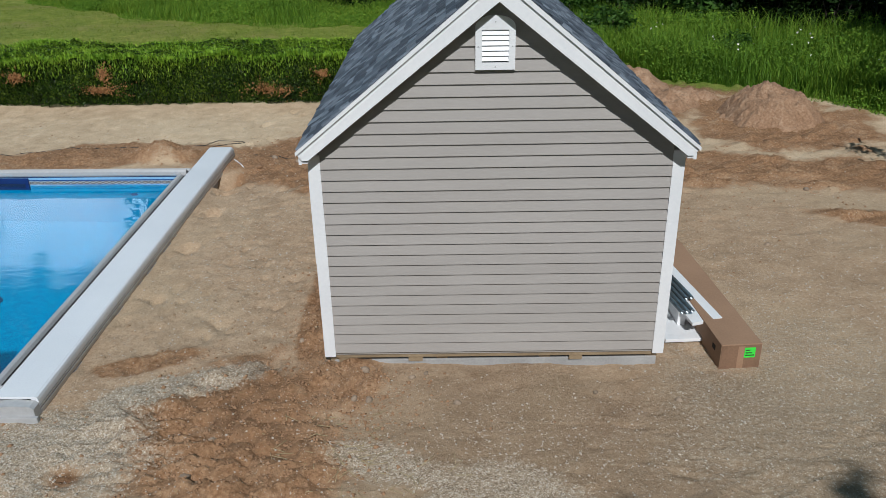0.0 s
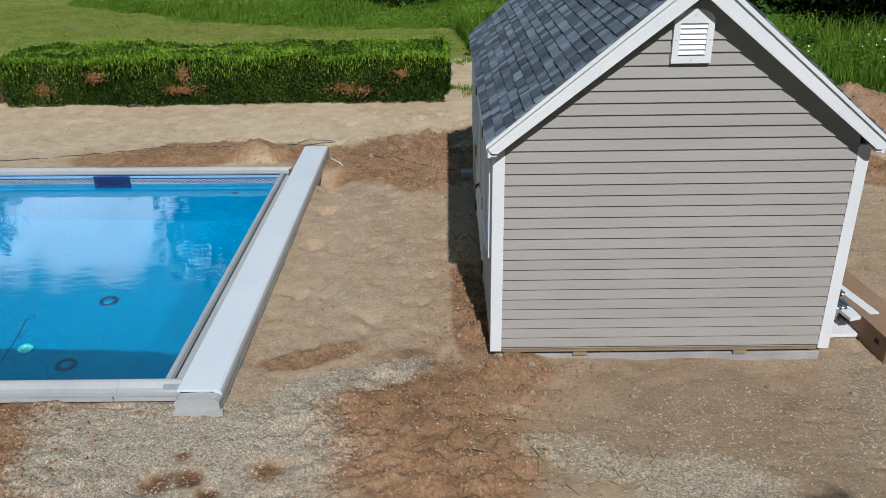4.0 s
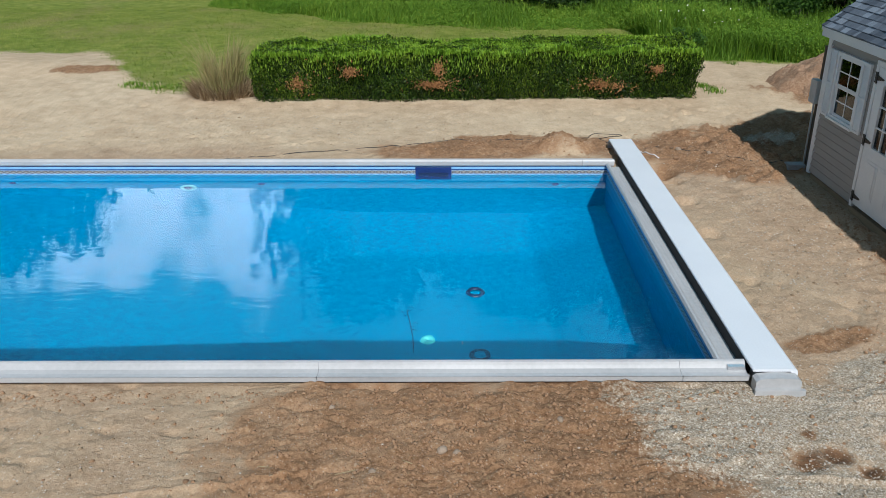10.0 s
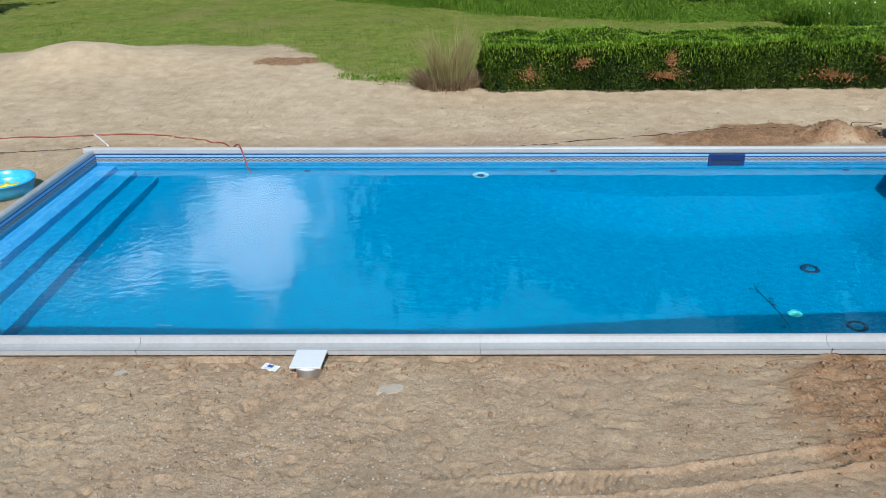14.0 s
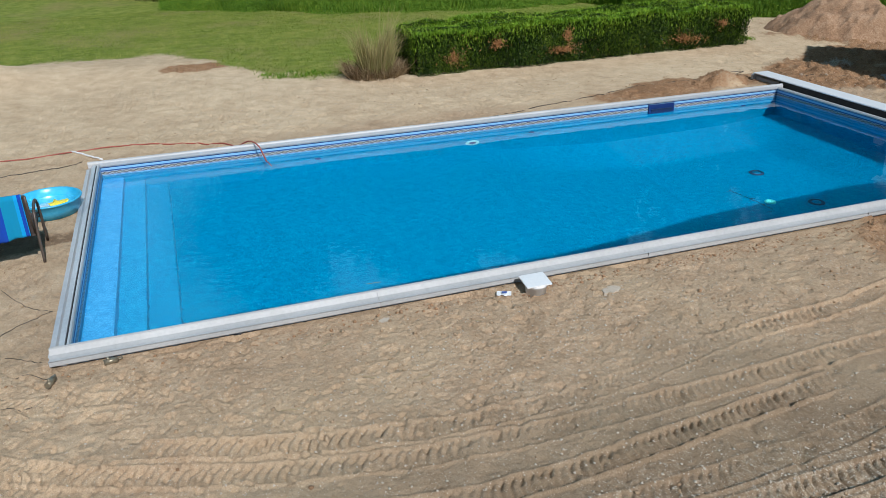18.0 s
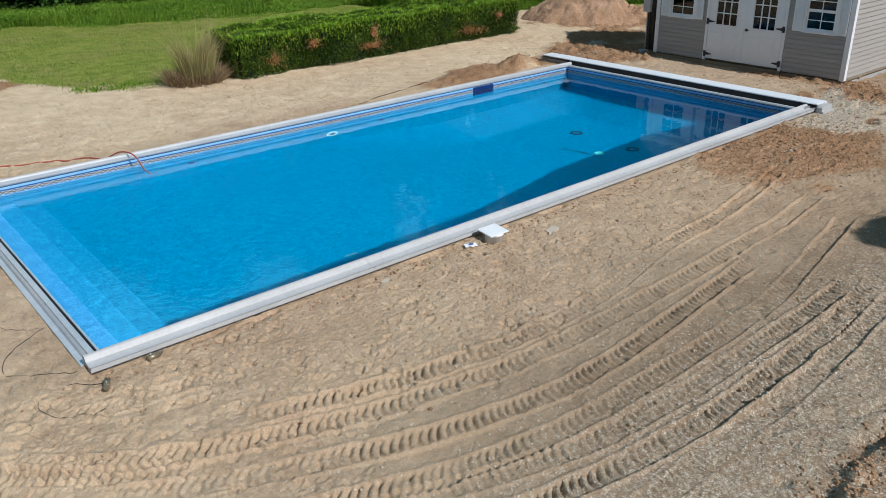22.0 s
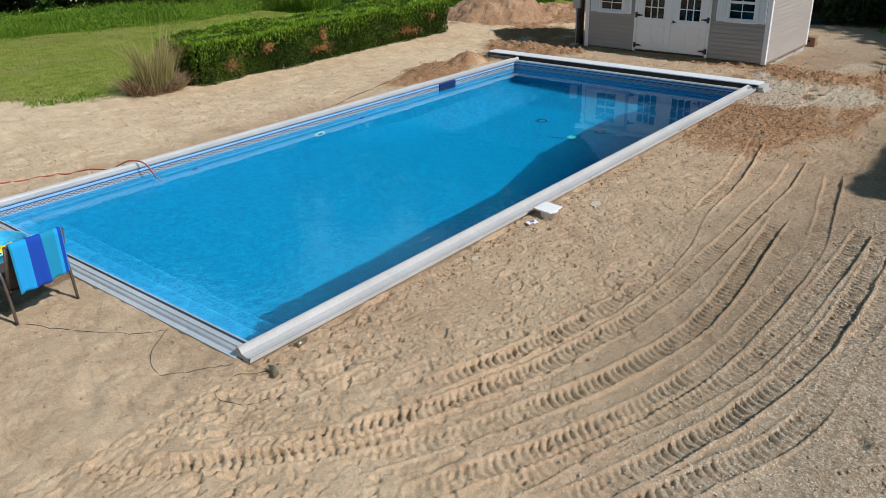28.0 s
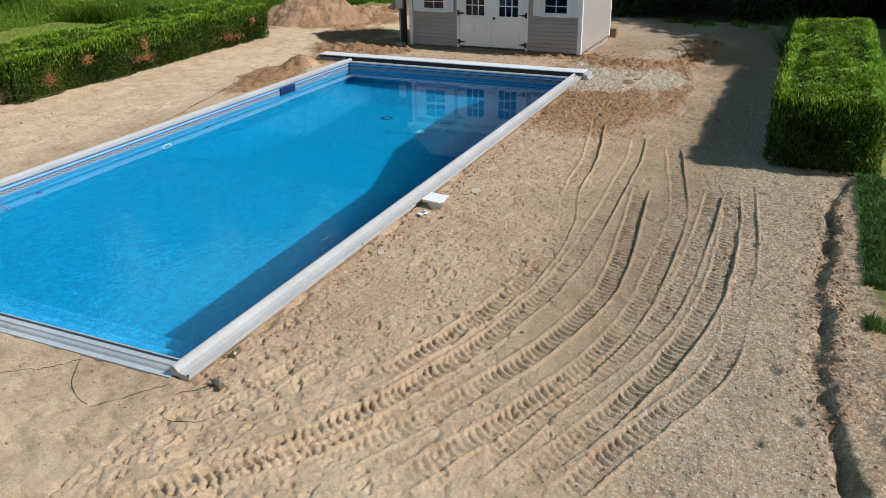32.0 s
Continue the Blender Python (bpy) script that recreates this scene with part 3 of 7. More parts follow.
def raw_mesh(name, verts, loops, counts, material, smooth=False):
    """A mesh straight from arrays: verts (n, 3), vertex numbers of all corners, corners of each face."""
    me = bpy.data.meshes.new(name)
    me.vertices.add(len(verts))
    me.vertices.foreach_set("co", np.ascontiguousarray(verts, dtype=np.float32).ravel())
    me.loops.add(len(loops))
    me.loops.foreach_set("vertex_index", np.ascontiguousarray(loops, dtype=np.int32))
    me.polygons.add(len(counts))
    me.polygons.foreach_set("loop_start", np.r_[0, np.cumsum(counts)[:-1]].astype(np.int32))
    me.update(calc_edges=True)
    me.materials.append(material)
    if smooth:
        me.shade_smooth()
    return me


def box(bm, x0, x1, y0, y1, z0, z1, bev=0.0):
    vs = [bm.verts.new((x, y, z)) for x in (x0, x1) for y in (y0, y1) for z in (z0, z1)]
    fs = [bm.faces.new([vs[i] for i in q]) for q in ((0, 1, 3, 2), (4, 6, 7, 5), (0, 4, 5, 1), (2, 3, 7, 6), (0, 2, 6, 4), (1, 5, 7, 3))]
    if bev:
        es = list({e for f in fs for e in f.edges})
        bmesh.ops.bevel(bm, geom=es, offset=bev, segments=2, affect="EDGES", profile=0.7)
    return bm


def solid(x0, x1, y0, y1, z0, z1, bev=0.0):
    return box(bmesh.new(), x0, x1, y0, y1, z0, z1, bev)


def prism(bm, poly, axis, a0, a1):
    """A polygon of two coordinates drawn out along an axis: 'x': (y, z), 'y': (x, z), 'z': (x, y)."""
    put = {"x": lambda p, a: (a, p[0], p[1]), "y": lambda p, a: (p[0], a, p[1]), "z": lambda p, a: (p[0], p[1], a)}[axis]
    lo, hi = [bm.verts.new(put(p, a0)) for p in poly], [bm.verts.new(put(p, a1)) for p in poly]
    n = len(poly)
    bm.faces.new(lo)
    bm.faces.new(hi[::-1])
    for k in range(n):
        bm.faces.new((lo[k], hi[k], hi[(k + 1) % n], lo[(k + 1) % n]))
    bmesh.ops.recalc_face_normals(bm, faces=bm.faces)
    return bm


def tube(bm, pts, radii, seg=8, cap=True):
    """A round bar along points."""
    pts = [Vector(p) for p in pts]
    if isinstance(radii, (int, float)):
        radii = [radii] * len(pts)
    rings, side = [], None
    for k, p in enumerate(pts):
        d = (pts[min(k + 1, len(pts) - 1)] - pts[max(k - 1, 0)]).normalized()
        if side is None:
            side = d.orthogonal().normalized()
        side = (side - d * side.dot(d)).normalized()
        up = d.cross(side)
        rings.append([bm.verts.new(p + radii[k] * (math.cos(a) * side + math.sin(a) * up)) for a in (2 * math.pi * j / seg for j in range(seg))])
    for a, b in zip(rings, rings[1:]):
        for j in range(seg):
            f = bm.faces.new((a[j], a[(j + 1) % seg], b[(j + 1) % seg], b[j]))
            f.smooth = True
    if cap:
        bm.faces.new(rings[0][::-1])
        bm.faces.new(rings[-1])
    return bm


def bar(pts, radii, seg=8):
    return tube(bmesh.new(), pts, radii, seg)


def lathe(bm, profile, c, seg=32):
    """Turns (radius, height) pairs round the upright through c."""
    rings = [[bm.verts.new((c[0] + r * math.cos(2 * math.pi * j / seg), c[1] + r * math.sin(2 * math.pi * j / seg), c[2] + z)) for j in range(seg)] for r, z in profile]
    for a, b in zip(rings, rings[1:]):
        for j in range(seg):
            f = bm.faces.new((a[j], a[(j + 1) % seg], b[(j + 1) % seg], b[j]))
            f.smooth = True
    return rings


def smooth_line(pts, steps=6):
    """Points of a soft curve through pts."""
    p = [Vector(q) for q in pts]
    p = [2 * p[0] - p[1], *p, 2 * p[-1] - p[-2]]
    out = []
    for a, b, c, d in zip(p, p[1:], p[2:], p[3:]):
        for k in range(steps):
            t = k / steps
            out.append(0.5 * (2 * b + (c - a) * t + (2 * a - 5 * b + 4 * c - d) * t * t + (3 * b - a - 3 * c + d) * t ** 3))
    return out + [p[-2]]


# ---- smooth noise on arrays ----
def lattice(ix, iy, seed):
    h = (ix.astype(np.int64) * 374761393 + iy.astype(np.int64) * 668265263 + seed * 974634777) & 0x7FFFFFFF
    h = ((h ^ (h >> 13)) * 1274126177) & 0x7FFFFFFF
    return ((h ^ (h >> 16)) & 0xFFFF) / 65535.0


def vnoise(x, y, scale, seed=1):
    """Value noise, -1 to 1, with waves about 1 / scale long."""
    x, y = np.asarray(x, float) * scale, np.asarray(y, float) * scale
    ix, iy = np.floor(x), np.floor(y)
    fx, fy = x - ix, y - iy
    fx, fy = fx * fx * (3 - 2 * fx), fy * fy * (3 - 2 * fy)
    a, b = lattice(ix, iy, seed), lattice(ix + 1, iy, seed)
    c, d = lattice(ix, iy + 1, seed), lattice(ix + 1, iy + 1, seed)
    return 2 * ((a * (1 - fx) + b * fx) * (1 - fy) + (c * (1 - fx) + d * fx) * fy) - 1


def fbm(x, y, scale, seed=1, octaves=4, gain=0.5):
    return sum(gain ** k * vnoise(x, y, scale * 2.03 ** k, seed + 17 * k) for k in range(octaves))


def step_up(a, b, v):
    t = np.clip((v - a) / (b - a), 0, 1)
    return t * t * (3 - 2 * t)


def blob(x, y, cx, cy, rx, ry, turn=0.0):
    """1 inside an ellipse, falling to 0 about its uneven rim."""
    c, s = math.cos(radians(turn)), math.sin(radians(turn))
    u, v = (x - cx) * c + (y - cy) * s, -(x - cx) * s + (y - cy) * c
    d = np.sqrt((u / rx) ** 2 + (v / ry) ** 2)
    return np.clip(0.5 + (1.0 - d) * 1.5 + 0.42 * fbm(x, y, 1.4, 31, 4), 0, 1)


# ---- the site: levels and kinds of ground ----
POOL = (-15.25, -2.85, -0.60, 4.97)  # inner edges of the pool: x0, x1, y0, y1
px0, px1, py0, py1 = POOL
TRACKS = [
    [(-8.4, -4.70), (-10.5, -4.90), (-11.9, -4.95), (-13.0, -4.97), (-13.8, -4.82), (-14.8, -4.41), (-15.6, -4.10)],
    [(-8.5, -4.50), (-10.05, -4.66), (-11.7, -4.70), (-12.6, -4.64), (-13.5, -4.50), (-14.3, -4.27), (-15.0, -4.02), (-15.5, -3.80)],
    [(-8.6, -4.25), (-9.1, -4.34), (-10.7, -4.37), (-11.9, -4.36), (-12.7, -4.30), (-13.4, -4.14), (-14.2, -3.87), (-14.7, -3.70), (-15.7, -3.40)],
    [(-7.0, -3.45), (-8.3, -3.72), (-9.9, -4.00), (-11.7, -4.07), (-12.9, -4.02), (-13.8, -3.85), (-14.5, -3.62), (-15.1, -3.36), (-16.0, -2.95)],
    [(-9.0, -3.36), (-10.9, -3.57), (-12.2, -3.66), (-13.1, -3.56), (-13.9, -3.35), (-14.9, -2.95), (-15.9, -2.45)],
    [(-6.5, -2.80), (-7.6, -2.98), (-8.8, -3.05), (-10.5, -3.12), (-11.6, -3.16), (-12.7, -3.09), (-13.8, -2.87), (-14.4, -2.68), (-14.9, -2.50), (-15.4, -2.26), (-15.9, -1.97), (-16.4, -1.50)],
    [(-5.8, -1.93), (-7.1, -2.20), (-8.2, -2.38), (-9.6, -2.50), (-10.8, -2.76), (-12.2, -2.84), (-12.8, -2.76), (-13.5, -2.63), (-14.1, -2.46), (-14.8, -2.22)],
    [(-14.5, -1.50), (-15.4, -1.36), (-16.0, -1.18)],
    [(-3.0, -2.05), (-1.0, -2.15), (1.5, -2.3), (3.6, -1.6), (5.5, -0.2), (6.8, 2.0)],
    [(2.0, -3.0), (4.2, -2.0), (6.2, -0.6)],
    [(-17.4, 0.9), (-17.2, 0.0), (-17.0, -0.93), (-16.53, -1.54), (-15.89, -2.12), (-15.16, -2.56)],
    [(-0.30, 0.3), (-0.55, -0.5), (-0.75, -1.3), (-0.85, -2.0)],
]
SOIL = [(-0.55, -1.2, 0.95, 1.25, 0), (-0.16, 0.75, 0.20, 1.5, 0), (0.05, -0.35, 0.42, 0.55, 0), (-4.9, -1.75, 1.75, 1.15, 0), (-4.35, 6.0, 1.75, 0.62, 4),
        (-0.5, 5.75, 1.9, 1.25, 10), (1.2, 7.2, 1.6, 1.1, 30), (4.2, 9.3, 2.9, 2.0, 0), (6.9, 7.5, 1.7, 1.3, -20), (6.0, 5.1, 2.9, 0.75, -12), (7.3, 3.0, 1.5, 0.22, -25),
        (4.5, 5.6, 1.2, 0.6, 10), (-13.5, 11.8, 0.75, 0.40, 10), (-17.65, 1.52, 0.34, 0.26, 0), (-1.7, -0.05, 0.55, 0.16, 20), (1.6, -2.6, 2.6, 0.5, 0), (-2.6, -2.8, 2.4, 0.32, 4), (-0.9, -0.9, 1.3, 0.5, 20), (-12.0, -6.9, 3.0, 0.8, 0)]
GRAVEL = [(-2.35, -1.35, 1.2, 0.72, -4), (-1.25, -0.42, 0.85, 0.2, 22), (0.62, -1.38, 0.5, 0.24, -28), (-2.0, -2.3, 1.0, 0.7, 0), (0.15, 6.6, 0.5, 0.28, 30), (1.6, -1.9, 0.8, 0.4, -20)]
DAMP = [(-16.7, 2.5, 1.3, 0.34, 2), (-17.65, 1.52, 0.3, 0.22, 0)]
LAWN_N = ([-80, -22, -21.2, -19.4, -16.9, -14.2, -13.2, -12.3, -11.3, -10.6, -9, -1, -0.2, 3, 4.9, 8.1, 9.2, 12, 60],
          [9, 10.9, 13.5, 14.5, 14.75, 14.0, 13.2, 11.6, 10.5, 10.0, 10.1, 10.5, 13.0, 12.7, 11.2, 8.9, 7.6, 5, -6])
HEAP_RIM = [(-3.45, 5.98, 0.62, 0.40, 0.26), (-4.9, 6.0, 1.1, 0.42, 0.07), (-0.75, 5.9, 0.5, 0.4, 0.08), (-1.9, 5.6, 0.4, 0.4, 0.10), (0.25, 5.55, 0.6, 0.5, 0.05)]


def lawn_edge(x):
    return np.interp(x, *LAWN_N)


def wood_line(x):
    """Where the northern wood begins."""
    return np.interp(x, [-60, -14, -8, -4, 0, 4, 8, 12, 60], [45, 27, 22.4, 20.7, 19.9, 18.6, 16.2, 14, 10])


def forest_edge(x, y):
    """How far a place lies past the edge of the eastern wood."""
    return x - np.interp(y, [-60, -6, 0, 4, 8, 12, 18, 60], [6.8, 7.1, 6.8, 8.2, 10.2, 11.6, 12.2, 13])


def bank_wave(x, y):
    return 0.10 * fbm(x, y, 1.3, 9, 3) + np.interp(x, [-15, -14.1, -13.2, -12.2, -11.5, -10.7, -9.3, -7.9], [0.02, -0.10, -0.22, -0.30, -0.26, -0.14, -0.20, -0.02])


def level(x, y):
    """The wide shape of the ground."""
    x, y = np.asarray(x, float), np.asarray(y, float)
    z = np.interp(x, [-30, -8, -3, -0.5, 0.5, 2.5, 6, 12], [0.13, 0.13, 0.13, 0.09, 0.03, 0.0, 0.0, 0.15])
    z = z + 0.08 * step_up(6.5, 10, y) + 0.04 * fbm(x, y, 0.25, 5, 3)* step_up(6.5, 9, y)
    for cx, cy, rx, ry, h in ((-18.6, 11.9, 1.9, 1.5, 0.46), (-16.6, 12.6, 2.6, 1.6, 0.20), (-14.0, 12.2, 1.6, 1.2, 0.08)):
        z = z + h * np.exp(-(((x - cx) / rx) ** 2 + ((y - cy) / ry) ** 2) * 1.6)
    rag = y + bank_wave(x, y) + 0.035 * fbm(x, y, 5.0, 10, 3)
    z = z + 0.075 * step_up(-6.0, -6.10, rag) * step_up(-7.4, -8.2, x) * (1 + 0.5 * fbm(x, y, 3.0, 8, 3))
    z = z - 0.05 * np.exp(-((rag + 5.98) / 0.08) ** 2) * step_up(-7.6, -8.4, x) * step_up(-0.3, 0.2, vnoise(x, y * 0, 1.1, 19) + 0.1)
    return z


def track_relief(x, y):
    """Ruts with the print of tyre lugs."""
    z = np.zeros_like(x)
    for k, line in enumerate(TRACKS):
        pts = np.array([(p.x, p.y) for p in smooth_line([(a, b, 0) for a, b in line], 10)])
        lo, hi = pts.min(0) - 0.4, pts.max(0) + 0.4
        idx = np.nonzero((x > lo[0]) & (x < hi[0]) & (y > lo[1]) & (y < hi[1]))[0]
        if not len(idx):
            continue
        px, py = x[idx], y[idx]
        best, side, run = np.full(len(idx), 9.0), np.zeros(len(idx)), np.zeros(len(idx))
        s0 = 0.0
        for a, b in zip(pts, pts[1:]):
            d = b - a
            n = math.hypot(*d)
            t = np.clip(((px - a[0]) * d[0] + (py - a[1]) * d[1]) / n ** 2, 0, 1)
            ex, ey = px - a[0] - t * d[0], py - a[1] - t * d[1]
            dist = np.hypot(ex, ey)
            near = dist < best
            best = np.where(near, dist, best)
            side = np.where(near, np.sign(d[0] * ey - d[1] * ex) * dist, side)
            run = np.where(near, s0 + t * n, run)
            s0 += n
        fade = step_up(0, 0.5, run) * step_up(s0, s0 - 0.5, run) * np.clip(0.72 + 0.6 * vnoise(px, py, 0.8, 70 + k), 0.15, 1.2)
        w = 0.103
        north = np.where(pts[0][0] > pts[-1][0], -side, side) + 0.012 * vnoise(px, py, 3.0, 50 + k)
        inside = step_up(w + 0.014, w - 0.010, np.abs(north))
        turn = run / 0.078 + 0.20 * north / w + 0.45 * (north / w) ** 2 + 0.3 * vnoise(px, py, 1.5, 90 + k)
        lug = np.clip(1.6 * np.sin(2 * math.pi * turn) + 0.20, 0, 1) * (0.75 + 0.5 * vnoise(px, py, 9.0, 40 + k))
        z[idx] += fade * (inside * (-0.010 - 0.033 * lug) + 0.032 * np.exp(-((north + w + 0.020) / 0.014) ** 2) + 0.016 * np.exp(-((north - w - 0.022) / 0.016) ** 2))
    return z


def dents(x, y, cell, seed, size, stretch=0.6):
    """Trodden prints: one steep-edged oval hollow in each cell, of its own depth and turn."""
    z = np.zeros_like(x)
    rough = 0.22 * vnoise(x, y, 2.5 / size, seed + 9)
    ci, cj = np.floor(x / cell), np.floor(y / cell)
    for di in (-1, 0, 1):
        for dj in (-1, 0, 1):
            i, j = ci + di, cj + dj
            h1, h2, h3, h4 = (lattice(i, j, seed + k) for k in range(4))
            dx, dy = x - (i + h1) * cell, y - (j + h2) * cell
            c, s = np.cos(6.3 * h3), np.sin(6.3 * h3)
            r = size * (0.6 + 0.8 * h4)
            d = np.sqrt(((dx * c + dy * s) / r) ** 2 + ((dy * c - dx * s) / (stretch * r)) ** 2) + rough
            deep = np.clip(1.5 * np.abs(h1 - h4) + 0.1, 0, 1)
            z = z + deep * (0.30 * np.exp(-((d - 1.12) / 0.18) ** 2) - step_up(1.02, 0.72, d) * (0.75 - 0.6 * dy / r))
    return z


def relief(x, y):
    """Small lumps, prints, clods and holes."""
    kinds = weights(x, y)
    soil = kinds["soil"]
    z = 0.010 * fbm(x, y, 2.2, 11, 3) + 0.008 * fbm(x, y, 7.0, 12, 2)
    z = z + soil * ((0.040 + 0.055 * step_up(-1.8, -1.2, x)) * np.abs(fbm(x, y, 4.0, 14, 3)) + 0.026 * np.abs(fbm(x, y, 13, 15, 2)) - 0.012)
    warp = 0.05 * vnoise(x, y, 5.0, 24)
    trod = step_up(-3.4, -2.4, y + 0.4 * vnoise(x, y, 0.7, 25)) * step_up(-0.55, -0.8, y) * (0.85 + 0.35 * vnoise(x, y, 0.9, 26)) * (0.25 + 0.75 * step_up(-7.0, -11.0, x))
    trod = np.maximum(trod, 0.6 * step_up(-14.9, -15.4, x) * step_up(-4.5, -3.0, y) * step_up(7, 5, y))
    trod = np.maximum(trod, 0.55 * step_up(-2.4, -2.1, x) * step_up(0.1, -0.3, x) * step_up(-2.6, -2.0, y) * step_up(5.6, 5.0, y))
    trod = np.maximum(trod, 0.42 * (0.6 + vnoise(x, y, 0.6, 27)) * step_up(12.5, 10, y))
    trod = np.clip(trod, 0, 1.1)
    z = z + trod * (0.033 * dents(x + warp, y - warp, 0.17, 301, 0.070, 0.55) + 0.022 * dents(x - warp, y + warp, 0.11, 311, 0.042, 0.6))
    wide = step_up(-2.4, -2.1, x) * step_up(0.1, -0.3, x) * step_up(-2.6, -2.0, y) + 0.7 * step_up(5.3, 5.8, y) * step_up(12, 10, y)
    z = z + 0.030 * wide * dents(x + warp, y + warp, 0.31, 321, 0.105, 0.6)
    kick = np.clip(vnoise(x * 0.9 - y * 0.4, y + 0.3 * x, 8.0, 22) - 0.42, 0, 1) * step_up(-0.1, 0.25, vnoise(x, y, 0.8, 23))
    z = z - 0.05 * kick * step_up(7, 5, y)
    gap = np.clip(vnoise(x, np.zeros_like(x), 1.9, 35) + 0.5 * vnoise(x, np.zeros_like(x), 6.0, 36) - 0.1, 0, 1) * step_up(px0 - 0.3, px0, x) * step_up(px1, px1 - 0.3, x)
    z = z - 0.11 * gap * np.exp(-((y - py0 + 0.185) / 0.05) ** 2)
    for cx, cy, r, d in ((-2.58, -1.75, 0.13, 0.05), (-2.33, -1.69, 0.11, 0.055), (-1.80, -1.57, 0.15, 0.06), (-2.15, -1.87, 0.11, 0.045), (-2.45, -1.45, 0.09, 0.03),
                         (-2.13, 4.85, 0.24, 0.30), (-2.05, 4.4, 0.15, 0.14), (-2.02, 3.6, 0.13, 0.09), (-2.02, 2.5, 0.13, 0.09), (-1.98, 1.2, 0.1, 0.05),
                         (-13.3, -5.35, 0.07, 0.05), (-12.9, -5.5, 0.06, 0.05), (-14.0, -5.55, 0.07, 0.05), (-12.2, -5.45, 0.06, 0.04), (-14.4, -5.3, 0.06, 0.05), (-13.6, -5.75, 0.09, 0.07)):
        z = z - d * np.exp(-(((x - cx) ** 2 + (y - cy) ** 2) / r ** 2) ** 2)
    for cx, cy, rx, ry, h in HEAP_RIM:
        d = np.sqrt(((x - cx) / rx) ** 2 + ((y - cy) / ry) ** 2)
        z = z + h * np.clip(1 - d, 0, 1) ** 0.8 * (1 + 0.25 * fbm(x, y, 5, 41, 3))
    return z


def weights(x, y):
    out = {}
    for key, rows in (("soil", SOIL), ("gravel", GRAVEL), ("darkened", DAMP)):
        w = np.zeros_like(x)
        for r in rows:
            w = np.maximum(w, blob(x, y, *r))
        out[key] = w
    cut = step_up(-5.80, -5.98, y + bank_wave(x, y)) * step_up(-7.4, -8.2, x)
    out["soil"] = np.maximum(out["soil"], 0.55 * cut)
    # besides wet sand, the trench foot, pits and dug soil are darkened
    out["darkened"] = np.maximum(out["darkened"], (0.45 + 0.4 * vnoise(x, y, 0.9, 29)) * np.exp(-((y + 6.02 + bank_wave(x, y)) / 0.12) ** 2) * step_up(-7.4, -8.2, x))
    out["gravel"] = np.maximum(out["gravel"], 0.40 * blob(x, y, 4.6, -0.6, 2.0, 1.6))
    out["gravel"] = np.maximum(out["gravel"], 0.47 * step_up(-3.2, -4.8, y) * step_up(-18, -15, x))
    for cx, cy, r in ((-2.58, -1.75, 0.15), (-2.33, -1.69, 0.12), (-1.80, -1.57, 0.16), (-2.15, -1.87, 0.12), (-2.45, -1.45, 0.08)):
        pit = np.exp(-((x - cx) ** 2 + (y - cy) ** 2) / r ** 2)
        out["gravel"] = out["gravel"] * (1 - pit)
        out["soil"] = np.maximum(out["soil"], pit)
        out["darkened"] = np.maximum(out["darkened"], 0.62 * pit)
    out["worn"] = step_up(-16.5, -11.5, x - 0.8 * (y + 4)) * step_up(-1.8, -4.2, y + 0.6 * fbm(x, y, 0.6, 33, 3))
    out["worn"] = np.maximum(out["worn"], 0.72 * blob(x, y, 2.6, -1.15, 3.4, 1.0))
    out["darkened"] = np.maximum(out["darkened"], 0.42 * blob(x, y, -0.45, -0.75, 0.75, 0.95))
    out["pale"] = np.maximum(0.45 * step_up(-14.4, -16.2, x + 0.5 * fbm(x, y, 0.6, 37, 3)) * step_up(-4.6, -3.2, y), step_up(5.1, 6.3, y + 0.6 * fbm(x, y, 0.5, 31, 3)), np.minimum(1, 1.4 * np.maximum(blob(x, y, -1.15, 2.2, 0.95, 3.3), blob(x, y, 6.0, 3.4, 3.0, 4.2))))
    wob = 0.5 * fbm(x, y, 0.7, 51, 4)
    north = step_up(-0.5, 0.5, y - lawn_edge(x) + wob)
    south = step_up(-6.0, -6.3, y + 0.3 * wob) * step_up(-12.6, -12.0, x + wob) + step_up(-6.5, -7.5, y)
    out["lawn"] = np.clip(np.maximum(north, south), 0, 1)
    patch = blob(x, y, -11.4, 10.2, 0.7, 0.15)
    out["lawn"] = np.maximum(out["lawn"], patch * 0.6)
    out["wood"] = np.maximum(step_up(-0.4, 0.6, forest_edge(x, y) + wob), step_up(0.8, 1.8, y - wood_line(x) + wob) * step_up(-27, -23, x))
    return out


def spaced(parts):
    """Coordinates with a step of their own on each stretch: (from, step), ..., (end, 0)."""
    out = []
    for (a, s), (b, _) in zip(parts, parts[1:]):
        out += list(np.linspace(a, b, max(2, int(round((b - a) / s)) + 1))[:-1])
    return np.array(out + [parts[-1][0]])


def surface(x, y):
    x, y = np.atleast_1d(np.asarray(x, float)), np.atleast_1d(np.asarray(y, float))
    return level(x, y) + relief(x, y) * step_up(-24, -21, x) * step_up(13, 11, x) + track_relief(x, y)


def ground_z(x, y):
    return float(surface(x, y)[0])


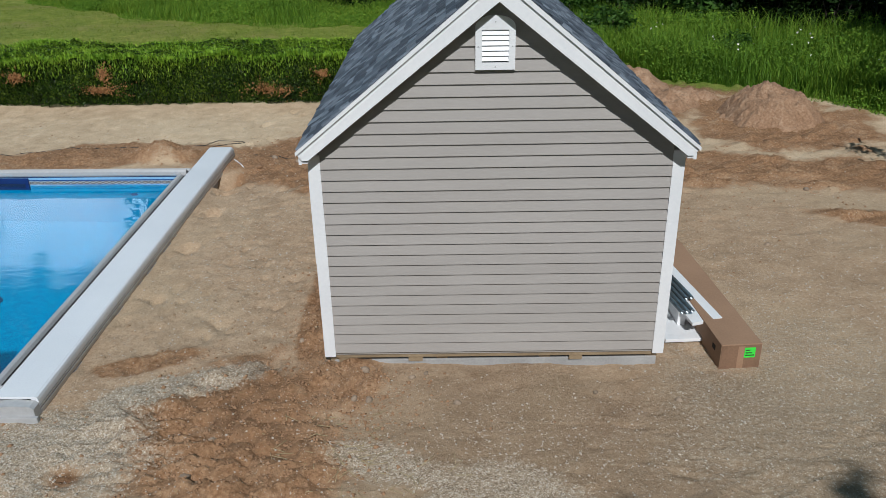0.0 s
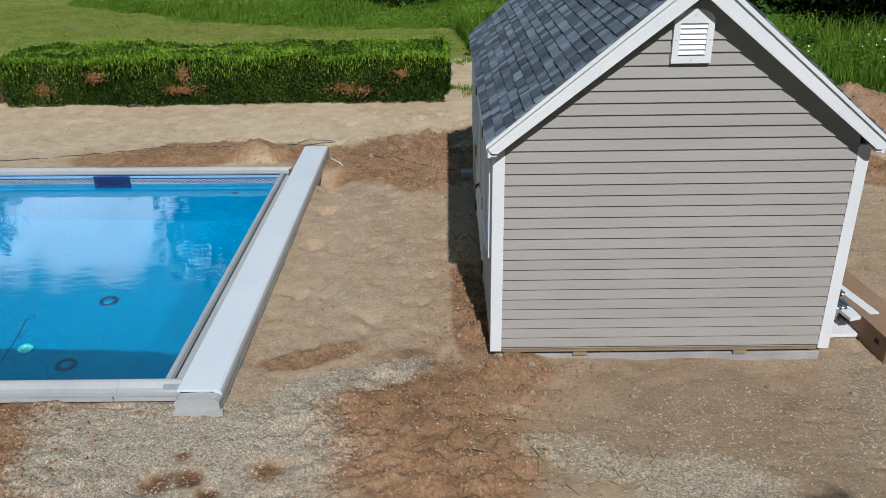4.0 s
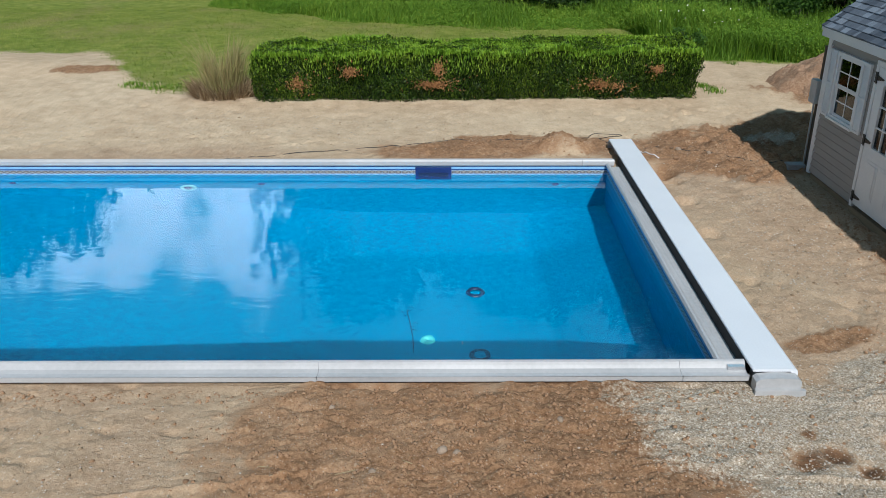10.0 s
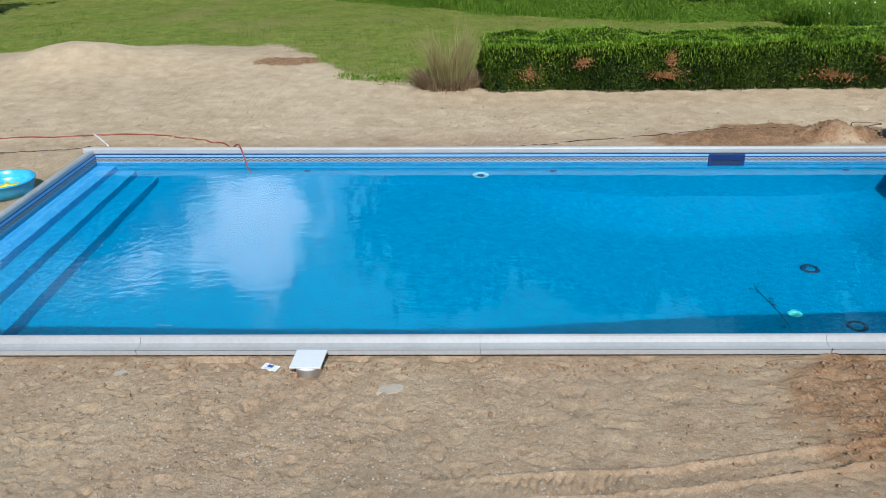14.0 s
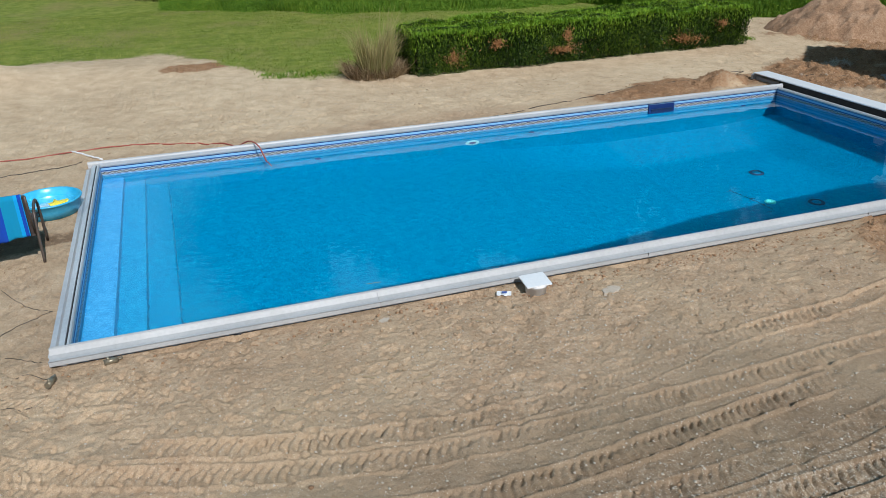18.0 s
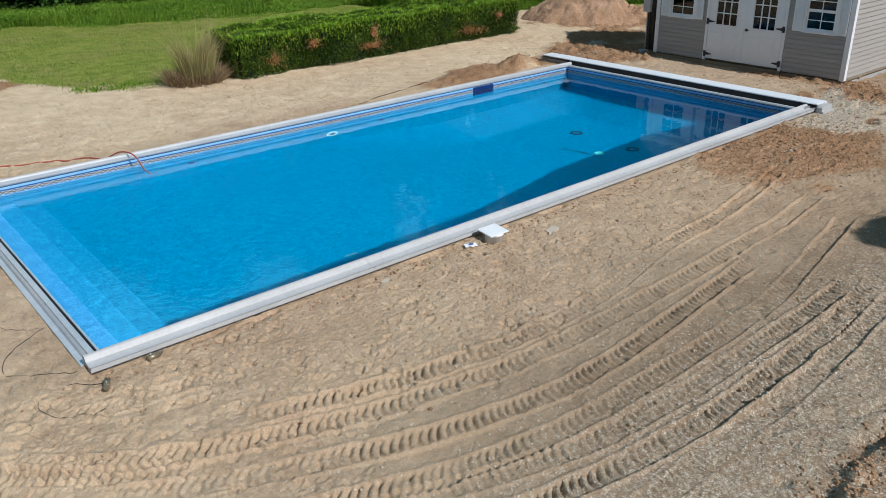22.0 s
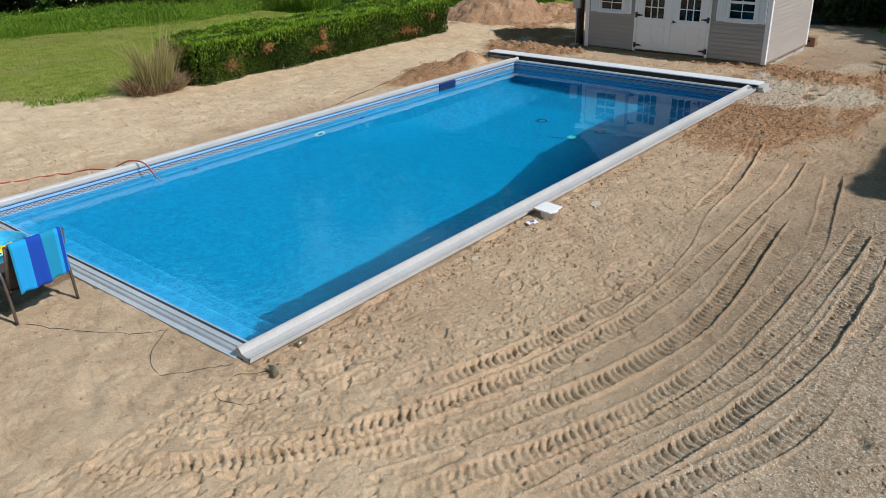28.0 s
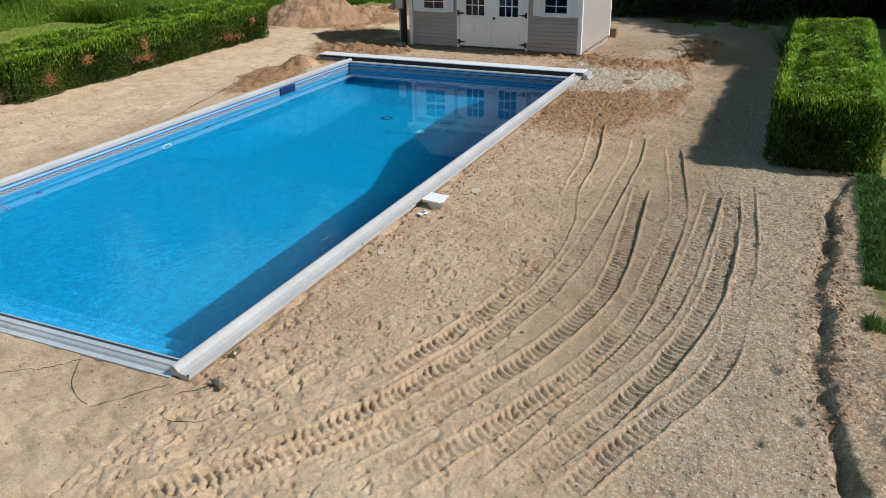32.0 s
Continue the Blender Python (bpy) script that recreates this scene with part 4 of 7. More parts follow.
def make_ground():
    gx = spaced([(-3000, 600), (-600, 120), (-120, 12), (-40, 1.2), (-21, 0.15), (-18, 0.04), (-16.6, 0.015), (-8.3, 0.036), (0.4, 0.055), (5, 0.09), (9, 0.5), (30, 8), (120, 120), (600, 600), (3000, 0)])
    gy = spaced([(-3000, 600), (-600, 120), (-120, 12), (-20, 0.8), (-7.5, 0.06), (-6.3, 0.03), (-5.9, 0.022), (-5.15, 0.0135), (-0.76, 0.045), (5.1, 0.045), (7.0, 0.075), (9.2, 0.14), (13, 0.4), (36, 8), (120, 120), (600, 600), (3000, 0)])
    X, Y = np.meshgrid(gx, gy, indexing="ij")
    x, y = X.ravel(), Y.ravel()
    z = surface(x, y)
    keep_low = (x > POOL[0] - 0.15) & (x < -2.4) & (y > POOL[2] - 0.17) & (y < POOL[3] + 0.15 + SKEW * np.clip((px1 - x) / (px1 - px0), 0, 1))
    z = np.where(keep_low, np.minimum(z, 0.11), z)
    nx, ny = len(gx), len(gy)
    i, j = np.meshgrid(np.arange(nx - 1), np.arange(ny - 1), indexing="ij")
    a = (i * ny + j).ravel()
    quads = np.stack([a, a + ny, a + ny + 1, a + 1], 1)
    mx, my = (x[quads].min(1), x[quads].max(1)), (y[quads].min(1), y[quads].max(1))
    hole = (mx[0] > POOL[0] - 0.09) & (mx[1] < POOL[1] + 0.12) & (my[0] > POOL[2] - 0.12) & (my[1] < POOL[3] + 0.12 + SKEW * np.clip((px1 - mx[0]) / (px1 - px0), 0, 1))
    quads = quads[~hole]
    me = raw_mesh("ground", np.stack([x, y, z], 1), quads.ravel(), np.full(len(quads), 4), M["ground"], True)
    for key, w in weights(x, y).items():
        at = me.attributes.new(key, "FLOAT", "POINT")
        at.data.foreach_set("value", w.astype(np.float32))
    ob = new("ground", me)
    return tagged(ob, "sandy building-site ground with brown soil, gravel, tyre ruts and lawn", "ground", kind="structure")



# ---- the pool ----
WATER, TOP = 0.03, 0.26
SKEW = 0.24  # the far side stands this much wider at the west end


def skewed(x, y):
    return y + SKEW * (px1 - x) / (px1 - px0) * np.clip((y - py0) / (py1 - py0), 0, 1.1)
make_ground()
pool = thing("swimming_pool", ((px0 + px1) / 2, (py0 + py1) / 2, 0.1), "long rectangular in-ground pool with blue vinyl liner and white coping", "swimming pool")


def floor_depth(x, y):
    """The floor: level at the steps' end, falling to a flat deep part with sloping sides."""
    shallow = -1.04
    slope = np.interp(x, [px0, -9.4, -6.6, -3.98, px1], [shallow, shallow, -1.97, -1.97, -1.30])
    side = np.minimum(np.clip((y - py0) / 1.1, 0, 1), np.clip((py1 - y) / 1.1, 0, 1))
    foot = np.interp(x, [px0, -9.4, -6.6, -3.98, px1], [shallow, shallow, -1.60, -1.60, -1.30])
    return foot + (np.minimum(slope, foot) - foot) * side


def pool_shell():
    gx = np.unique(np.r_[np.linspace(px0, px1, 60), -9.4, -6.6, -3.98])
    gy = np.unique(np.r_[np.linspace(py0, py1, 24), py0 + 1.1, py1 - 1.1])
    X, Y = np.meshgrid(gx, gy, indexing="ij")
    x, y = X.ravel(), Y.ravel()
    ny = len(gy)
    i, j = np.meshgrid(np.arange(len(gx) - 1), np.arange(ny - 1), indexing="ij")
    a = (i * ny + j).ravel()
    q = np.stack([a, a + ny, a + ny + 1, a + 1], 1)
    me = raw_mesh("pool_floor", np.stack([x, y, floor_depth(x, y)], 1), q.ravel(), np.full(len(q), 4), M["liner"])
    ob = new("pool_floor", me)
    me.transform(Matrix.Translation(-pool.location))
    ob.parent = pool
    deep = -2.2
    t = 0.05
    part("pool_wall", solid(px0 - t, px1 + t, py1, py1 + t, deep, -0.02), M["liner"], pool)
    part("pool_wall", solid(px0 - t, px1 + t, py0 - t, py0, deep, -0.02), M["liner"], pool)
    part("pool_wall", solid(px0 - t, px0, py0, py1, deep, -0.02), M["liner"], pool)
    part("pool_wall", solid(px1, px1 + t, py0, py1, deep, -0.02), M["liner"], pool)
    for z0, z1, mx, my, name, lab in ((-0.02, 0.012, "liner_pale", "liner_pale", "liner_stripe", "pale blue stripe"), (0.012, 0.104, "band_x", "band_y", "liner_border", "printed chain border"),
                                 (0.104, 0.14, "liner_pale", "liner_pale", "liner_stripe", "pale blue stripe"), (0.14, 0.158, "liner_line", "liner_line", "liner_line", "dark blue line")):
        zc = (z0 + z1) / 2
        for x0, x1, y0, y1, mk in ((px0 - t, px1 + t, py1, py1 + t, mx), (px0 - t, px1 + t, py0 - t, py0, mx), (px0 - t, px0, py0, py1, my), (px1, px1 + t, py0, py1, my)):
            ob = part(name, solid(x0, x1, y0, y1, z0, z1), M[mk], pool, lab)
            ob.data.transform(Matrix.Translation((0, 0, pool.location.z - zc)))
            ob.location.z = zc - pool.location.z
    # treads paler towards the top: light lost in deeper water, put into their colours
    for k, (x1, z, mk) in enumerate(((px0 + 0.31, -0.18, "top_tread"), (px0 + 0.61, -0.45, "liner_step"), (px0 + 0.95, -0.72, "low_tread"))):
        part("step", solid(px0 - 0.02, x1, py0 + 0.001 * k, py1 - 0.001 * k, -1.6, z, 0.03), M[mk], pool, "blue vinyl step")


pool_shell()


def coping_run(axis, a0, a1, at, out, w):
    """One side of the coping: a rounded lip over the wall and a raised track; out: +1 or -1, away from the water."""
    pts = [(-0.02, 0.158), (-0.032, 0.18), (-0.032, 0.23), (-0.02, 0.25), (0.0, 0.258), (0.022, 0.25), (0.034, 0.228), (0.055, 0.205), (0.10, 0.192), (0.14, 0.190),
           (0.165, 0.196), (0.178, 0.206), (w - 0.008, 0.206), (w, 0.198), (w, 0.15), (w - 0.01, 0.14), (0.06, 0.10), (0.06, 0.158)]
    joints = [a0]
    while joints[-1] < a1 - 3.4:
        joints.append(joints[-1] + 3.05)
    joints.append(a1)
    for s, e in zip(joints, joints[1:]):
        bm = prism(bmesh.new(), [(at + out * u, z) for u, z in pts], axis, s + 0.0012, e - 0.0012)
        part("coping", bm, M["coping"], pool, "white coping with cover track")


coping_run("x", px0 - 0.17, px1 + 0.10, py1, 1, 0.20)
coping_run("x", px0 - 0.17, px1 + 0.18, py0, -1, 0.165)
bm = bmesh.new()
prism(bm, [(px0 - 0.002, 0.158), (px0, 0.205), (px0 - 0.012, 0.226), (px0 - 0.030, 0.228), (px0 - 0.030, 0.17), (px0 - 0.052, 0.17), (px0 - 0.052, 0.216), (px0 - 0.105, 0.212), (px0 - 0.112, 0.196), (px0 - 0.135, 0.180), (px0 - 0.150, 0.158), (px0 - 0.20, 0.150), (px0 - 0.20, 0.12), (px0 - 0.12, 0.10), (px0 - 0.12, 0.158)], "y", py0 + 0.02, py1 - 0.02)
part("coping", bm, M["end_coping"], pool, "pale aluminium end coping with a low flange")
part("track_gap", solid(px0 - 0.051, px0 - 0.031, py0 + 0.03, py1 - 0.03, 0.171, 0.196), M["dark_gap"], pool, "dark gap along the end coping")
bm = bmesh.new()
prism(bm, [(px1 - 0.02, 0.158), (px1 - 0.028, 0.18), (px1 - 0.01, 0.205), (px1 + 0.012, 0.208), (px1 + 0.03, 0.195), (px1 + 0.045, 0.150), (px1 + 0.10, 0.145), (px1 + 0.115, 0.15), (px1 + 0.181, 0.148), (px1 + 0.181, 0.10), (px1 + 0.05, 0.10), (px1 + 0.05, 0.158)], "y", py0 + 0.03, py1 - 0.03)
part("coping", bm, M["coping"], pool, "wide white end coping")
part("skimmer", solid(-5.70, -5.16, py1 - 0.03, py1 + 0.02, -0.20, 0.135, 0.006), M["skimmer_blue"], pool, "dark blue skimmer face")
for k in range(4):
    part("louvre", solid(-5.65, -5.21, py1 - 0.045, py1 - 0.028, -0.15 + k * 0.06, -0.125 + k * 0.06), M["drain_blue"], bpy.data.objects["skimmer"])


def ring(cx, cy, cz, r0, r1, axis, material, name, label, parent, h=0.02):
    bm = bmesh.new()
    lathe(bm, [(0.001, h * 0.4), (r0, h * 0.4), (r0, h), (r1, h), (r1 + 0.01, 0)], (0, 0, 0), 28)
    turn = pose(cx, cy, cz, 90, 0, 0) if axis == "y" else pose(cx, cy, cz)
    bm.transform(turn)
    bmesh.ops.recalc_face_normals(bm, faces=bm.faces)
    return part(name, bm, material, parent, label)


for cx, cy in ((-4.85, 2.88), (-4.83, 1.5)):
    ring(cx, cy, floor_depth(np.array(cx), np.array(cy)) + 0.004, 0.075, 0.115, "z", M["drain_blue"], "main_drain", "dark round floor drain", pool)
    bm = bmesh.new()
    lathe(bm, [(0.001, 0.014), (0.068, 0.014), (0.073, 0.0)], (cx, cy, floor_depth(np.array(cx), np.array(cy)) + 0.004), 24)
    part("drain_cover", bm, M["liner"], pool, "blue drain cover")
ring(-5.44, 1.8, float(floor_depth(np.array(-5.44), np.array(1.8))) + 0.004, 0.02, 0.078, "z", M["floor_trim"], "floor_return", "pale turquoise round cover", pool)
ring(-9.18, py1 - 0.002, -0.62, 0.05, 0.12, "y", M["lit_trim"], "pool_light", "pale round light ring", pool)
ring(-9.18, py1 - 0.012, -0.62, 0.02, 0.062, "y", M["skimmer_blue"], "light_lens", "dark blue round lens", bpy.data.objects["pool_light"], 0.012)
for jx in (-8.05, -11.9, -3.6):
    ring(jx, py1 - 0.002, -0.44, 0.02, 0.045, "y", M["skimmer_blue"], "return_jet", "small round return fitting", pool)
bm = bmesh.new()
random.seed(5)
crack = smooth_line([(-5.72, 2.45, 0), (-5.66, 2.1, 0), (-5.62, 1.85, 0), (-5.60, 1.55, 0)], 5)
for p in crack:
    p.z = float(floor_depth(np.array(p.x), np.array(p.y))) + 0.006
tube(bm, crack, 0.007, 5)
for k in range(10):
    q = random.choice(crack) + Vector((random.uniform(-0.12, 0.05), random.uniform(-0.1, 0.1), 0))
    q.z = float(floor_depth(np.array(q.x), np.array(q.y))) + 0.005
    tube(bm, [q, q + Vector((0.03, 0.02, 0)), q + Vector((0.05, -0.01, 0))], 0.006, 5)
leaf_litter = part("floor_debris", bm, M["drain_blue"], pool, "thin line of dark debris")

for ob in pool.children_recursive:
    for v in ob.data.vertices:
        wx, wy = v.co.x + pool.location.x, v.co.y + pool.location.y
        v.co.y = float(skewed(wx, wy)) - pool.location.y

water_me = mesh_of("pool_water", [(px0 - 0.01, py0 - 0.01, WATER), (px1 + 0.01, py0 - 0.01, WATER), (px1 + 0.01, py1 + 0.01, WATER), (px0 - 0.01, py1 + SKEW + 0.01, WATER)], [(0, 1, 2, 3)], M["water"])
water = tagged(new("water", water_me), "clear rippled pool water reflecting sky and trees", "water", kind="structure")
water.visible_shadow = False


# ---- cover box at the pool's east end ----
def cover_box():
    x0, x1, y0, y1 = -2.665, -2.295, -0.80, 5.93
    t = thing("pool_cover_box", ((x0 + x1) / 2, (y0 + y1) / 2, 0.1), "long pale grey housing of the automatic pool cover", "cover box")
    bm = bmesh.new()
    prism(bm, [(x0, 0.262), (x0, 0.278), (x0 + 0.008, 0.284), (x1 - 0.03, 0.284), (x1 - 0.008, 0.272), (x1, 0.245), (x1, 0.20), (x1 - 0.06, 0.20), (x1 - 0.06, 0.262)], "y", y0, y1)
    part("lid", bm, M["cover_lid"], t, "pale grey flat lid")
    for k in range(4):
        z = 0.192 - 0.028 * k
        part("side_rail", solid(x1 - 0.05, x1 + 0.002 + 0.006 * (k % 2), y0 + 0.004, y1 - 0.004, z - 0.018, z, 0.003), M["aluminium"], t)
    part("back_panel", solid(x0 + 0.061, x1 - 0.03, y0 + 0.02, y1 - 0.02, -0.25, 0.199), M["concrete"], t, "rough grey inner box")
    part("slot", solid(x0 - 0.001, x0 + 0.06, y0 + 0.21, y1 - 0.78, -0.10, 0.260), M["dark_gap"], t, "black cover slot")
    bm = bmesh.new()
    prism(bm, [(x0, 0.125), (x0, 0.225), (x0 + 0.03, 0.25), (x0 + 0.19, 0.262), (x1 - 0.03, 0.25), (x1, 0.225), (x1, 0.125)], "y", y0 - 0.10, y0 - 0.001)
    part("end_cap", bm, M["coping"], t, "white end cap")
    part("end_plate", solid(x0 - 0.01, x1 + 0.03, y0 - 0.135, y0 - 0.10, 0.10, 0.165, 0.004), M["coping"], t, "white end plate")
    bm = bmesh.new()
    prism(bm, [(x0, 0.125), (x0, 0.225), (x0 + 0.03, 0.25), (x0 + 0.19, 0.262), (x1 - 0.03, 0.25), (x1, 0.225), (x1, 0.125)], "y", y1 + 0.001, y1 + 0.06)
    part("end_cap", bm, M["coping"], t, "white end cap")
    part("end_plate", solid(x0 - 0.16, x0 - 0.02, y0 + 0.12, y0 + 0.16, 0.12, 0.235, 0.004), M["aluminium"], t, "cut track end")


cover_box()


# ---- the shed ----
SX, SY, SZ0, SZ1 = 3.05, 4.68, 0.15, 2.08
PITCH = 0.833
RIDGE_X = SX / 2
EAVE_X, EAVE_Z = -0.07, 2.168
ROOF_S, ROOF_N = -0.17, 4.87
CH = 0.0986
shed = thing("garden_shed", (SX / 2, SY / 2, 0.0), "new gable-roofed garden shed with taupe vinyl siding and white trim", "shed")


def roof_z(x):
    d = x if x < RIDGE_X else SX - x
    return EAVE_Z + (d - EAVE_X) * PITCH


DOOR = (1.435, 3.245, 0.20, 1.93)
WINDOWS = [(0.35, 0.965, 1.09, 1.87), (3.675, 4.29, 1.09, 1.87)]


def siding_piece(wall, a0, a1, b0, b1, z0, z1, side):
    """One course from (a0..a1 below, b0..b1 above); its foot stands proud of the wall."""
    foot, head = 0.026, 0.006
    out = []
    for a, z, o in ((a0, z0, 0), (a1, z0, 0), (b1, z1, 0), (b0, z1, 0), (a0, z0, foot), (a1, z0, foot), (b1, z1, head), (b0, z1, head)):
        out.append({"S": (a, -o, z), "N": (a, SY + o, z), "W": (-o, a, z), "E": (SX + o, a, z)}[side])
    bm = bmesh.new()
    v = [bm.verts.new(p) for p in out]
    for q in ((4, 5, 6, 7), (0, 1, 5, 4), (2, 3, 7, 6), (0, 4, 7, 3), (1, 2, 6, 5), (0, 3, 2, 1)):
        bm.faces.new([v[k] for k in q])
    bmesh.ops.recalc_face_normals(bm, faces=bm.faces)
    part("siding_course", bm, M["siding"], wall)


def shed_walls():
    t = 0.09
    bm = bmesh.new()
    gable = [(t, SZ0), (SX - t, SZ0), (SX - t, roof_z(t) - 0.10), (RIDGE_X, roof_z(RIDGE_X) - 0.10), (t, roof_z(t) - 0.10)]
    prism(bm, gable, "y", 0, t)
    south = part("gable_wall", bm, M["siding"], shed)
    bm = bmesh.new()
    prism(bm, gable, "y", SY - t, SY)
    north = part("gable_wall", bm, M["siding"], shed)
    bm = bmesh.new()
    holes = sorted([(DOOR[0], DOOR[1], DOOR[2] - 0.06, DOOR[3])] + WINDOWS)
    ys = sorted({0.0, SY, *(v for h in holes for v in h[:2])})
    zs = sorted({SZ0, SZ1, *(v for h in holes for v in h[2:] if SZ0 + 0.02 < v < SZ1)})
    grid = {(s, y, z): bm.verts.new((s * t, y, z)) for s in (0, 1) for y in ys for z in zs}

    def filled(k, m):
        if not (0 <= k < len(ys) - 1 and 0 <= m < len(zs) - 1):
            return False
        y, z = (ys[k] + ys[k + 1]) / 2, (zs[m] + zs[m + 1]) / 2
        return not any(h[0] < y < h[1] and h[2] < z < h[3] for h in holes)

    for k in range(len(ys) - 1):
        for m in range(len(zs) - 1):
            if not filled(k, m):
                continue
            y0, y1, z0, z1 = ys[k], ys[k + 1], zs[m], zs[m + 1]
            for s in (0, 1):
                bm.faces.new([grid[s, y, z] for y, z in ((y0, z0), (y1, z0), (y1, z1), (y0, z1))])
            for dk, dm, (ya, za), (yb, zb) in ((-1, 0, (y0, z0), (y0, z1)), (1, 0, (y1, z0), (y1, z1)), (0, -1, (y0, z0), (y1, z0)), (0, 1, (y0, z1), (y1, z1))):
                if not filled(k + dk, m + dm):
                    bm.faces.new([grid[0, ya, za], grid[0, yb, zb], grid[1, yb, zb], grid[1, ya, za]])
    bmesh.ops.delete(bm, geom=[v for v in bm.verts if not v.link_faces], context="VERTS")
    bmesh.ops.recalc_face_normals(bm, faces=bm.faces)
    west = part("side_wall", bm, M["siding"], shed)
    east = part("side_wall", solid(SX - t, SX, 0, SY, SZ0, SZ1), M["siding"], shed)
    part("shed_floor", solid(t, SX - t, t, SY - t, SZ0 - 0.02, SZ0 + 0.02), M["timber"], shed, "plywood floor")
    n = 0
    z = 0.184
    while z < roof_z(RIDGE_X) - 0.13:
        z1 = min(z + CH, roof_z(RIDGE_X) - 0.10)

        def run(zz):
            if zz <= roof_z(0.075) - 0.12:
                return 0.075, SX - 0.075
            x = EAVE_X + (zz + 0.11 - EAVE_Z) / PITCH
            return min(x, RIDGE_X), max(SX - x, RIDGE_X)

        (a0, a1), (b0, b1) = run(z), run(z1)
        for wall, side in ((south, "S"), (north, "N")):
            siding_piece(wall, a0, a1, b0, b1, z, z1, side)
        if z1 <= SZ1 + 0.01:
            siding_piece(east, 0.075, SY - 0.075, 0.075, SY - 0.075, z, z1, "E")
            cuts = [(h[0] - 0.055, h[1] + 0.055) for h in holes if h[2] - 0.04 < (z + z1) / 2 < h[3] + 0.06]
            a = 0.075
            for c0, c1 in sorted(cuts) + [(SY - 0.075, 0)]:
                if c0 - a > 0.02:
                    siding_piece(west, a, c0, a, c0, z, z1 - 0.020, "W")
                a = c1
        z = z1
        n += 1
    for x0, x1, y0, y1 in ((-0.026, 0.075, -0.026, 0.0), (SX - 0.075, SX + 0.026, -0.026, 0.0), (-0.026, 0.075, SY, SY + 0.026), (SX - 0.075, SX + 0.026, SY, SY + 0.026)):
        bm = bmesh.new()
        box(bm, x0, x1, y0, y1, SZ0 - 0.01, SZ1, 0.003)
        if x0 < 1:
            box(bm, x0, 0.0, min(y1, SY - 0.075) if y0 < 1 else SY - 0.075, 0.075 if y0 < 1 else y0, SZ0 - 0.01, SZ1)
        else:
            box(bm, SX, x1, y1 if y0 < 1 else SY - 0.075, 0.075 if y0 < 1 else y0, SZ0 - 0.01, SZ1)
        part("corner_trim", bm, M["white_vinyl"], shed, "white vinyl corner post")
    part("bottom_trim", solid(0.08, SX - 0.08, -0.019, -0.002, SZ0 - 0.022, SZ0 - 0.002), M["timber"], shed, "raw timber sill edge")


shed_walls()


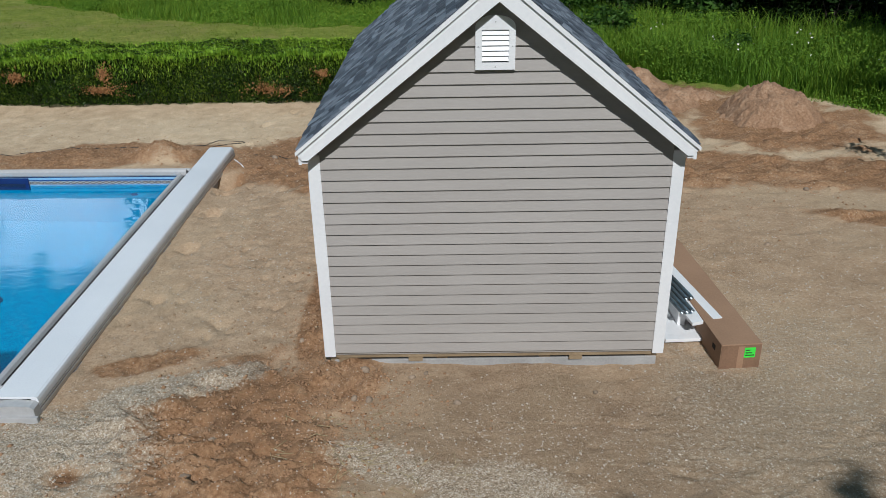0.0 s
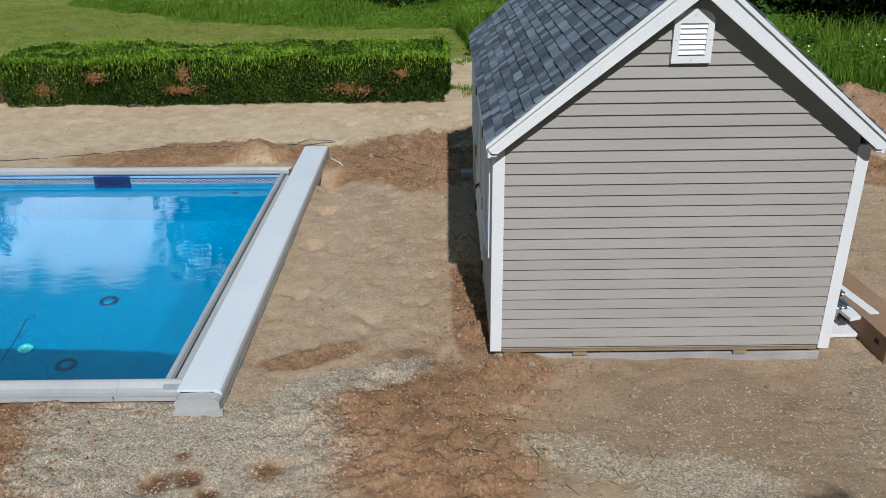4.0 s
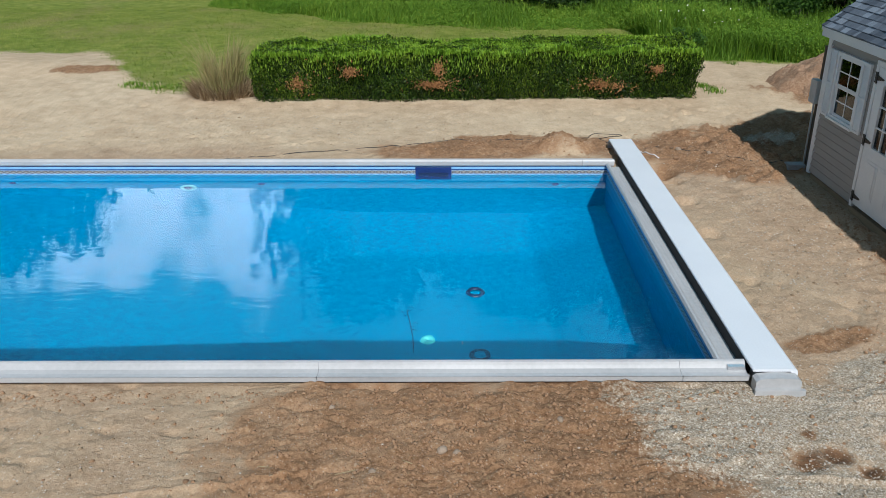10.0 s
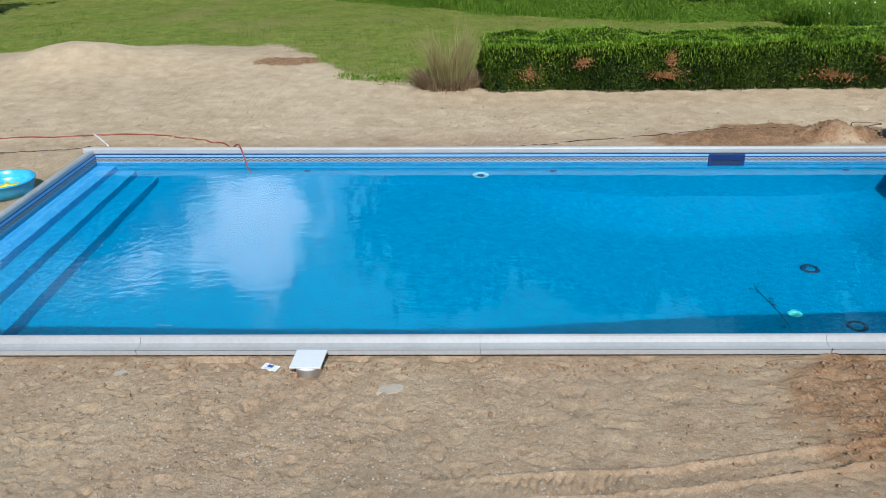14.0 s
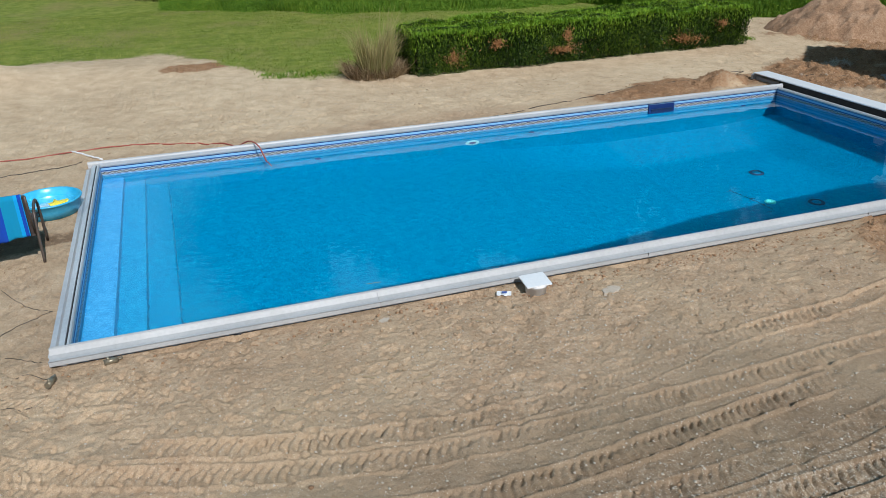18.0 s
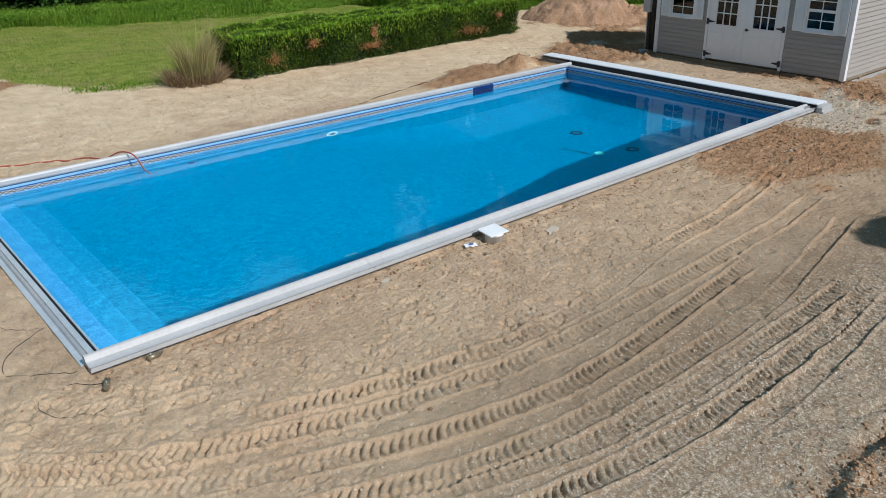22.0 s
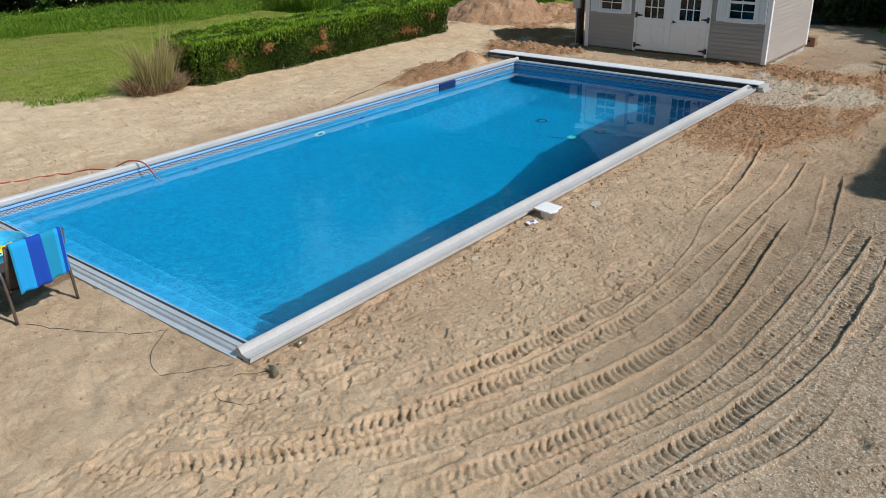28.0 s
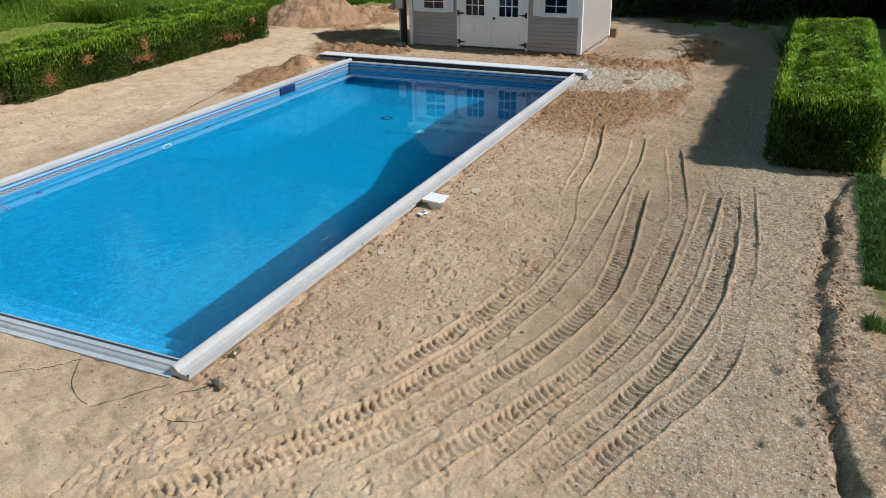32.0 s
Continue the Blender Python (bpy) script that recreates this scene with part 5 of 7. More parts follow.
def shed_roof():
    th = 0.035
    run = math.hypot(RIDGE_X - EAVE_X, (RIDGE_X - EAVE_X) * PITCH)
    decks = []
    for s in (0, 1):
        bm = bmesh.new()
        poly = [(EAVE_X, EAVE_Z - th), (RIDGE_X, roof_z(RIDGE_X) - th), (RIDGE_X, roof_z(RIDGE_X)), (EAVE_X, EAVE_Z)]
        if s:
            poly = [(SX - x, z) for x, z in poly]
        prism(bm, poly, "y", ROOF_S + 0.02, ROOF_N - 0.02)
        decks.append(part("roof_slope", bm, M["shingle"], shed, "grey asphalt shingle roof slope"))
        for y0, y1 in ((ROOF_S, ROOF_S + 0.022), (ROOF_N - 0.022, ROOF_N)):
            p2 = [(EAVE_X - 0.012, EAVE_Z - 0.012), (EAVE_X - 0.012, EAVE_Z - 0.035), (EAVE_X + 0.03, EAVE_Z - 0.085), (EAVE_X + 0.075, EAVE_Z - 0.085), (RIDGE_X, roof_z(RIDGE_X) - 0.205), (RIDGE_X, roof_z(RIDGE_X) - 0.012)]
            if s:
                p2 = [(SX - x, z) for x, z in p2]
            part("rake_board", prism(bmesh.new(), p2, "y", y0, y1), M["white_vinyl"], shed, "white rake board")
        bm = bmesh.new()
        p3 = [(EAVE_X - 0.02, EAVE_Z - 0.010), (EAVE_X - 0.02, EAVE_Z - 0.042), (RIDGE_X, roof_z(RIDGE_X) - 0.052), (RIDGE_X, roof_z(RIDGE_X) - 0.004)]
        if s:
            p3 = [(SX - x, z) for x, z in p3]
        prism(bm, p3, "y", ROOF_S - 0.018, ROOF_S - 0.001)
        part("drip_edge", bm, M["white_vinyl"], shed, "white metal drip edge")
        bm = bmesh.new()
        f = (EAVE_X - 0.004, EAVE_X + 0.02) if not s else (SX - EAVE_X - 0.02, SX - EAVE_X + 0.004)
        box(bm, *f, ROOF_S + 0.023, ROOF_N - 0.023, EAVE_Z - 0.125, EAVE_Z - 0.012)
        part("fascia", bm, M["white_vinyl"], shed, "white eave fascia")
        bm = bmesh.new()
        f = (EAVE_X + 0.02, 0.0) if not s else (SX, SX - EAVE_X - 0.02)
        box(bm, *f, ROOF_S + 0.023, ROOF_N - 0.023, EAVE_Z - 0.115, EAVE_Z - 0.10)
        part("soffit", bm, M["white_vinyl"], shed, "white soffit")
    for y0, y1 in ((ROOF_S + 0.022, -0.024), (SY + 0.024, ROOF_N - 0.022)):
        bm = bmesh.new()
        for s in (0, 1):
            p4 = [(EAVE_X + 0.05, EAVE_Z - 0.06), (RIDGE_X, roof_z(RIDGE_X) - 0.135), (RIDGE_X, roof_z(RIDGE_X) - 0.12), (EAVE_X + 0.05, EAVE_Z - 0.045)]
            if s:
                p4 = [(SX - x, z) for x, z in p4]
            prism(bm, p4, "y", y0, y1)
        part("soffit", bm, M["white_vinyl"], shed, "white gable soffit")
    part("ridge_cap", prism(bmesh.new(), [(RIDGE_X - 0.12, roof_z(RIDGE_X - 0.12) + 0.012), (RIDGE_X, roof_z(RIDGE_X) + 0.024), (RIDGE_X + 0.12, roof_z(RIDGE_X - 0.12) + 0.012), (RIDGE_X, roof_z(RIDGE_X) + 0.006)], "y", ROOF_S, ROOF_N), M["shingle"], shed)
    return decks, run


ROOF_DECKS, ROOF_RUN = shed_roof()


def shed_vent():
    x0, x1, z0, zs, zt = 1.352, 1.660, 2.765, 3.09, 3.178
    y0, y1 = -0.052, -0.020
    xc = (x0 + x1) / 2
    arch = [(xc + (x1 - xc) * math.cos(a), zs + (zt - zs) * math.sin(a)) for a in (math.pi * k / 12 for k in range(13))]
    i0, i1, j0, j1 = x0 + 0.05, x1 - 0.05, z0 + 0.055, zs - 0.02
    bm = bmesh.new()
    prism(bm, [(x0, j1), (x1, j1), *arch], "y", y0, y1)
    box(bm, x0, i0, y0, y1, z0, j1)
    box(bm, i1, x1, y0, y1, z0, j1)
    box(bm, i0, i1, y0, y1, z0, j0)
    vent = part("gable_vent", bm, M["white_vinyl"], shed, "white arched louvre vent")
    part("vent_backing", solid(i0, i1, -0.024, -0.021, j0, j1), M["dark_gap"], vent)
    for k in range(6):
        z = j0 + 0.012 + k * (j1 - j0 - 0.01) / 6
        bm = bmesh.new()
        prism(bm, [(y0 + 0.004, z), (y0 + 0.010, z), (y1 - 0.006, z + 0.036), (y1 - 0.012, z + 0.036)], "x", i0, i1)
        part("slat", bm, M["white_vinyl"], vent)
    for sx, sz in ((xc, zs + 0.04), (xc, z0 + 0.025), (x0 + 0.022, z0 + 0.18), (x1 - 0.022, z0 + 0.18)):
        part("screw", bar([(sx, y0 - 0.004, sz), (sx, y0, sz)], 0.005, 8), M["meter_grey"], vent)


shed_vent()


def shed_door():
    y0, y1, z0, z1 = DOOR
    mid = (y0 + y1) / 2
    bm = bmesh.new()
    box(bm, -0.034, 0.0, y0 - 0.07, y0 - 0.004, z0 - 0.05, z1 + 0.07, 0.003)
    box(bm, -0.034, 0.0, y1 + 0.004, y1 + 0.07, z0 - 0.05, z1 + 0.07, 0.003)
    box(bm, -0.033, 0.0, y0 - 0.004, y1 + 0.004, z1 + 0.004, z1 + 0.07, 0.003)
    part("door_casing", bm, M["white_vinyl"], shed, "white door casing")
    part("door_sill", solid(-0.03, 0.08, y0 - 0.06, y1 + 0.06, z0 - 0.16, z0 - 0.052), M["timber"], shed, "bare treated timber sill")
    pane_me = mesh_of("pane", [(0.002 * a, 0.155 * b, 0.235 * c) for a in (0, 1) for b in (0, 1) for c in (0, 1)], [(0, 1, 3, 2), (4, 6, 7, 5), (0, 4, 5, 1), (2, 3, 7, 6), (0, 2, 6, 4), (1, 5, 7, 3)], M["glass"])
    for k, (a, b) in enumerate(((y0 + 0.004, mid - 0.002), (mid + 0.002, y1 - 0.004))):
        xo, xi = -0.030, 0.012
        g0, g1 = a + (0.19 if k == 0 else 0.20), b - (0.20 if k == 0 else 0.19)
        gz0, gz1 = 0.985, 1.745
        bm = bmesh.new()
        box(bm, xo, xi, a, g0, z0, z1)
        box(bm, xo, xi, g1, b, z0, z1)
        box(bm, xo, xi, g0, g1, gz1, z1)
        box(bm, xo, xi, g0, g1, z0, gz0)
        leaf = part("door_leaf", bm, M["white_vinyl"], shed, "white half-glazed door leaf")
        bm = bmesh.new()
        e = 0.028
        box(bm, xo - 0.012, xo, g0 - e, g1 + e, gz1, gz1 + e, 0.003)
        box(bm, xo - 0.012, xo, g0 - e, g1 + e, gz0 - e, gz0, 0.003)
        box(bm, xo - 0.0115, xo, g0 - e, g0, gz0, gz1)
        box(bm, xo - 0.0115, xo, g1, g1 + e, gz0, gz1)
        part("glazing_bead", bm, M["white_vinyl"], leaf)
        w, h = (g1 - g0) / 3, (gz1 - gz0) / 3
        for r in range(3):
            for c in range(3):
                piece("pane", pane_me, leaf, Matrix.Translation((-0.012, g0 + c * w, gz0 + r * h)) @ Matrix.Diagonal((1, w / 0.155, h / 0.235, 1)))
        for c in (1, 2):
            part("muntin", solid(xo - 0.006, -0.004, g0 + c * w - 0.010, g0 + c * w + 0.010, gz0, gz1), M["white_vinyl"], leaf)
            part("muntin", solid(xo - 0.005, -0.005, g0, g1, gz0 + c * h - 0.010, gz0 + c * h + 0.010), M["white_vinyl"], leaf)
        for c in range(2):
            q0 = a + 0.14 + c * ((b - a - 0.28) / 2 + 0.02)
            q1 = q0 + (b - a - 0.28) / 2 - 0.02
            bm = bmesh.new()
            for d, s in ((0.0, 0.006), (0.035, 0.012)):
                zt = 0.83
                box(bm, xo - s, xo, q0 + d, q1 - d, 0.36 + d, zt - d, 0.004)
            part("raised_panel", bm, M["white_vinyl"], leaf)
        yh = a if k == 0 else b
        sgn = 1 if k == 0 else -1
        for zh in (0.30, 1.03, 1.80):
            bm = bmesh.new()
            box(bm, xo - 0.010, xo - 0.001, min(yh, yh - sgn * 0.055), max(yh, yh - sgn * 0.055), zh - 0.065, zh + 0.065, 0.002)
            prism(bm, [(yh, zh - 0.032), (yh + sgn * 0.15, zh - 0.010), (yh + sgn * 0.165, zh), (yh + sgn * 0.15, zh + 0.010), (yh, zh + 0.032)], "x", xo - 0.009, xo - 0.001)
            tube(bm, [(xo - 0.012, yh, zh - 0.068), (xo - 0.012, yh, zh + 0.068)], 0.008, 8)
            part("strap_hinge", bm, M["black_iron"], leaf, "black iron strap hinge")
        if k == 0:
            bm = bmesh.new()
            lathe(bm, [(0.001, 0.0), (0.032, 0.0), (0.032, 0.012), (0.014, 0.02), (0.014, 0.05), (0.001, 0.05)], (0, 0, 0), 16)
            bm.transform(pose(xo, b - 0.06, 0.93, 0, -90, 0))
            tube(bm, [(xo - 0.045, b - 0.06, 0.93), (xo - 0.05, b - 0.10, 0.932), (xo - 0.046, b - 0.155, 0.926)], [0.011, 0.010, 0.008], 8)
            part("door_handle", bm, M["black_iron"], leaf, "black lever handle")
            part("key", bar([(xo - 0.03, b - 0.03, 0.92), (xo - 0.032, b - 0.02, 0.88)], 0.004, 6), M["pink_plastic"], leaf)


shed_door()


def shed_window(y0, y1, z0, z1):
    bm = bmesh.new()
    e = 0.05
    box(bm, -0.040, 0.03, y0 - e, y0, z0 - e, z1 + e)
    box(bm, -0.040, 0.03, y1, y1 + e, z0 - e, z1 + e)
    box(bm, -0.039, 0.03, y0, y1, z1, z1 + e)
    box(bm, -0.039, 0.03, y0, y1, z0 - e, z0)
    win = part("window", bm, M["white_vinyl"], shed, "white single-hung window")
    part("window_sill", solid(-0.062, -0.041, y0 - e - 0.01, y1 + e + 0.01, z0 - e - 0.012, z0 - e + 0.02, 0.003), M["white_vinyl"], win)
    zm = (z0 + z1) / 2
    for a, b, x in ((zm, z1, -0.020), (z0, zm, -0.004)):
        bm = bmesh.new()
        s = 0.03
        box(bm, x, x + 0.02, y0, y0 + s, a, b)
        box(bm, x, x + 0.02, y1 - s, y1, a, b)
        box(bm, x, x + 0.02, y0 + s, y1 - s, b - s, b)
        box(bm, x, x + 0.02, y0 + s, y1 - s, a, a + s)
        sash = part("sash", bm, M["white_vinyl"], win)
        w, h = (y1 - y0 - 2 * s) / 2, (b - a - 2 * s) / 2
        for r in range(2):
            for c in range(2):
                part("pane", solid(x + 0.009, x + 0.012, y0 + s + c * w, y0 + s + c * w + w, a + s + r * h, a + s + r * h + h), M["glass"], sash)
        part("muntin", solid(x + 0.003, x + 0.018, (y0 + y1) / 2 - 0.008, (y0 + y1) / 2 + 0.008, a + s, b - s), M["white_vinyl"], sash)
        part("muntin", solid(x + 0.004, x + 0.017, y0 + s, y1 - s, (a + b) / 2 - 0.008, (a + b) / 2 + 0.008), M["white_vinyl"], sash)
    for s0, s1 in ((y0 - e - 0.215, y0 - e - 0.006), (y1 + e + 0.006, y1 + e + 0.215)):
        bm = bmesh.new()
        q = 0.032
        a, b = z0 - e, z1 + e
        box(bm, -0.050, -0.020, s0, s0 + q, a, b)
        box(bm, -0.050, -0.020, s1 - q, s1, a, b)
        for zz in (a, (a + b) / 2 - q / 2, b - q):
            box(bm, -0.049, -0.020, s0 + q, s1 - q, zz, zz + q)
        box(bm, -0.030, -0.022, s0 + q, s1 - q, a + q, b - q)
        sh = part("shutter", bm, M["white_vinyl"], shed, "white louvred shutter")
        for half in (0, 1):
            lo = a + q if half == 0 else (a + b) / 2 + q / 2
            hi = (a + b) / 2 - q / 2 if half == 0 else b - q
            n = 9
            for k in range(n):
                z = lo + (k + 0.1) * (hi - lo) / n
                bm = bmesh.new()
                prism(bm, [(-0.046, z), (-0.042, z - 0.002), (-0.031, z + 0.034), (-0.035, z + 0.036)], "y", s0 + q, s1 - q)
                part("slat", bm, M["white_vinyl"], sh)


for wrow in WINDOWS:
    shed_window(*wrow)


def shed_base():
    for x0 in (0.02, 1.0, 1.95, 2.93):
        part("skid", solid(x0, x0 + 0.1, 0.03, SY - 0.03, 0.03, SZ0 - 0.023, 0.005), M["timber"], shed, "treated timber skid")
    bm = solid(0.05, SX - 0.02, 0.02, SY - 0.05, -0.25, 0.075, 0.01)
    for v in bm.verts:
        v.co.z += 0.012 * math.sin(v.co.x * 5)
    pad = part("concrete_pad", bm, M["concrete"], None)
    tagged(pad, "pale grey concrete pad under the shed", "concrete pad")
    for k, (x, w) in enumerate(((0.10, 0.16), (0.74, 0.13), (2.22, 0.12))):
        part("shim", solid(x, x + w, -0.005, 0.10, 0.076, SZ0 - 0.023), M["timber"], shed)


shed_base()


# ---- plants ----
rng = np.random.default_rng(7)


def unit(v):
    return v / np.maximum(np.linalg.norm(v, axis=-1, keepdims=True), 1e-9)


def leaf_mesh(name, centres, normals, length, width, material, fold=0.25):
    """Many small leaves, each two bent halves."""
    n = len(centres)
    nrm = unit(normals + rng.normal(0, 0.75, (n, 3)))
    u = unit(np.cross(nrm, rng.normal(0, 1, (n, 3))))
    v = np.cross(nrm, u)
    ln = length * rng.uniform(0.7, 1.3, (n, 1))
    wd = width * rng.uniform(0.7, 1.3, (n, 1))
    a, b = centres - u * ln / 2, centres + u * ln / 2
    c, d = centres + v * wd / 2 + nrm * wd * fold, centres - v * wd / 2 + nrm * wd * fold
    verts = np.stack([a, c, b, d], 1).reshape(-1, 3)
    k = np.arange(n) * 4
    loops = np.stack([k, k + 1, k + 2, k, k + 2, k + 3], 1).ravel()
    return raw_mesh(name, verts, loops, np.full(2 * n, 3), material)


def blade_mesh(name, base, height, width, lean, material, splay=None):
    """Grass blades: two bent stages each."""
    n = len(base)
    ang = rng.uniform(0, 2 * math.pi, n)
    side = np.stack([np.cos(ang), np.sin(ang), np.zeros(n)], 1)
    fwd = np.stack([-np.sin(ang), np.cos(ang), np.zeros(n)], 1) if splay is None else splay
    h = (height * rng.uniform(0.55, 1.15, n))[:, None]
    w = width * rng.uniform(0.7, 1.3, (n, 1))
    le = lean * rng.uniform(0.2, 1.3, (n, 1))
    up = np.array([0, 0, 1.0])
    mid, tip = base + up * h * 0.6 + fwd * h * le * 0.35, base + up * h * (1 - 0.25 * le) + fwd * h * le
    verts = np.stack([base - side * w / 2, base + side * w / 2, mid + side * w * 0.38, mid - side * w * 0.38, tip], 1).reshape(-1, 3)
    k = np.arange(n) * 5
    loops = np.stack([k, k + 1, k + 2, k + 3, k + 3, k + 2, k + 4], 1).ravel()
    return raw_mesh(name, verts, loops, np.tile([4, 3], n), material)


def hedge(x0, x1, y0, y1, z0, z1, label, density, dead=(), tips=26000):
    t = thing("hedge", ((x0 + x1) / 2, (y0 + y1) / 2, z0), label, "hedge")
    faces = [("top", (x1 - x0) * (y1 - y0)), ("s", (x1 - x0) * (z1 - z0)), ("n", (x1 - x0) * (z1 - z0) * 0.6), ("w", (y1 - y0) * (z1 - z0)), ("e", (y1 - y0) * (z1 - z0))]
    pts, nrm = [], []
    for f, area in faces:
        n = int(area * density)
        a, b = rng.uniform(0, 1, n), rng.uniform(0, 1, n)
        dep = np.abs(rng.normal(0, 0.06, n)) - 0.035
        X, Z, Yy = x0 + a * (x1 - x0), z0 + b * (z1 - z0), y0 + b * (y1 - y0)
        bulge = 0.06 * np.sin(math.pi * b) if f != "top" else 0
        if f == "top":
            p, m = np.stack([X, Yy, z1 - dep], 1), (0, 0, 1)
        elif f == "s":
            p, m = np.stack([X, y0 + dep - bulge, Z], 1), (0, -1, 0.35)
        elif f == "n":
            p, m = np.stack([X, y1 - dep + bulge, Z], 1), (0, 1, 0.35)
        elif f == "w":
            p, m = np.stack([x0 + dep - bulge, y0 + a * (y1 - y0), Z], 1), (-1, 0, 0.35)
        else:
            p, m = np.stack([x1 - dep + bulge, y0 + a * (y1 - y0), Z], 1), (1, 0, 0.35)
        pts.append(p)
        nrm.append(np.tile(np.array(m, float), (n, 1)))
    p, nv = np.concatenate(pts), np.concatenate(nrm)
    s = p[:, 0] + p[:, 1]
    lump = np.stack([vnoise(s, p[:, 2], 2.3, 61), vnoise(p[:, 0], p[:, 2] + p[:, 1], 2.3, 62), vnoise(p[:, 0], p[:, 1], 2.0, 63)], 1)
    fine = vnoise(s, p[:, 2] + p[:, 1], 7.0, 66)
    p = p + nv * (0.062 * lump.sum(1) + 0.045 * fine + 0.03 * vnoise(s, p[:, 2] * 1.3, 0.9, 64))[:, None]
    edge = np.clip((p[:, 2] - (z1 - 0.30)) / 0.30, 0, 1) ** 2
    p[:, 1] += 0.20 * edge * np.sign((y0 + y1) / 2 - p[:, 1]) * (np.abs(p[:, 1] - (y0 + y1) / 2) > (y1 - y0) / 2 - 0.12)
    part_mesh("foliage", leaf_mesh("foliage", p, nv, 0.052, 0.019, M["hedge_leaf"]), None, t)
    n = tips
    bx, by = rng.uniform(x0, x1, n), rng.uniform(y0 - 0.03, y1, n)
    bz = z1 - 0.06 + 0.062 * (vnoise(bx + by, np.full(n, z1), 2.3, 61) + vnoise(bx, z1 + by, 2.3, 62) + vnoise(bx, by, 2.0, 63)) + 0.045 * vnoise(bx + by, z1 + by, 7.0, 66)
    part_mesh("new_growth", blade_mesh("new_growth", np.stack([bx, by, bz], 1), 0.12 + 0.05 * vnoise(bx, by, 3.0, 67), 0.024, 0.85, M["hedge_tip"]), None, t, "bright green new shoots")
    n = int(tips * 0.28)
    face = rng.integers(0, 4, n)
    a, d = rng.uniform(0, 1, n), 0.34 * rng.uniform(0, 1, n) ** 1.8
    bx = np.choose(face, [x0 + a * (x1 - x0), x0 + a * (x1 - x0), np.where(a < 0.5, x0 - 0.04, x1 + 0.04), x0 + a * (x1 - x0)])
    by = np.choose(face, [np.full(n, y0 - 0.05), np.full(n, y0 - 0.05), y0 + rng.uniform(0, 1, n) * (y1 - y0), np.full(n, y1 + 0.05)])
    base = np.stack([bx, by, z1 - 0.06 - d], 1) + rng.normal(0, 0.035, (n, 3))
    part_mesh("shoulder_growth", blade_mesh("shoulder_growth", base, np.full(n, 0.085), 0.012, 0.7, M["hedge_tip"]), None, t, "bright green shoots on the upper sides")
    n = int(tips * 0.40)
    side = rng.uniform(0, 1, n) < (x1 - x0) / (x1 - x0 + y1 - y0)
    north = y0 < 0
    bx = np.where(side, rng.uniform(x0, x1, n), x0 - 0.02)
    by = np.where(side, y1 + 0.03 if north else y0 - 0.03, rng.uniform(y0, y1, n))
    bz = z0 + (z1 - z0) * rng.uniform(0.08, 0.95, n)
    out = np.where(side[:, None], np.array([0.0, 1.0 if north else -1.0, 0.0]), np.array([-1.0, 0.0, 0.0])) + rng.normal(0, 0.4, (n, 3)) * (1, 1, 0)
    bulge = 0.06 + 0.10 * vnoise(bx + by, bz, 2.3, 61)
    base = np.stack([bx, by, bz], 1) + out * np.abs(bulge)[:, None] * 0.5
    part_mesh("side_growth", blade_mesh("side_growth", base, np.full(n, 0.085), 0.016, 0.9, M["hedge_leaf"], out), None, t, "upright dark green sprigs")
    # dark block inside, its near-black colour standing for shade between the leaves
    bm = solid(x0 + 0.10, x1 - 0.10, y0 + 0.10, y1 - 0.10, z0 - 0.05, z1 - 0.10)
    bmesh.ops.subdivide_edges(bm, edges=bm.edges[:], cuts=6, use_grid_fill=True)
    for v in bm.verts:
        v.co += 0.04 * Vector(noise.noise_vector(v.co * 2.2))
    part("inner_growth", bm, M["hedge_shade"], t, "near-black block for the shade inside the hedge")
    for cx, cz, rx, rz in dead:
        n = int(560 * rx * rz / 0.06)
        a, r = rng.uniform(0, 2 * math.pi, n), np.abs(rng.normal(0, 0.6, n)) * (1 + 0.5 * np.sin(3 * rng.uniform(0, 2, n)))
        r = r * (0.75 + 0.45 * vnoise(np.cos(a) * 2 + cx * 3, np.sin(a) * 2, 1.0, 68))
        q = np.stack([cx + rx * r * np.cos(a), y0 - 0.10 - np.abs(rng.normal(0, 0.02, n)), cz + rz * r * np.sin(a)], 1)
        q[:, 1] += 0.05 * vnoise(q[:, 0] + q[:, 1], q[:, 2], 2.3, 61) * -1
        tagged(part_mesh("dead_twig_patch", leaf_mesh("dead_twig_patch", q, np.tile((0, -1, 0.3), (n, 1)), 0.055, 0.02, M["brown_leaf"]), None, t, "dry brown dead twigs"), kind="stuff")
    return t


hedge(-8.95, -0.45, 9.05, 10.5, 0.17, 1.10, "clipped green hedge with dry brown patches beside the sand", 3000,
      dead=((-8.15, 0.55, 0.24, 0.20), (-7.1, 0.78, 0.24, 0.14), (-5.52, 0.52, 0.50, 0.13), (-5.42, 0.82, 0.14, 0.24), (-2.2, 0.50, 0.55, 0.15), (-1.25, 0.78, 0.20, 0.12)))
hedge(-7.45, 0.15, -6.3, -4.95, 0.10, 1.20, "thick clipped green hedge along the site's edge", 2500, tips=30000)


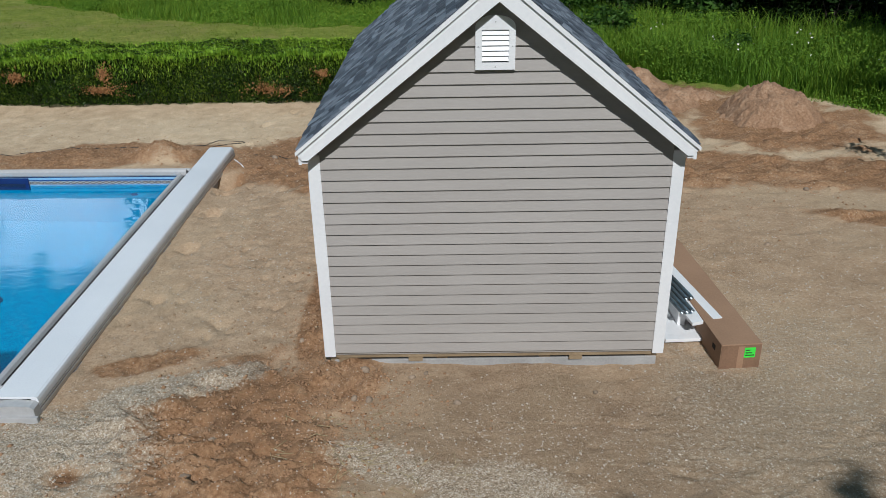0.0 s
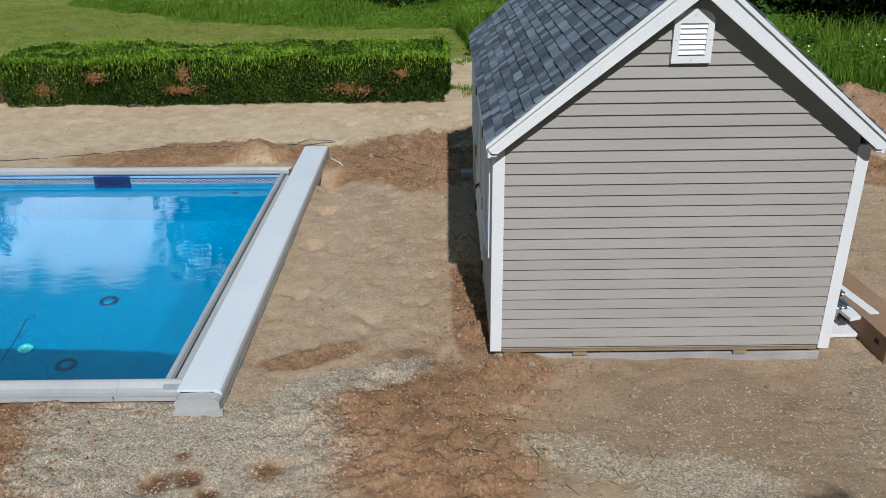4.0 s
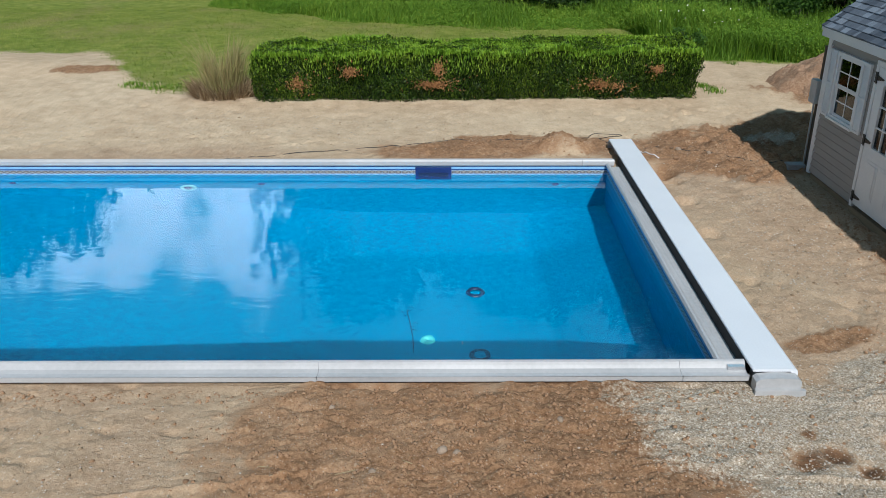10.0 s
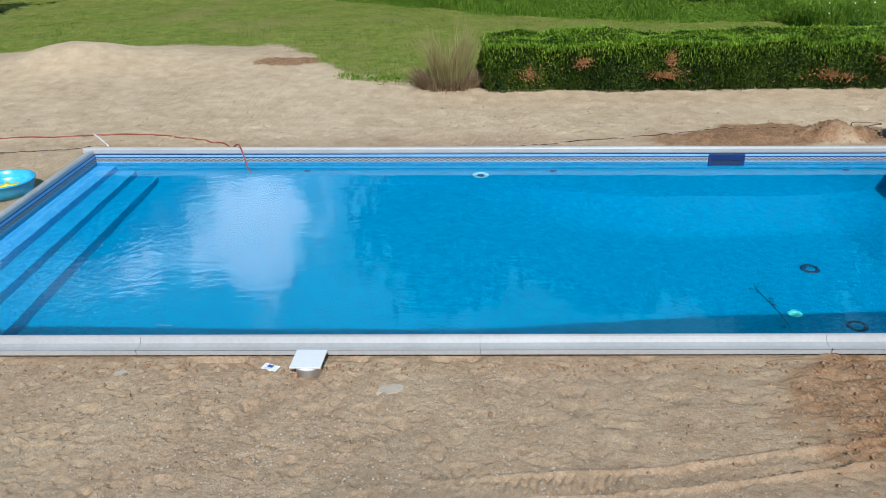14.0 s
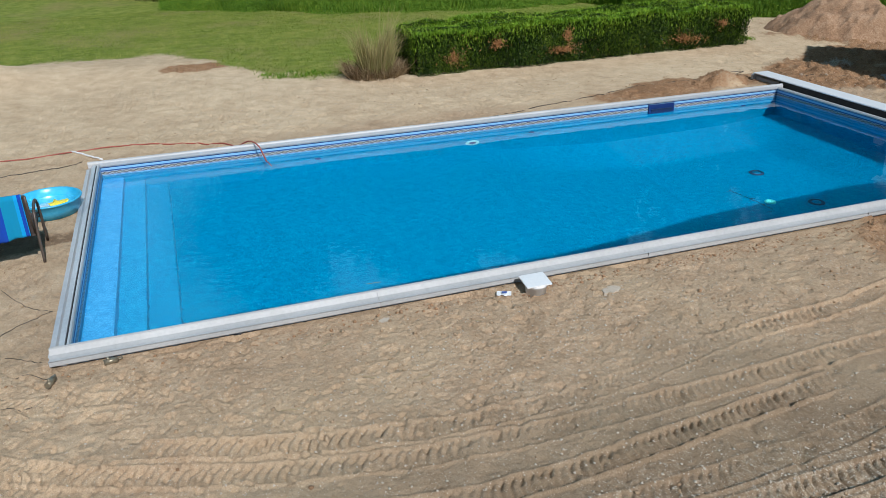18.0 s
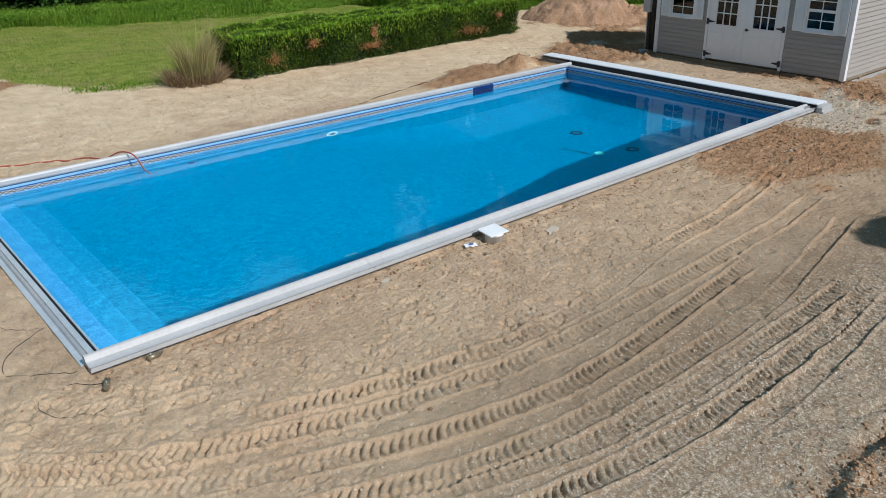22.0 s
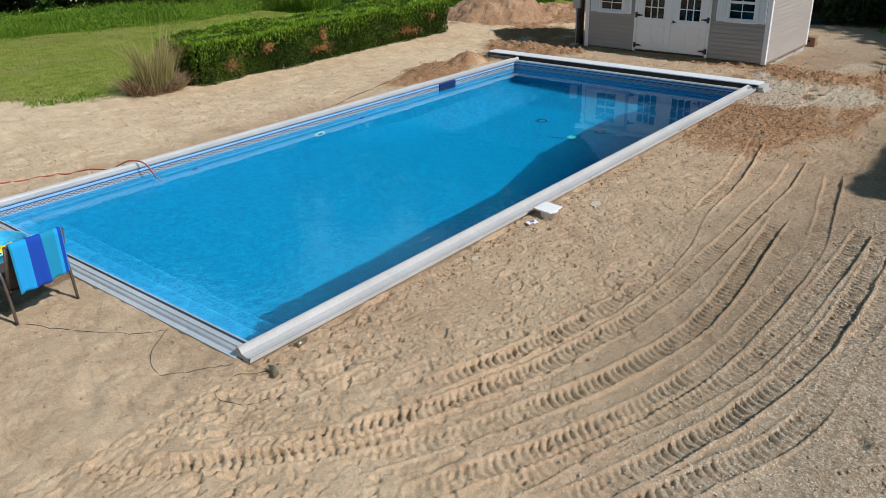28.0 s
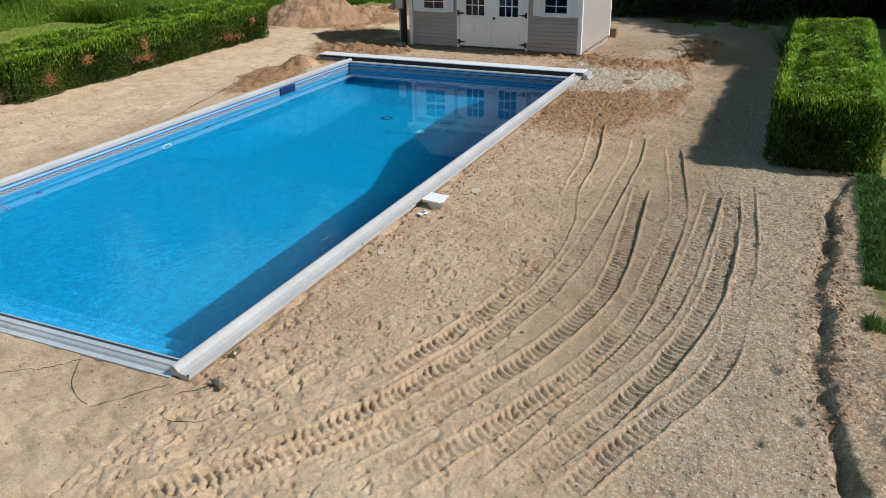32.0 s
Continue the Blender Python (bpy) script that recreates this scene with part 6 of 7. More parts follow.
def grass_tuft(cx, cy, label, size, rows):
    z = ground_z(cx, cy)
    t = thing("ornamental_grass", (cx, cy, z), label, "grass clump")
    for name, n, rad, h, lean, mk, lab in rows:
        rad, h = rad * size, h * size
        a, r = rng.uniform(0, 2 * math.pi, n), rad * np.sqrt(rng.uniform(0, 1, n))
        base = np.stack([cx + r * np.cos(a), cy + 0.7 * r * np.sin(a), np.full(n, z - 0.02)], 1)
        out = np.stack([np.cos(a), np.sin(a), np.zeros(n)], 1) + rng.normal(0, 0.45, (n, 3)) * (1, 1, 0)
        tall = h * (0.72 + 0.45 * rng.uniform(0, 1, n) ** 2) * (1 + 0.25 * np.sin(2.2 * a + 1.0))
        part_mesh(name, blade_mesh(name, base, tall, 0.009, lean, M[mk], out), None, t, lab)


grass_tuft(-9.72, 9.55, "tall dry ornamental grass clump beside the hedge", 1.0,
           (("tall_growth", 1500, 0.32, 1.12, 0.36, "tuft", "tall fading stems"), ("dry_base", 2200, 0.66, 0.46, 1.15, "tuft_dry", "short dry stems")))
grass_tuft(0.75, -4.95, "green ornamental grass clump at the hedge's end", 1.1,
           (("tall_growth", 1100, 0.30, 1.15, 0.75, "shrub_leaf", "tall green stems"), ("dry_base", 500, 0.55, 0.5, 1.0, "tuft_dry", "short dry stems")))


def tree_template(seed, h, spread, per=52, leaf=0.66):
    """A trunk with limbs and a crown of many leaf clumps, about h high."""
    r = random.Random(seed)
    g = np.random.default_rng(seed)
    t = thing("tree", (0, 0, 0), "tall dark green broadleaf tree at the wood's edge", "tree", "trees round the site")
    top = 0.62 * h
    trunk = smooth_line([(0, 0, -0.2), (0.05 * r.uniform(-1, 1), 0.05, 0.25 * h), (0.2 * r.uniform(-1, 1), 0.1, 0.45 * h), (0.25 * r.uniform(-1, 1), 0.1, top)], 3)
    part("trunk", bar(trunk, [0.022 * h * (1 - 0.75 * k / (len(trunk) - 1)) for k in range(len(trunk))], 8), M["bark"], t)
    clumps = []
    for k in range(9):
        a = 2.4 * k + r.uniform(-0.3, 0.3)
        z0 = h * r.uniform(0.22, 0.6)
        ln = spread * r.uniform(0.55, 1.0)
        tip = Vector((ln * math.cos(a), ln * math.sin(a), z0 + h * r.uniform(0.08, 0.25)))
        part("limb", bar([(0.05, 0.05, z0), tip * 0.5 + Vector((0, 0, z0 * 0.5 + 0.03 * h)), tip], [0.010 * h, 0.006 * h, 0.002 * h], 6), M["bark"], t)
        clumps.append(tip)
    for k in range(46):
        z = r.uniform(0.14, 1.0)
        rad = spread * (0.55 + 0.6 * math.sin(math.pi * min(1, (z * 0.92 + 0.10))) ** 0.8) * math.sqrt(r.uniform(0.05, 1)) * (1.02 - 0.55 * max(0, z - 0.45))
        a = r.uniform(0, 2 * math.pi)
        clumps.append(Vector((rad * math.cos(a), rad * math.sin(a), h * (0.06 + 0.90 * z))))
    pts = np.concatenate([np.array(c) + g.normal(0, 1, (per, 3)) * (0.17 * spread + 0.12, 0.17 * spread + 0.12, 0.05 * h) for c in clumps])
    pts = pts[(pts[:, 2] < h) & (pts[:, 2] > 0.25)]
    part_mesh("crown", leaf_mesh("crown", pts, np.tile((0, 0, 1.0), (len(pts), 1)), leaf, leaf * 0.56, M["tree_leaf"]), None, t)
    return t


TREES = [tree_template(3, 12.5, 3.1), tree_template(8, 10.5, 2.7), tree_template(15, 14.0, 3.3)]


def shrub_template(seed, h, spread, mk):
    g = np.random.default_rng(seed)
    t = thing("shrub", (0, 0, 0), "leafy green wild shrub at the meadow's edge", "shrub", "shrubs along the wood")
    bm = bmesh.new()
    for k in range(6):
        a = k * 1.05
        tube(bm, [(0, 0, -0.1), (0.3 * spread * math.cos(a), 0.3 * spread * math.sin(a), 0.4 * h), (0.6 * spread * math.cos(a), 0.6 * spread * math.sin(a), 0.8 * h)], [0.03, 0.02, 0.008], 5)
    part("woody_base", bm, M["bark"], t)
    c = np.stack([g.normal(0, 0.5 * spread, 34), g.normal(0, 0.5 * spread, 34), h * g.uniform(0.12, 0.92, 34)], 1)
    pts = np.concatenate([q + g.normal(0, 1, (50, 3)) * 0.16 * spread for q in c])
    pts = pts[pts[:, 2] > 0.03]
    part_mesh("foliage", leaf_mesh("foliage", pts, np.tile((0, 0, 1.0), (len(pts), 1)), 0.19, 0.11, M[mk]), None, t)
    return t


SHRUBS = [shrub_template(21, 1.7, 1.1, "shrub_leaf"), shrub_template(22, 1.2, 0.9, "shrub_leaf"), shrub_template(23, 2.2, 1.3, "tree_leaf")]


def plant_all():
    r = random.Random(11)
    trees = []
    for x in np.arange(-46, 14, 3.0):
        if -26.0 < x < -11.5:
            trees.append((x + r.uniform(-0.8, 0.8), 36 + r.uniform(-1, 2), r.uniform(0.5, 0.66)))
            continue
        trees.append((x + r.uniform(-0.8, 0.8), 29 + 0.22 * max(0, -13 - x) + r.uniform(-1, 2), r.uniform(0.85, 1.2)))
        trees.append((x + r.uniform(-0.8, 2), 33 + r.uniform(-1, 2), r.uniform(1.0, 1.25)))
    for y in np.arange(-13, 27, 2.9):
        e = float(np.interp(y, [-60, -6, 0, 4, 8, 12, 18, 60], [6.8, 7.1, 6.8, 8.2, 10.2, 11.6, 12.2, 13]))
        trees.append((e + (3.4 if y > 9 else 7.0) + r.uniform(-0.4, 0.8), y + r.uniform(-0.5, 0.5), r.uniform(0.8, 1.05)))
        trees.append((e + (7.5 if y > 9 else 11.0) + r.uniform(-0.5, 1), y + 1.4, r.uniform(0.95, 1.2)))
    for y in np.arange(-14, -4.5, 2.3):
        trees.append((10.8 + r.uniform(-0.4, 0.8), y + r.uniform(-0.5, 0.5), r.uniform(0.58, 0.66)))
    for x, y, k in ((8.6, 22.5, 0.9), (4.0, 26.0, 0.95), (11.0, 19.0, 0.9), (-30, 22, 0.7), (-34, 17, 0.8), (-37, 11, 0.9)):
        trees.append((x, y, k))
    first = set()
    for n, (x, y, k) in enumerate(trees):
        src = TREES[n % 3]
        m = pose(x, y, ground_z(x, y), 0, 0, r.uniform(0, 360))
        if src not in first:
            src.matrix_basis = m
            first.add(src)
        else:
            c = copy_thing(src, m)
            c.scale = (k, k, k)
    shrubs = []
    for x in np.arange(-14, 13, 1.7):
        yb = float(wood_line(x))
        shrubs.append((x + r.uniform(-0.6, 0.6), yb + 1.0 + r.uniform(-0.5, 0.5), r.uniform(0.6, 1.0), r.choice((0, 1, 2, 2))))
        shrubs.append((x + r.uniform(-0.6, 0.6), yb + 2.8 + r.uniform(-0.5, 0.5), r.uniform(1.1, 1.5), 2))
        shrubs.append((x + r.uniform(-0.6, 0.6), yb + 4.6 + r.uniform(-0.5, 0.5), r.uniform(1.3, 1.7), 2))
    for y in np.arange(-10, 16, 1.7):
        e = float(np.interp(y, [-60, -6, 0, 4, 8, 12, 18, 60], [6.8, 7.1, 6.8, 8.2, 10.2, 11.6, 12.2, 13]))
        shrubs.append((e + 1.5 + r.uniform(-0.3, 0.8), y + r.uniform(-0.5, 0.5), r.uniform(0.6, 1.0), 2))
    for x, y, k, s in ((-26.3, 20.9, 1.1, 2), (-0.9, 21.2, 0.7, 0), (1.6, 19.8, 0.7, 1), (4.6, 17.2, 0.6, 0), (0.6, 13.9, 0.45, 1), (5.2, 14.3, 0.6, 0), (7.6, 12.3, 0.5, 1)):
        shrubs.append((x, y, k, s))
    used = set()
    for x, y, k, s in shrubs:
        m = pose(x, y, ground_z(x, y), 0, 0, r.uniform(0, 360))
        if s not in used:
            SHRUBS[s].matrix_basis = m
            used.add(s)
        else:
            c = copy_thing(SHRUBS[s], m)
            c.scale = (k, k, k)


plant_all()


def shade_trees():
    """Young trees past the hedge's end, whose shade falls over the sand."""
    r = random.Random(4)
    src = tree_template(8, 10.5, 2.9, 100, 0.55)
    for k, (x, y, h) in enumerate(((2.8, -10.6, 6.9), (4.5, -10.4, 6.8), (6.2, -10.5, 7.0), (7.9, -10.4, 8.2), (9.6, -10.6, 10.2), (3.6, -12.3, 8.2), (5.6, -12.2, 8.3), (7.6, -12.3, 9.4), (9.6, -12.2, 10.4))):
        m = pose(x, y, ground_z(x, y), 0, 0, r.uniform(0, 360))
        c = copy_thing(src, m) if k else src
        c.matrix_basis = m
        c.scale = (h / 10.5,) * 3


shade_trees()


def meadow_edge(x):
    return np.interp(x, [-60, -13.5, -8.4, -3.4, -0.1, 0.35, 3, 4.9, 8.1, 9.2, 12], [42, 23.5, 19.6, 18.0, 17.6, 13.4, 12.95, 11.5, 9.2, 8.0, 6])


def meadow():
    n = 110000
    x = rng.uniform(-14, 12.5, n)
    y = meadow_edge(x) + 6.5 * rng.uniform(0, 1, n) ** 1.4 - 0.25 + 0.5 * fbm(x, x * 0.3, 0.8, 77, 3)
    ok = (forest_edge(x, y) < 0.8) & (y < wood_line(x) + 0.2 + 0.8 * vnoise(x, y, 0.7, 76))
    x, y = x[ok], y[ok]
    h = 0.42 + 0.22 * fbm(x, y, 0.5, 78, 3) + 0.25 * step_up(-0.6, 0.4, x) + 0.2 * step_up(0, 3, y - meadow_edge(x))
    h = np.where(x < -0.6, 0.7, 1.0) * np.clip(h, 0.15, 1.1) * step_up(-0.3, 0.5, y - meadow_edge(x) + 0.1)
    z = level(x, y) - 0.02
    me = blade_mesh("tall_grass", np.stack([x, y, z], 1), np.maximum(h, 0.05), 0.019, 0.55, M["meadow"])
    tagged(new("tall_grass", me), "tall bright green meadow grass and weeds", "meadow grass", kind="stuff")
    pick = rng.uniform(0, 1, len(x)) < 0.55 * step_up(-0.25, 0.35, vnoise(x, y, 0.55, 79))
    c = np.stack([x, y, z + np.maximum(h, 0.05) * rng.uniform(0.35, 0.95, len(x))], 1)[pick]
    c = np.repeat(c, 2, 0) + rng.normal(0, 0.06, (2 * len(c), 3)) * (1, 1, 0.7)
    tagged(new("meadow_weeds", leaf_mesh("meadow_weeds", c, np.tile((0, -0.5, 1.0), (len(c), 1)), 0.065, 0.030, M["meadow"])), "broad-leaved green weeds in the tall grass", "weeds", kind="stuff")
    m = 130
    x = rng.uniform(-12, 12, m)
    y = meadow_edge(x) + rng.uniform(0.8, 3.2, m)
    ok = (forest_edge(x, y) < 0.5) & (vnoise(x, y, 0.35, 90) > -0.1)
    c = np.stack([x[ok], y[ok], level(x[ok], y[ok]) + rng.uniform(0.55, 1.0, ok.sum())], 1)
    tagged(new("wild_flowers", leaf_mesh("wild_flowers", c, np.tile((0, -0.4, 1.0), (len(c), 1)), 0.046, 0.046, M["flower"])), "small white wild flowers among the tall grass", "wild flowers", kind="stuff")
    n = 100000
    x, y = rng.uniform(-24, 0.4, n), 9.6 + 14 * rng.uniform(0, 1, n) ** 1.3
    w = y - lawn_edge(x) + 0.5 * fbm(x, y, 0.7, 51, 4)
    ok = (w > -0.1 + 0.5 * rng.uniform(-1, 1, n)) & ((x > -9) & (y > 10.4) | (x < -9) | (y > 10.4))
    x, y = x[ok], y[ok]
    me = blade_mesh("lawn_grass", np.stack([x, y, surface(x, y) - 0.01], 1), np.full(len(x), 0.055), 0.013, 0.8, M["lawn_blade"])
    tagged(new("lawn_grass", me), "short mown lawn grass, dry in places", "lawn", kind="stuff")
    n = 26000
    x, y = rng.uniform(-12.4, -6.5, n), -6.1 - 2.2 * rng.uniform(0, 1, n) ** 1.5
    ok = (vnoise(x, y, 1.2, 95) + 0.6 > step_up(-11.0, -12.6, x)) & (y > -7.3 + 0.9 * vnoise(x, y, 0.8, 96) - 0.4 * rng.uniform(0, 1, n)) & (x < -7.0 - 0.8 * rng.uniform(0, 1, n))
    x, y = x[ok], y[ok]
    me = blade_mesh("bank_grass", np.stack([x, y, surface(x, y) - 0.01], 1), np.full(len(x), 0.10), 0.012, 0.9, M["shrub_leaf"])
    tagged(new("bank_grass", me), "rough green grass on the cut bank", "grass", kind="stuff")
    n = 1800
    c = rng.integers(0, 40, n)
    cx, cy = np.r_[rng.uniform(6.3, 6.9, 10), rng.uniform(-0.5, 0.3, 10), rng.uniform(-12, -10.8, 10), rng.uniform(-1.5, 3.0, 10)], np.r_[rng.uniform(-4.2, -0.6, 10), rng.uniform(9.6, 10.3, 10), rng.uniform(10, 10.5, 10), rng.uniform(12.5, 13.1, 10)]
    x, y = cx[c] + rng.normal(0, 0.10, n), cy[c] + rng.normal(0, 0.10, n)
    me = blade_mesh("weeds", np.stack([x, y, surface(x, y) - 0.01], 1), np.where(c < 10, 0.22, 0.09), 0.018, 0.7, M["meadow"])
    tagged(new("weeds", me), "scattered green weeds at the edge of the sand", "weeds", kind="stuff")


meadow()


# ---- heaps, stones and clods ----
def heap(cx, cy, rx, ry, h, seed, label):
    z0 = -0.15
    t = 90
    g = np.linspace(-1.15, 1.15, t)
    X, Y = np.meshgrid(g, g, indexing="ij")
    d = np.sqrt(X ** 2 + Y ** 2)
    wx, wy = cx + rx * X, cy + ry * Y
    Z = h * np.clip(1.06 - d + 0.16 * fbm(wx, wy, 0.9, seed, 3), -0.15, 1) ** 1.0
    Z = np.where(Z > 0, h * np.tanh(1.5 * Z / h) / 0.9, Z) + 0.07 * fbm(wx, wy, 3.5, seed + 3, 4) + 0.05 * np.abs(fbm(wx, wy, 8, seed + 5, 3))
    z = level(wx, wy) + Z - 0.06
    v = np.stack([wx, wy, z], -1).reshape(-1, 3)
    i, j = np.meshgrid(np.arange(t - 1), np.arange(t - 1), indexing="ij")
    a = (i * t + j).ravel()
    q = np.stack([a, a + t, a + t + 1, a + 1], 1)
    ob = new("soil_mound", raw_mesh("soil_mound", v, q.ravel(), np.full(len(q), 4), M["heap"], True))
    return tagged(ob, label, "soil heap", "heaps of dug soil")


heap(3.45, 9.9, 1.85, 1.6, 0.92, 101, "large heap of loose brown soil behind the shed")
heap(6.95, 8.0, 0.92, 0.85, 0.62, 120, "heap of stony reddish-brown soil at the site's edge")
heap(5.4, 9.1, 0.95, 0.7, 0.30, 133, "low heap of brown soil between larger heaps")


def lump_mesh(name, seed, mk):
    bm = bmesh.new()
    bmesh.ops.create_icosphere(bm, subdivisions=2, radius=1.0)
    for v in bm.verts:
        v.co *= 1 + 0.35 * noise.noise(v.co * 1.1 + Vector((seed * 7.3, 0, 0))) + 0.12 * noise.noise(v.co * 3.1 + Vector((seed, 3, 0)))
        v.co.z *= 0.7
    me = bpy.data.meshes.new(name)
    bm.to_mesh(me)
    bm.free()
    me.materials.append(M[mk])
    me.shade_smooth()
    return me


def stones():
    r = random.Random(9)
    stone_me = [lump_mesh("stone", k, "stone") for k in range(3)]
    clod_me = [lump_mesh("clod", 5 + k, "clod") for k in range(3)]
    placed = [(-0.86, -1.62, 0.075, 0), (-0.78, -1.15, 0.05, 0), (-1.0, -0.42, 0.035, 0), (0.35, -0.14, 0.06, 0), (1.18, -0.60, 0.05, 0), (0.78, -0.22, 0.045, 0), (0.9, -0.14, 0.035, 0), (0.42, -0.58, 0.06, 0), (0.30, -0.62, 0.05, 0),
              (-5.21, -1.69, 0.055, 0), (-5.1, -1.72, 0.045, 0), (-4.3, -1.3, 0.04, 0), (-5.7, -1.9, 0.04, 0), (-6.1, -1.1, 0.035, 0), (-13.51, -3.14, 0.028, 1), (-14.39, -2.60, 0.024, 1), (-9.26, -1.63, 0.03, 1), (-7.0, -2.0, 0.03, 1),
              (-1.6, 5.75, 0.07, 0), (-1.2, 5.5, 0.05, 0), (-1.75, 5.3, 0.06, 1), (0.0, 2.6, 0.04, 1), (-0.2, 1.9, 0.05, 1), (-0.15, 0.9, 0.05, 1), (-0.3, 0.35, 0.05, 0), (-10.66, -5.69, 0.04, 1), (-9.5, -5.9, 0.045, 1), (-11.2, -5.85, 0.035, 0),
              (3.1, -0.55, 0.05, 0), (2.4, -0.42, 0.035, 0), (5.0, 2.6, 0.05, 0), (6.2, 4.4, 0.06, 0), (5.1, 6.2, 0.06, 1)]
    for k, (x, y, s, kind) in enumerate(placed):
        s *= 0.72
        me = (stone_me if kind == 0 else clod_me)[k % 3]
        ob = new("stone" if kind == 0 else "soil_clod", me)
        ob.matrix_world = pose(x, y, ground_z(x, y) + 0.25 * s, 0, 0, r.uniform(0, 360)) @ Matrix.Diagonal((s, s * r.uniform(0.7, 1), s, 1))
        if kind == 0:
            tagged(ob, "rounded tan stone lying on bare soil", "stone", "loose stones")
        else:
            tagged(ob, "crumbly brown clod of soil on sand", "soil clod", "loose clods")

    def scatter(name, n, areas, smin, smax, mk, label, category):
        base = np.array([(0, 0, 0.7), (1, 0, 0), (0.1, 0.9, 0), (-0.9, 0.2, 0), (-0.1, -1, 0), (0, 0, -0.5)])
        tri = np.array([(0, 1, 2), (0, 2, 3), (0, 3, 4), (0, 4, 1), (5, 2, 1), (5, 3, 2), (5, 4, 3), (5, 1, 4)])
        w = np.array([a[4] for a in areas], float)
        pick = rng.choice(len(areas), n, p=w / w.sum())
        ar = np.array([a[:4] for a in areas])[pick]
        x, y = ar[:, 0] + rng.normal(0, 0.55, n) * ar[:, 2], ar[:, 1] + rng.normal(0, 0.55, n) * ar[:, 3]
        ok = ~((x > px0 - 0.25) & (x < -2.2) & (y > py0 - 0.26) & (y < py1 + 0.26)) & ~((x > -0.03) & (x < SX) & (y > -0.03) & (y < SY))
        x, y = x[ok], y[ok]
        n = len(x)
        s = smin * (smax / smin) ** (rng.uniform(0, 1, n) ** 2.2)
        a = rng.uniform(0, 2 * math.pi, n)
        v = (base[None] + 0.28 * rng.uniform(-1, 1, (n, 6, 3))) * s[:, None, None]
        c, sn = np.cos(a)[:, None], np.sin(a)[:, None]
        vx, vy = v[:, :, 0] * c - v[:, :, 1] * sn, v[:, :, 0] * sn + v[:, :, 1] * c
        z = surface(x, y) + 0.15 * s
        verts = np.stack([vx + x[:, None], vy + y[:, None], v[:, :, 2] + z[:, None]], -1).reshape(-1, 3)
        loops = (tri[None] + (np.arange(n) * 6)[:, None, None]).reshape(-1)
        tagged(new(name, raw_mesh(name, verts, loops, np.full(n * 8, 3), M[mk])), label, category, kind="stuff")

    scatter("soil_crumbs", 16000, [(-11.5, -5.78, 3.2, 0.22, 5), (-8.5, -0.95, 7, 0.12, 3), (-4.9, -1.7, 1.9, 1.1, 10), (-0.5, -1.1, 1.0, 1.3, 6), (-0.2, 1.5, 0.3, 2.6, 4), (-0.6, 5.8, 1.8, 1.0, 4), (-4.0, 6.0, 1.6, 0.5, 3), (5, 5, 3, 2.5, 4), (0.3, -0.5, 0.6, 0.7, 2)], 0.006, 0.026, "clod", "loose crumbs and clods of brown soil", "soil crumbs")
    scatter("sand_crumbs", 4500, [(-11, -1.7, 4.6, 1.0, 8), (-12, -4.9, 3.6, 1.0, 6), (-16.2, 0.5, 1.2, 3.2, 3), (-1.2, 2.0, 0.9, 2.8, 3), (-8, 7.2, 6.5, 1.2, 3)], 0.005, 0.024, "sand_clod", "loose crumbs of caked sand", "sand crumbs")
    scatter("pebbles", 30000, [(-2.3, -1.4, 1.2, 0.9, 5), (-11, -4.5, 4, 1.5, 8), (-11, -2.2, 4, 1.3, 7), (-14.5, -4.6, 1.4, 1.0, 4), (1.5, -1.2, 2.2, 0.9, 4), (-1.2, 2.2, 0.9, 2.6, 3), (-9, 7.4, 7, 1.4, 4), (5, 1, 2.5, 3, 9)], 0.004, 0.015, "pebble", "small pale pebbles and stone chips on sand", "pebbles")


stones()


# ---- things about the pool ----
def skimmer_lid():
    x, y = -10.79, -0.985
    z = ground_z(x, y)
    t = thing("skimmer_well", (x, y, z), "white round skimmer well with a loose square lid beside the pool", "skimmer well")
    bm = bmesh.new()
    lathe(bm, [(0.0, -0.1), (0.105, -0.1), (0.11, 0.07), (0.118, 0.072), (0.118, 0.10), (0.0, 0.10)], (x, y - 0.02, z), 28)
    part("collar", bm, M["white_vinyl"], t, "white round collar")
    bm = solid(-0.135, 0.135, -0.135, 0.135, 0.0, 0.014, 0.004)
    bm.transform(pose(x, y, z + 0.104, 2, -2, -4))
    part("lid", bm, M["white_vinyl"], t, "white square lid")


skimmer_lid()


def wrapper():
    x, y = -11.13, -0.97
    z = ground_z(x, y) + 0.012
    t = thing("paper_packet", (x, y, z), "crumpled white paper packet lying on sand", "litter")
    bm = bmesh.new()
    bmesh.ops.create_grid(bm, x_segments=9, y_segments=6, size=0.5)
    for v in bm.verts:
        v.co = Vector((v.co.x * 0.15, v.co.y * 0.085, 0.012 * noise.noise(v.co * 4) + 0.008))
    bmesh.ops.solidify(bm, geom=bm.faces[:], thickness=0.006)
    bm.transform(pose(x, y, z, 0, 0, -24))
    part("sheet", bm, M["paper"], t)
    bm = solid(-0.02, 0.03, -0.02, 0.012, 0.020, 0.023)
    bm.transform(pose(x, y, z, 0, 0, -24))
    part("print", bm, M["blue_ink"], t, "pale blue printed bar")


wrapper()


